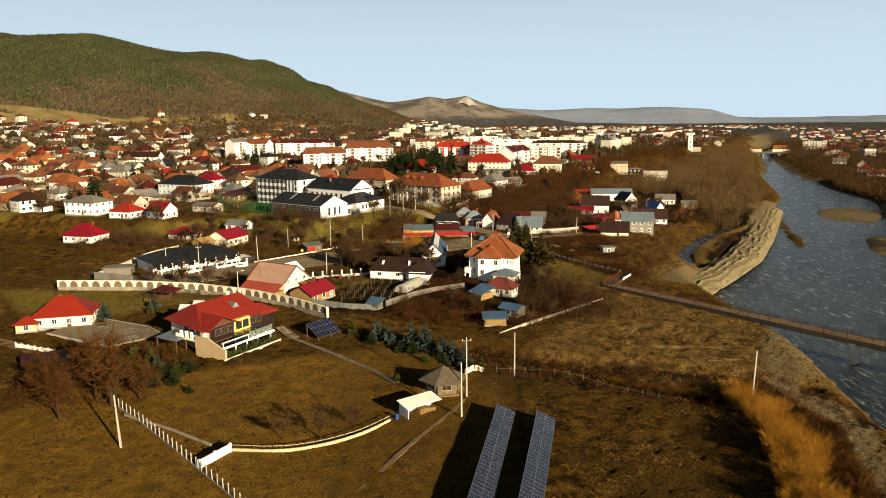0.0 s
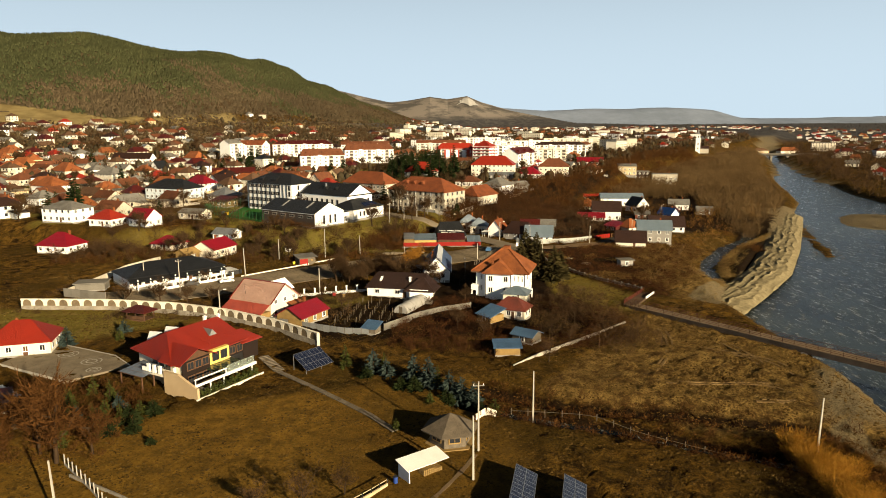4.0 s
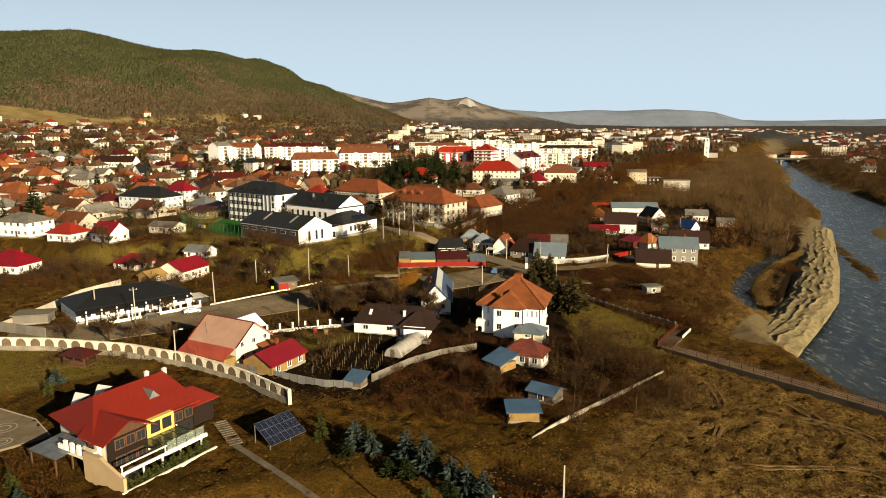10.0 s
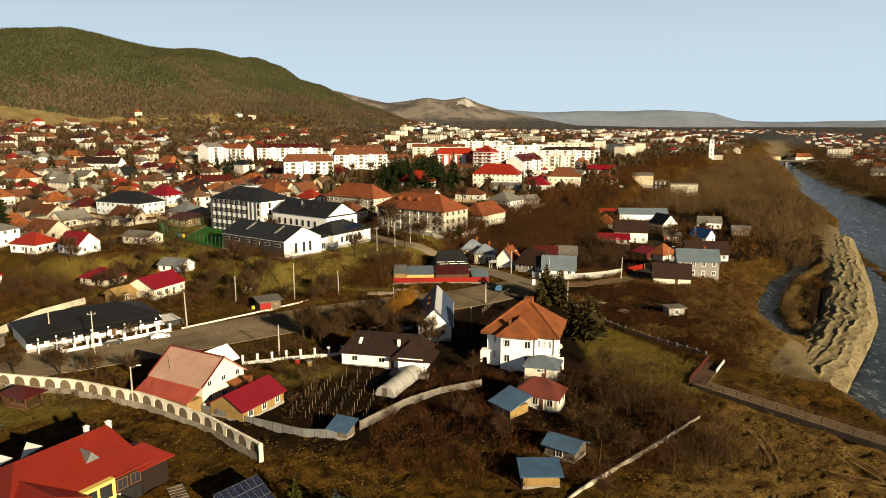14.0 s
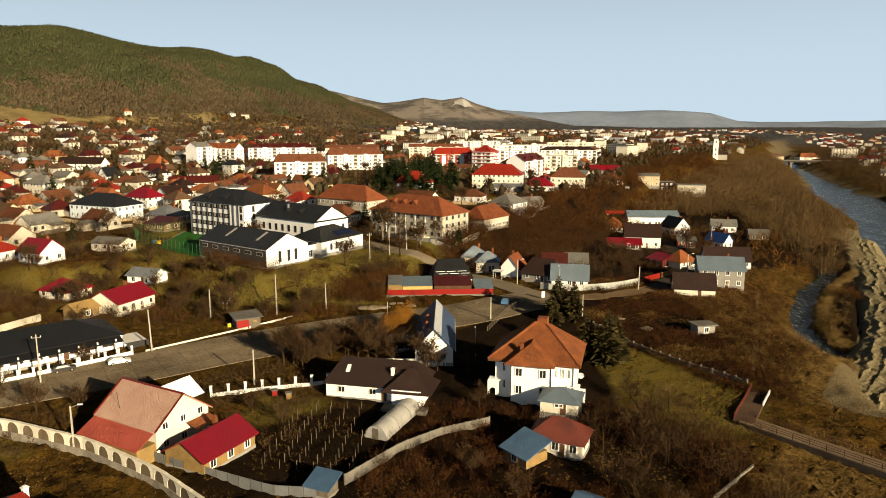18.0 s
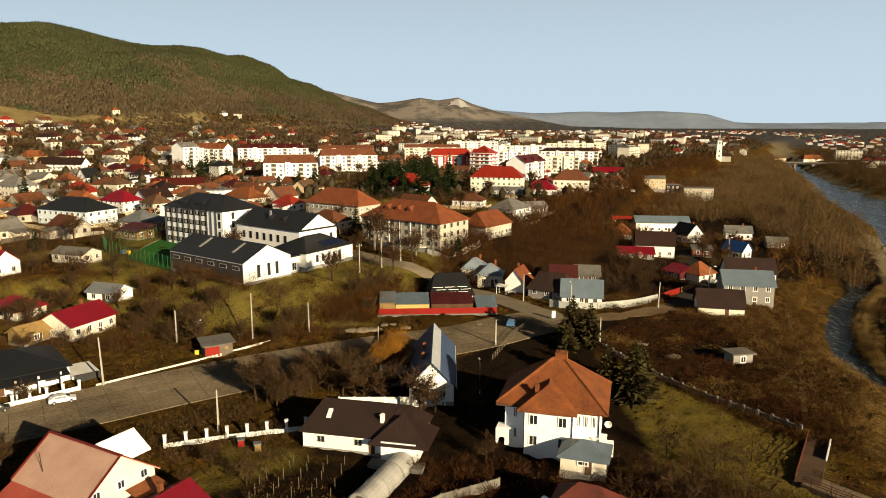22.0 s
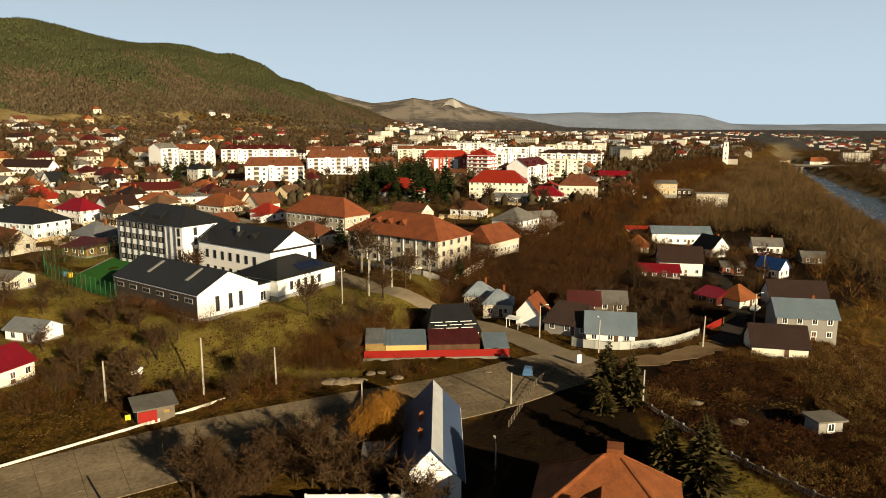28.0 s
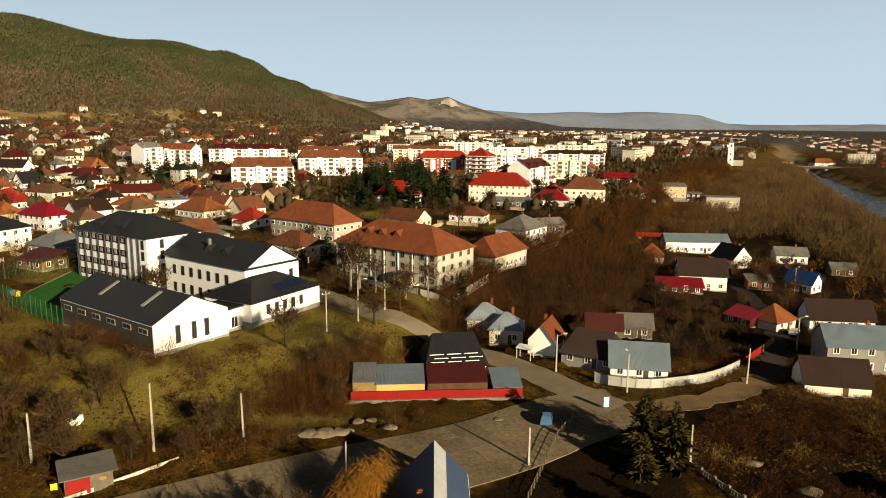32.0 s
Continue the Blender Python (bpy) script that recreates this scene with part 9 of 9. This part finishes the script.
for x, y, c_ in ((-27.6, 211.4, M_REDPAINT), (-24.8, 210.0, M_OCHREWOOD)):
    hv = thing("beehive", x, y, gz(x, y), 20, "small painted wooden beehive box", "beehive", "beehives")
    part("hive_body", Shape().box(0, 0, 0.2, 0.9, 0.9, 1.0).mesh("hive_body", c_), hv)
    part("hive_roof", Shape().box(0, 0, 1.2, 1.1, 1.1, 0.15).mesh("hive_roof", M_TIN), hv)

# polytunnel
pt = thing("polytunnel", -5.4, 200.2, gz(-5.4, 200.2), 66, "milky plastic polytunnel greenhouse", "greenhouse")
s = Shape()
N_, r_, Lp = 12, 1.9, 13.5
for i in range(10):
    x = -Lp / 2 + Lp * i / 9
    rr_ = r_ + (0.05 if i % 2 else -0.03)
    s.v += [(x, -rr_ * math.cos(math.pi * k / N_), rr_ * 1.15 * math.sin(math.pi * k / N_)) for k in range(N_ + 1)]
for i in range(9):
    for k in range(N_):
        a = i * (N_ + 1) + k
        s.f.append((a, a + 1, a + N_ + 2, a + N_ + 1))
s.f += [tuple(range(N_, -1, -1)), tuple(range(9 * (N_ + 1), 10 * (N_ + 1)))]
s.m = [0] * len(s.f)
part("cover", s.mesh("cover", M_PLASTIC), pt)
for i in range(0, 10, 3):
    x = -Lp / 2 + Lp * i / 9
    h_ = Shape()
    for k in range(N_):
        a0, a1 = math.pi * k / N_, math.pi * (k + 1) / N_
        h_.tube((x, -2.0 * math.cos(a0), 2.25 * math.sin(a0)), (x, -2.0 * math.cos(a1), 2.25 * math.sin(a1)), 0.04, 0.04, 4)
    tagged(part("hoop", h_.mesh("hoop", M_GREY), pt), kind="stuff")
part("door", Shape().box(-Lp / 2 - 0.04, 0, 0, 0.06, 1.0, 1.8).mesh("door", M_GREYWOOD), pt)
FOOT.append((-5.4, 200.2, 6))
# vineyard stakes
stake = Shape().box(0, 0, -0.3, 0.07, 0.07, 1.8).mesh("stake", M_GREYWOOD)
vy = thing("vineyard", -17, 196, gz(-17, 196), 0, "rows of pale vineyard stakes", "vineyard")
for r_ in range(7):
    for i in range(11):
        x = -26.5 + 2.55 * r_ + rrng.normal() * 0.12 + 0.25 * i
        y = 186 + 2.1 * i - 0.35 * r_ + rrng.normal() * 0.15
        if math.hypot(x + 5.4, y - 200.2) > 6.5 and y < 208.5 and x > -25.5 + 0.2 * (y - 186):
            part("stake", stake, vy, "", x + 17, y - 196, gz(x, y) - gz(-17, 196))


# ---- footbridge over the river ----
br = thing("footbridge", 52.5, 199, 4.2, -52.6, "long narrow footbridge with brown pipe rails", "bridge")
LB = 150.0
deck_me = Shape().box(0, 0, 0.35, 4.96, 3.4, 0.3).mesh("deck_slab", mat("worn_bridge_deck", (0.20, 0.145, 0.095), (0.13, 0.092, 0.06), 0.9))
post_me = Shape().box(0, 0, 0.6, 0.09, 0.09, 1.1).mesh("rail_post", M_WOOD)
for i in range(int(LB / 5)):
    part("deck_slab", deck_me, br, "", 2.5 + 5 * i, 0, 0)
for v in (-1.55, 1.55):
    for z in (0.95, 1.3, 1.65):
        part("rail", Shape().box(LB / 2, v, z, LB, 0.06, 0.07).mesh("rail", mat("red_brown_rail", (0.148, 0.037, 0.0259), None, 0.6)), br)
    part("girder", Shape().box(LB / 2, v * 1.06, -0.55, LB, 0.3, 1.15).mesh("girder", mat("brown_weathered_girder", (0.17, 0.125, 0.085), (0.10, 0.072, 0.05), 0.85)), br, "weathered brown girder")
    for i in range(int(LB / 2.5)):
        part("rail_post", post_me, br, "", 1.2 + 2.5 * i, v, 0)
part("pipe", Shape().tube((0, 1.95, 0.3), (LB, 1.95, 0.3), 0.22, 0.22, 8).mesh("pipe", M_GREY), br, "grey service pipe along the deck")
for u in (24, 46, 67.5, 92, 116):
    part("pier", Shape().box(u, 0, -8, 1.0, 2.4, 7.6).box(u, 0, -0.9, 1.3, 3.6, 0.5).mesh("pier", mat("pale_pier_concrete", (0.58, 0.55, 0.50), None, 0.9)), br)
rmp = thing("bridge_ramp", 56.5, 204.5, gz(56.5, 204.5), 55.3, "brown ramp at the bridge end with rails and a white parapet", "ramp")
part("ramp_deck", Shape().box(0, 0, -2, 15.8, 3.2, 2.55).mesh("ramp_deck", mat("brown_deck", (0.0962, 0.0629, 0.0407), (0.0592, 0.0407, 0.0296), 0.9)), rmp, "brown deck")
M_RAIL = mat("red_brown_rail", (0.148, 0.037, 0.0259))
part("parapet", Shape().box(4.2, -1.6, 0.45, 7.0, 0.2, 0.65).mesh("parapet", M_WPAINT), rmp, "white parapet wall")
for v in (1.5,):
    for z in (0.8, 1.15, 1.5):
        part("rail", Shape().box(0, v, z, 15.8, 0.06, 0.07).mesh("rail", M_RAIL), rmp)
    for i in range(9):
        part("rail_post", Shape().box(-7.6 + 1.9 * i, v, 0.5, 0.09, 0.09, 1.1).mesh("rail_post", M_RAIL), rmp)


# ---- cars ----
def car(x, y, rz, paint, label):
    t = thing("car", x, y, gz(x, y) + 0.16, rz, label, "car", "parked cars")
    prof = [(-2.1, 0.35), (2.05, 0.35), (2.1, 0.75), (1.2, 0.92), (0.55, 1.4), (-1.2, 1.42), (-1.9, 0.98), (-2.12, 0.85)]
    s = Shape()
    n_ = len(prof)
    s.v = [(px, sy * (0.85 if pz < 1.0 else 0.68), pz) for sy in (-1, 1) for px, pz in prof]
    s.f = [tuple(range(n_)), tuple(range(2 * n_ - 1, n_ - 1, -1))] + [(i, n_ + i, n_ + (i + 1) % n_, (i + 1) % n_) for i in range(n_)]
    s.m = [0] * len(s.f)
    part("body", s.mesh("body", paint), t)
    part("windscreen", Shape().slab([(1.16, -0.7, 0.97), (1.16, 0.7, 0.97), (0.62, 0.62, 1.36), (0.62, -0.62, 1.36)], 0.02).mesh("windscreen", M_GLASS), t)
    for sy in (-1, 1):
        part("side_window", Shape().add([(-1.5, sy * 0.84, 1.0), (0.85, sy * 0.84, 1.0), (0.45, sy * 0.72, 1.33), (-1.15, sy * 0.72, 1.33)], [(0, 1, 2, 3)]).mesh("side_window", M_GLASS), t)
        part("headlight", Shape().box(2.06, sy * 0.6, 0.6, 0.06, 0.3, 0.14).mesh("headlight", M_WPAINT), t)
        for px in (-1.3, 1.3):
            wl = part("wheel", Shape().tube((px, sy * 0.7, 0.3), (px, sy * 0.9, 0.3), 0.31, 0.31, 14).mesh("wheel", M_RUBBER), t)
            part("rim", Shape().tube((px, sy * 0.88, 0.3), (px, sy * 0.92, 0.3), 0.18, 0.18, 10).mesh("rim", M_GREY), wl)
    return t


car(-62.4, 228, 28, M_CAR, "white saloon car parked by the restaurant")
car(-71.6, 224.2, 35, M_DARK, "black saloon car parked by the restaurant")
car(20.5, 267.5, 75, M_CARBLUE, "small blue car parked at the fence")
car(90.7, 322, 50, M_CAR, "white van-like car in the lane")
car(-16.5, 219.5, 10, M_DARK, "dark car parked behind the fence")

# sports pitch beside the hall
pz = gz(-84, 318)
pit = Shape().prism([(-67.5, 298.5), (-66, 303), (-76, 340), (-88.6, 346), (-88.2, 325), (-86, 314.5)], pz - 0.6, pz + 0.45)
tagged(new("sports_pitch", pit.mesh("sports_pitch", mat("green_artificial_turf", (0.030, 0.115, 0.024), (0.026, 0.090, 0.020), 0.9, 0.3, 6, 0.2, rnd=0))), "green artificial turf sports pitch", "pitch")
net = Shape()
for i in range(4):
    net.box(-0.9 + 0.6 * i, 0, 0, 0.03, 0.02, 4.0)
for k in range(7):
    net.box(0, 0, 0.6 * k + 0.3, 2.4, 0.015, 0.015)
M_NET = mat("green_net", (0.0222, 0.1036, 0.0333), None, 0.7)
net_me = net.mesh("panel", M_NET)
pf1 = run_fence("pitch_fence", [(-67.2, 297.4), (-80.8, 309.1), (-95, 321.8), (-103, 336)], 2.4, "tall green net fence round the pitch", net_me, bar(0.1, 0.1, 4.1, M_NET, "post"))
pf2 = run_fence("pitch_back_fence", [(-103, 337), (-89.5, 347.5)], 2.4, "tall green net fence behind the pitch", net_me, bar(0.1, 0.1, 4.1, M_NET, "post"))

for pf in (pf1, pf2):
    for ob in pf.children:
        if ob.name.startswith("panel"):
            tagged(ob, kind="stuff")

# kerb and bins beside the pitch
run_fence("pitch_kerb", [(-87.9, 323.5), (-88.6, 346)], 2.5, "pale concrete kerb along the turf", bar(2.5, 0.4, 0.4, M_CONC), None, "kerb")
for x, y, m_, lab_ in ((-88.9, 321.4, mat("yellow_bin_plastic", (0.62, 0.42, 0.02), None, 0.5), "yellow plastic waste container"), (-90.6, 322.4, mat("blue_bin_plastic", (0.05, 0.16, 0.30), None, 0.5), "blue plastic waste container")):
    t_ = thing("waste_container", x, y, gz(x, y), -40, lab_, "container", "bins by the pitch")
    part("body", Shape().box(0, 0, 0.1, 1.25, 0.95, 1.0, taper=1.08).mesh("body", m_), t_)
    part("lid", Shape().box(0, 0, 1.1, 1.45, 1.1, 0.14).mesh("lid", m_), t_)
    for u in (-0.5, 0.5):
        part("wheel", Shape().tube((u, -0.35, 0.1), (u + 0.08, -0.35, 0.1), 0.1, 0.1, 8).mesh("wheel", M_DARK), t_)

# heaps of rubble, boulders
def boulder(seed, size):
    bm = bmesh.new()
    bmesh.ops.create_icosphere(bm, subdivisions=2, radius=size)
    for v in bm.verts:
        k = 1 + 0.35 * noise.noise(v.co * (1.2 / size) + Vector((seed, 0, 0)))
        v.co = Vector((v.co.x * k * 1.3, v.co.y * k, max(v.co.z * k * 0.42, -0.2 * size)))
    me = bpy.data.meshes.new("boulder")
    bm.to_mesh(me)
    bm.free()
    me.materials.append(mat("tan_rubble", (0.19, 0.155, 0.11), (0.11, 0.088, 0.062), 0.95, 0.6, 5, 0.9, 4))
    return me


for i, (x, y, sz) in enumerate(((-16, 264.3, 1.4), (-14.6, 264, 1.0), (-13.4, 264.6, 1.5), (-11.4, 264.8, 1.3), (-10.3, 265.2, 0.8), (-4, 266.3, 0.9), (-9, 268.5, 0.8), (-7, 269, 0.7), (13, 268.6, 0.6), (47, 254, 1.0), (51, 247, 1.2), (-40.8, 262.5, 0.7))):
    tagged(new("boulder", boulder(i * 3.1, sz)), "rough grey rubble stone on the verge", "boulder", "rubble").location = (x, y, gz(x, y) + 0.1)

# shelter and sign by the street
cn = thing("porch_canopy", 21.8, 296.8, gz(21.8, 296.8), -28, "small white flat porch canopy on posts", "canopy")
part("canopy_roof", Shape().slab([(-1.6, -1.2, 2.4), (1.6, -1.2, 2.3), (1.6, 1.2, 2.5), (-1.6, 1.2, 2.6)], 0.1).mesh("canopy_roof", M_WPAINT), cn)
for u in (-1.4, 1.4):
    for v in (-1.0, 1.0):
        part("post", Shape().box(u, v, -0.3, 0.1, 0.1, 2.7).mesh("post", M_WPAINT), cn)
sg = thing("notice_board", 31.2, 272.2, gz(31.2, 272.2), 8, "upright white notice board on a post", "sign")
part("board", Shape().box(0, 0, 0.5, 0.9, 0.08, 1.7).mesh("board", M_WPAINT), sg)
part("post", Shape().box(0, 0.06, -0.3, 0.1, 0.1, 2.3).mesh("post", M_GREY), sg)
